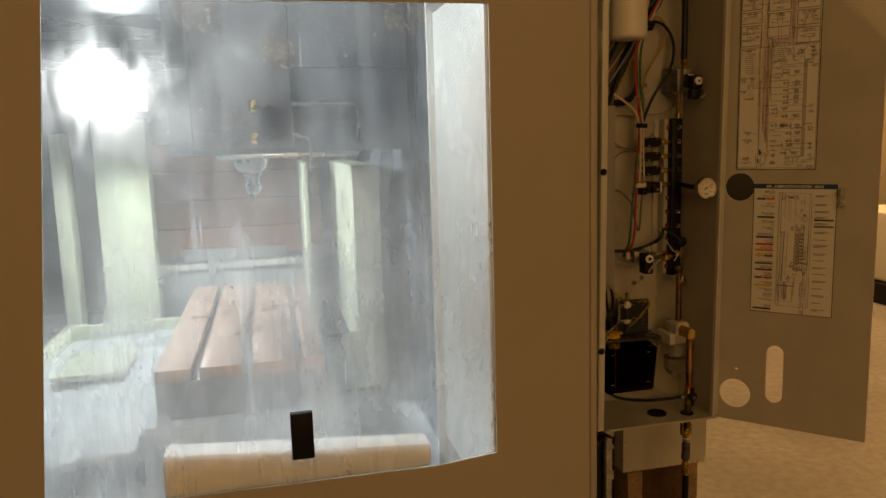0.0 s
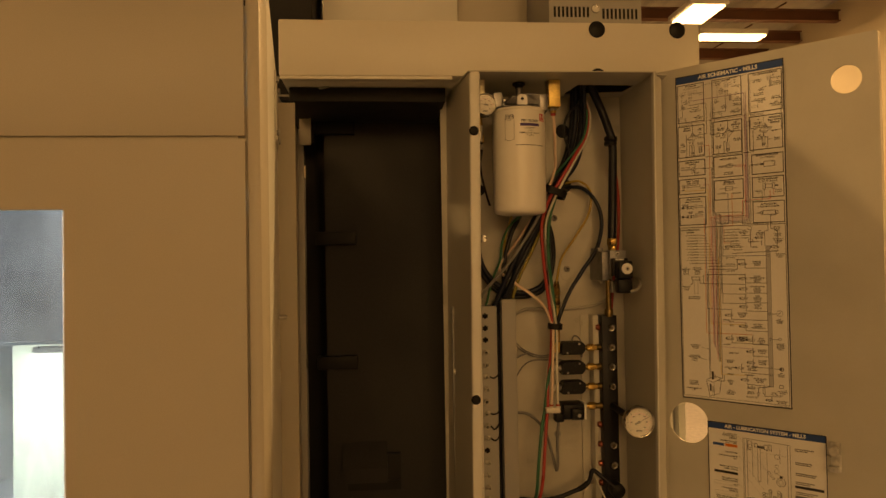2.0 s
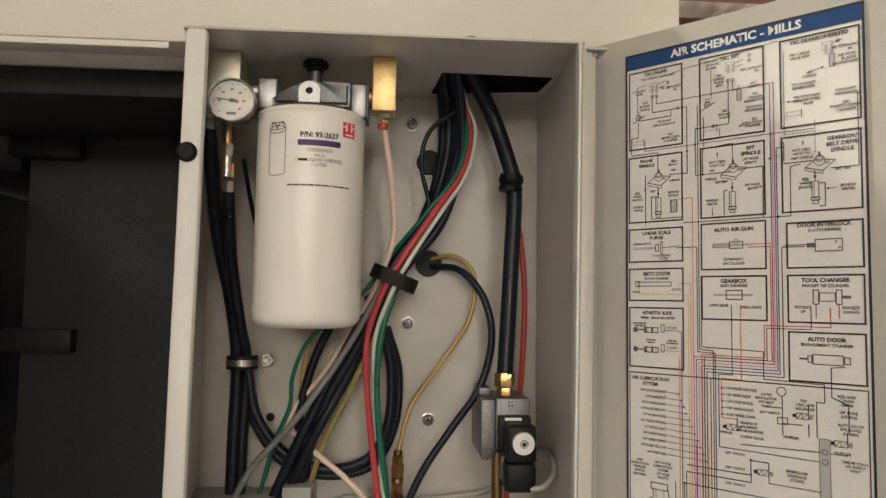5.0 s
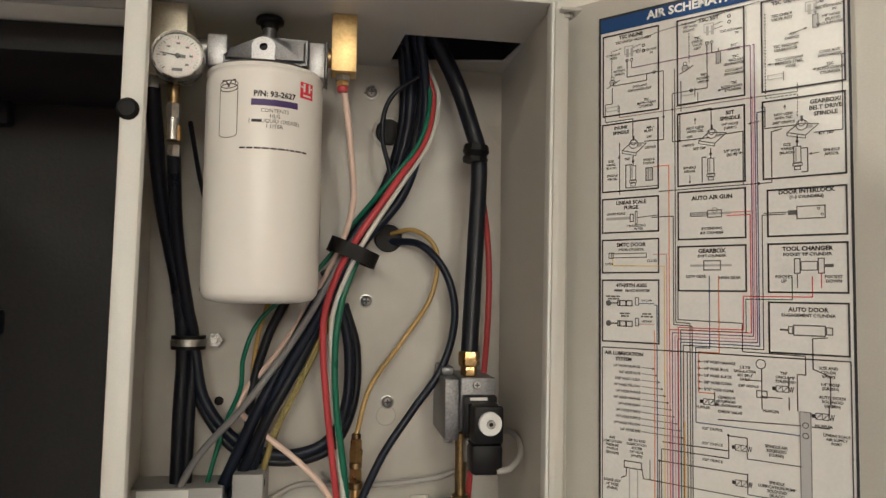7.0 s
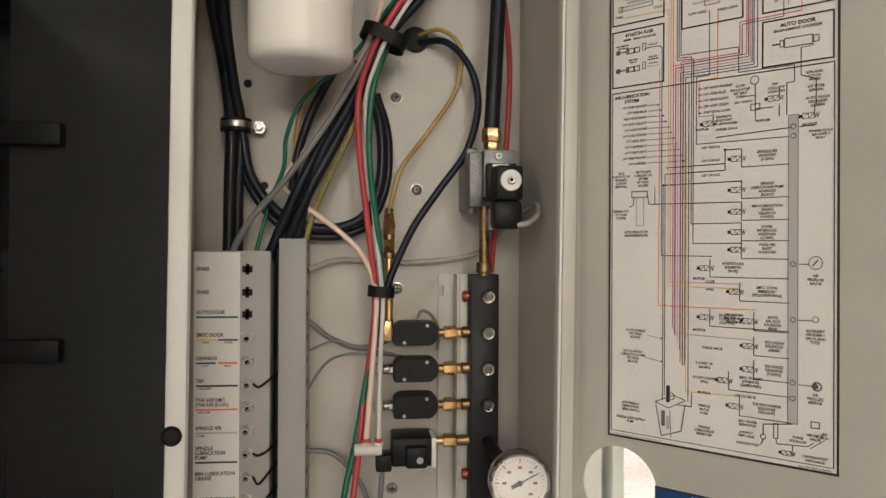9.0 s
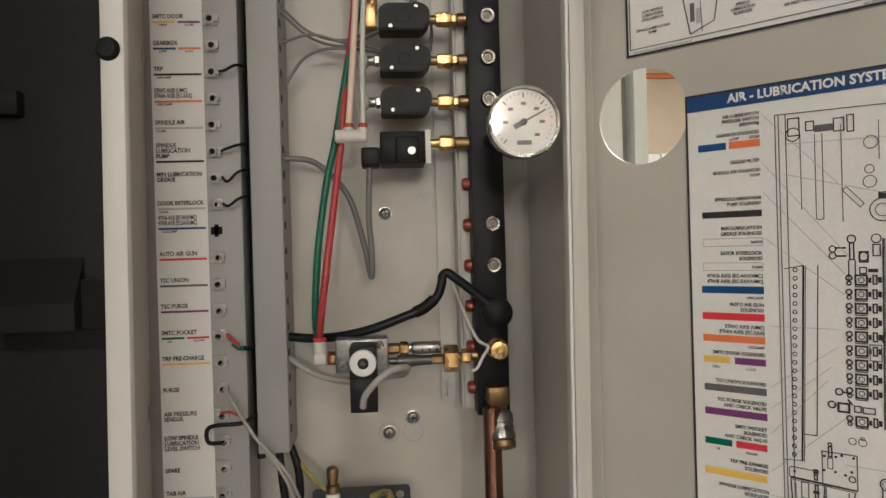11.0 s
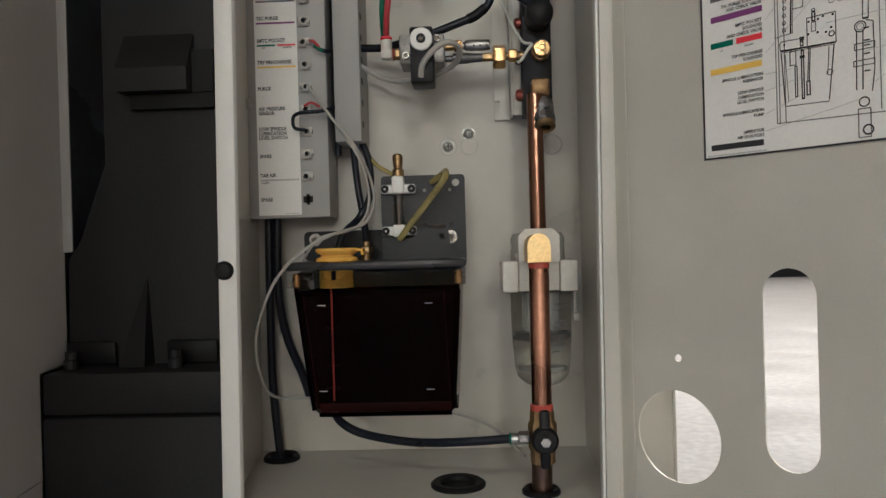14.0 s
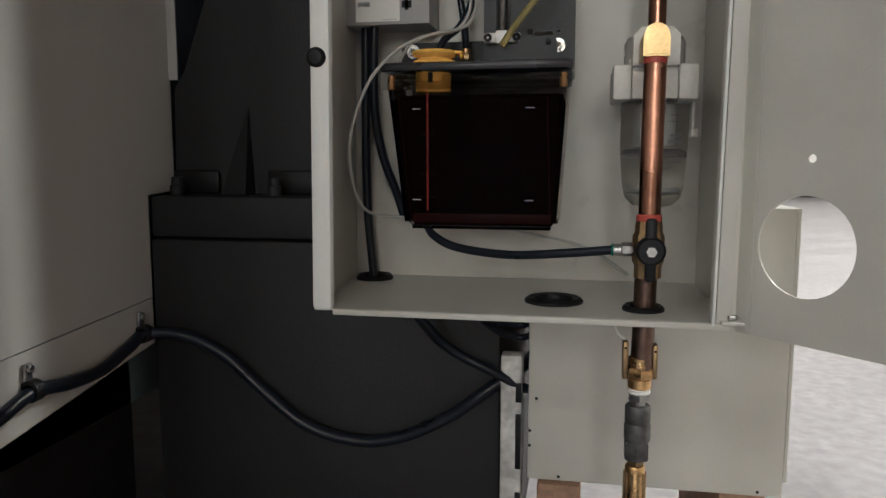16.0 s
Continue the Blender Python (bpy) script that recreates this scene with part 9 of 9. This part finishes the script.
    part("tool_holder", turned([(0, 0), (0.026, 0), (0.028, -0.008), (0.02, -0.014), (0.018, -0.035), (0.022, -0.04), (0.018, -0.06), (0.006, -0.066), (0.006, -0.09), (0, -0.09)], (-0.963, 0.36, 1.117), seg=24), steel, sp)
    part("nozzle_bar", boxes((-1.048, -0.681, 0.235, 0.258, 1.152, 1.165), bevel=0.003), steel, sp)
    part("valve_block", boxes((-0.935, -0.86, 0.20, 0.24, 1.20, 1.29), bevel=0.004), BLACK_P, sp)
    for z, x1 in ((1.285, -0.685), (1.205, -0.812)):
        part("coolant_pipe", tube([(-0.925, 0.2, z), (-0.89, 0.21, z + 0.004), (x1 - 0.03, 0.215, z + 0.004), (x1, 0.218, z - 0.012), (x1, 0.22, z - 0.09)], 0.0055, 10), steel, sp)
    for z in (1.285, 1.205):
        part("valve_knob", rod((-0.948, 0.19, z - 0.015), (0, 0, 1), 0.009, 0.03, 0.003, 14), BRASS, sp)
    # far covers below the head
    for i in range(4):
        part("way_cover", boxes((-1.45, -0.70, 1.56 + 0.02 * i, 1.70, 0.72 + 0.12 * i, 0.838 + 0.12 * i), bevel=0.003), rust, m)
    part("cover_lip", boxes((-1.455, -0.72, 1.48, 1.53, 0.672, 0.700), bevel=0.006), WHITE_P, m)
    part("lip_box", boxes((-1.295, -0.865, 1.54, 1.558, 0.70, 0.752), bevel=0.004), grey, m)
    part("lip_cover", boxes((-1.45, -0.72, 1.50, 1.56, 0.42, 0.671)), grey, m)
    # tall side guards
    part("side_guard", boxes((-0.682, -0.60, 0.45, 1.25, 0.54, 1.12), bevel=0.006), pale, m)
    part("guard_foot", boxes((-0.72, -0.60, 0.43, 0.449, 0.44, 0.62), bevel=0.01), pale, m)
    part("side_guard", boxes((-1.545, -1.357, 1.20, 1.30, 0.44, 1.30), bevel=0.006), pale, m)
    part("side_guard", boxes((-1.69, -1.638, 1.20, 1.30, 0.44, 1.25), bevel=0.006), pale, m)
    part("side_guard", boxes((-0.80, -0.7825, 1.0, 1.45, 0.44, 1.12), bevel=0.004), pale, m)
    lamp = thing("work_light", "bright white work light inside the machine", "lamp")
    part("bracket", boxes((-1.44, -1.30, 0.93, 0.95, 1.31, 1.43), bevel=0.004), ALU, lamp)
    part("arm", tube([(-1.37, 0.95, 1.40), (-1.37, 1.0, 1.48), (-1.37, 1.0, 1.55)], 0.012, 10), ALU, lamp)
    part("lens", turned([(0, 0), (0.034, 0), (0.036, 0.006), (0.028, 0.013), (0, 0.016)], (-1.37, 0.928, 1.365), (0.15, -1, -0.2), 28), glow("work_light_glow", (0.92, 0.97, 1.0), 30.0), lamp)
    area("work_lamp", look((-1.367, 0.88, 1.360), (-1.22, 0.5, 0.5)), 0.12, 0.12, 70, COOL)
    # unseen fill strip, added to brighten the window return and the pane film
    area("work_lamp", look((-1.0, -0.42, 1.54), (-0.72, -0.45, 0.8)), 0.5, 0.05, 12, COOL)


work_area()


# ---- far side of the shop ----
def distance():
    white = material("far_machine_paint", (0.72, 0.71, 0.70), 0.45, stain=0.1, stain_size=2)
    w = thing("far_machine", "white enclosed machine on a black base across the shop", "machine")
    part("base", boxes((2.9, 6.0, 12.02, 12.9, 0.0, 0.365), bevel=0.01), BLACK_P, w)
    for x, z0, y in ((2.9, 0.368, 12.0), (3.92, 0.368, 12.0), (4.94, 0.30, 11.94)):
        part("panel", boxes((x, x + 1.01, y, 12.9, z0, 2.5), bevel=0.008), white, w)
    part("operator_screen", boxes((5.0, 5.6, 11.88, 11.938, 1.32, 1.85), bevel=0.01), GREY_P, w)
    part("ledge", boxes((4.8, 5.8, 11.86, 11.938, 1.12, 1.17), bevel=0.01), white, w)
    part("door_seam", boxes((4.1, 4.12, 11.985, 11.999, 0.5, 2.2)), GREY_P, w)
    g = thing("grinder_cart", "grey pedestal grinder on a caster stand", "grinder")
    for x in (3.95, 4.45):
        for y in (4.3, 4.7):
            part("leg", boxes((x, x + 0.04, y, y + 0.04, 0.08, 0.95), bevel=0.003), BLACK_P, g)
            part("caster", rod((x + 0.005, y + 0.02, 0.045), (1, 0, 0), 0.045, 0.03, 0.004, 18), BLACK, g)
    part("shelf", boxes((3.93, 4.51, 4.28, 4.76, 0.40, 0.43), bevel=0.003), GREY_P, g)
    part("deck", boxes((3.9, 4.54, 4.25, 4.8, 0.95, 1.0), bevel=0.004), ALU_DK, g)
    part("arm", boxes((-0.09, 0.09, -0.06, 0.06, -0.3, 0.3), bevel=0.04, m=pose(4.08, 4.5, 1.35, 0, 30, 0)), GREY_P, g)
    part("motor", rod((4.05, 4.3, 1.13), (0, 1, 0), 0.12, 0.4, 0.02, 26), BLACK_P, g)
    part("wheel", rod((3.98, 4.22, 1.55), (0, 1, 0), 0.09, 0.05, 0.008, 26), ALU, g)
    hose("cart_cord", [(4.0, 4.28, 1.0), (3.92, 4.24, 0.8), (3.98, 4.22, 0.6), (4.1, 4.3, 0.42)], 0.01, TUBE_BLK, "black cord hanging from the grinder", "cord")
    c = thing("supply_crate", "pale crate on a dark pallet against the wall", "crate")
    part("crate", boxes((3.1, 3.9, 2.0, 2.8, 0.14, 0.62), bevel=0.03), white, c)
    part("pallet", boxes((3.05, 3.95, 1.95, 2.85, 0.0, 0.138), bevel=0.01), BLACK_P, c)
    k = thing("steel_cart", "black steel tool cart on thin legs", "cart")
    part("tray", boxes((2.85, 3.6, 3.9, 4.4, 0.55, 0.86), bevel=0.01), BLACK_P, k)
    for x in (2.87, 3.54):
        for y in (3.92, 4.34):
            part("leg", boxes((x, x + 0.04, y, y + 0.04, 0.0, 0.549), bevel=0.002), BLACK_P, k)
    b = thing("tool_cabinet", "black tool cabinet by the shop wall", "cabinet")
    part("body", boxes((4.9, 5.7, 5.2, 5.8, 0.0, 1.05), bevel=0.01), BLACK_P, b)
    for i in range(4):
        part("drawer", boxes((4.93, 5.67, 5.185, 5.199, 0.1 + 0.235 * i, 0.32 + 0.235 * i), bevel=0.004), ALU_DK, b)
    p = thing("wall_conduit", "orange painted pipe along the wall", "pipe")
    part("pipe", tube([(-3, 12.96, 4.1), (6.1, 12.96, 4.1)], 0.05, 12, straight=True), material("orange_pipe", (0.6, 0.2, 0.03), 0.5), p)


distance()
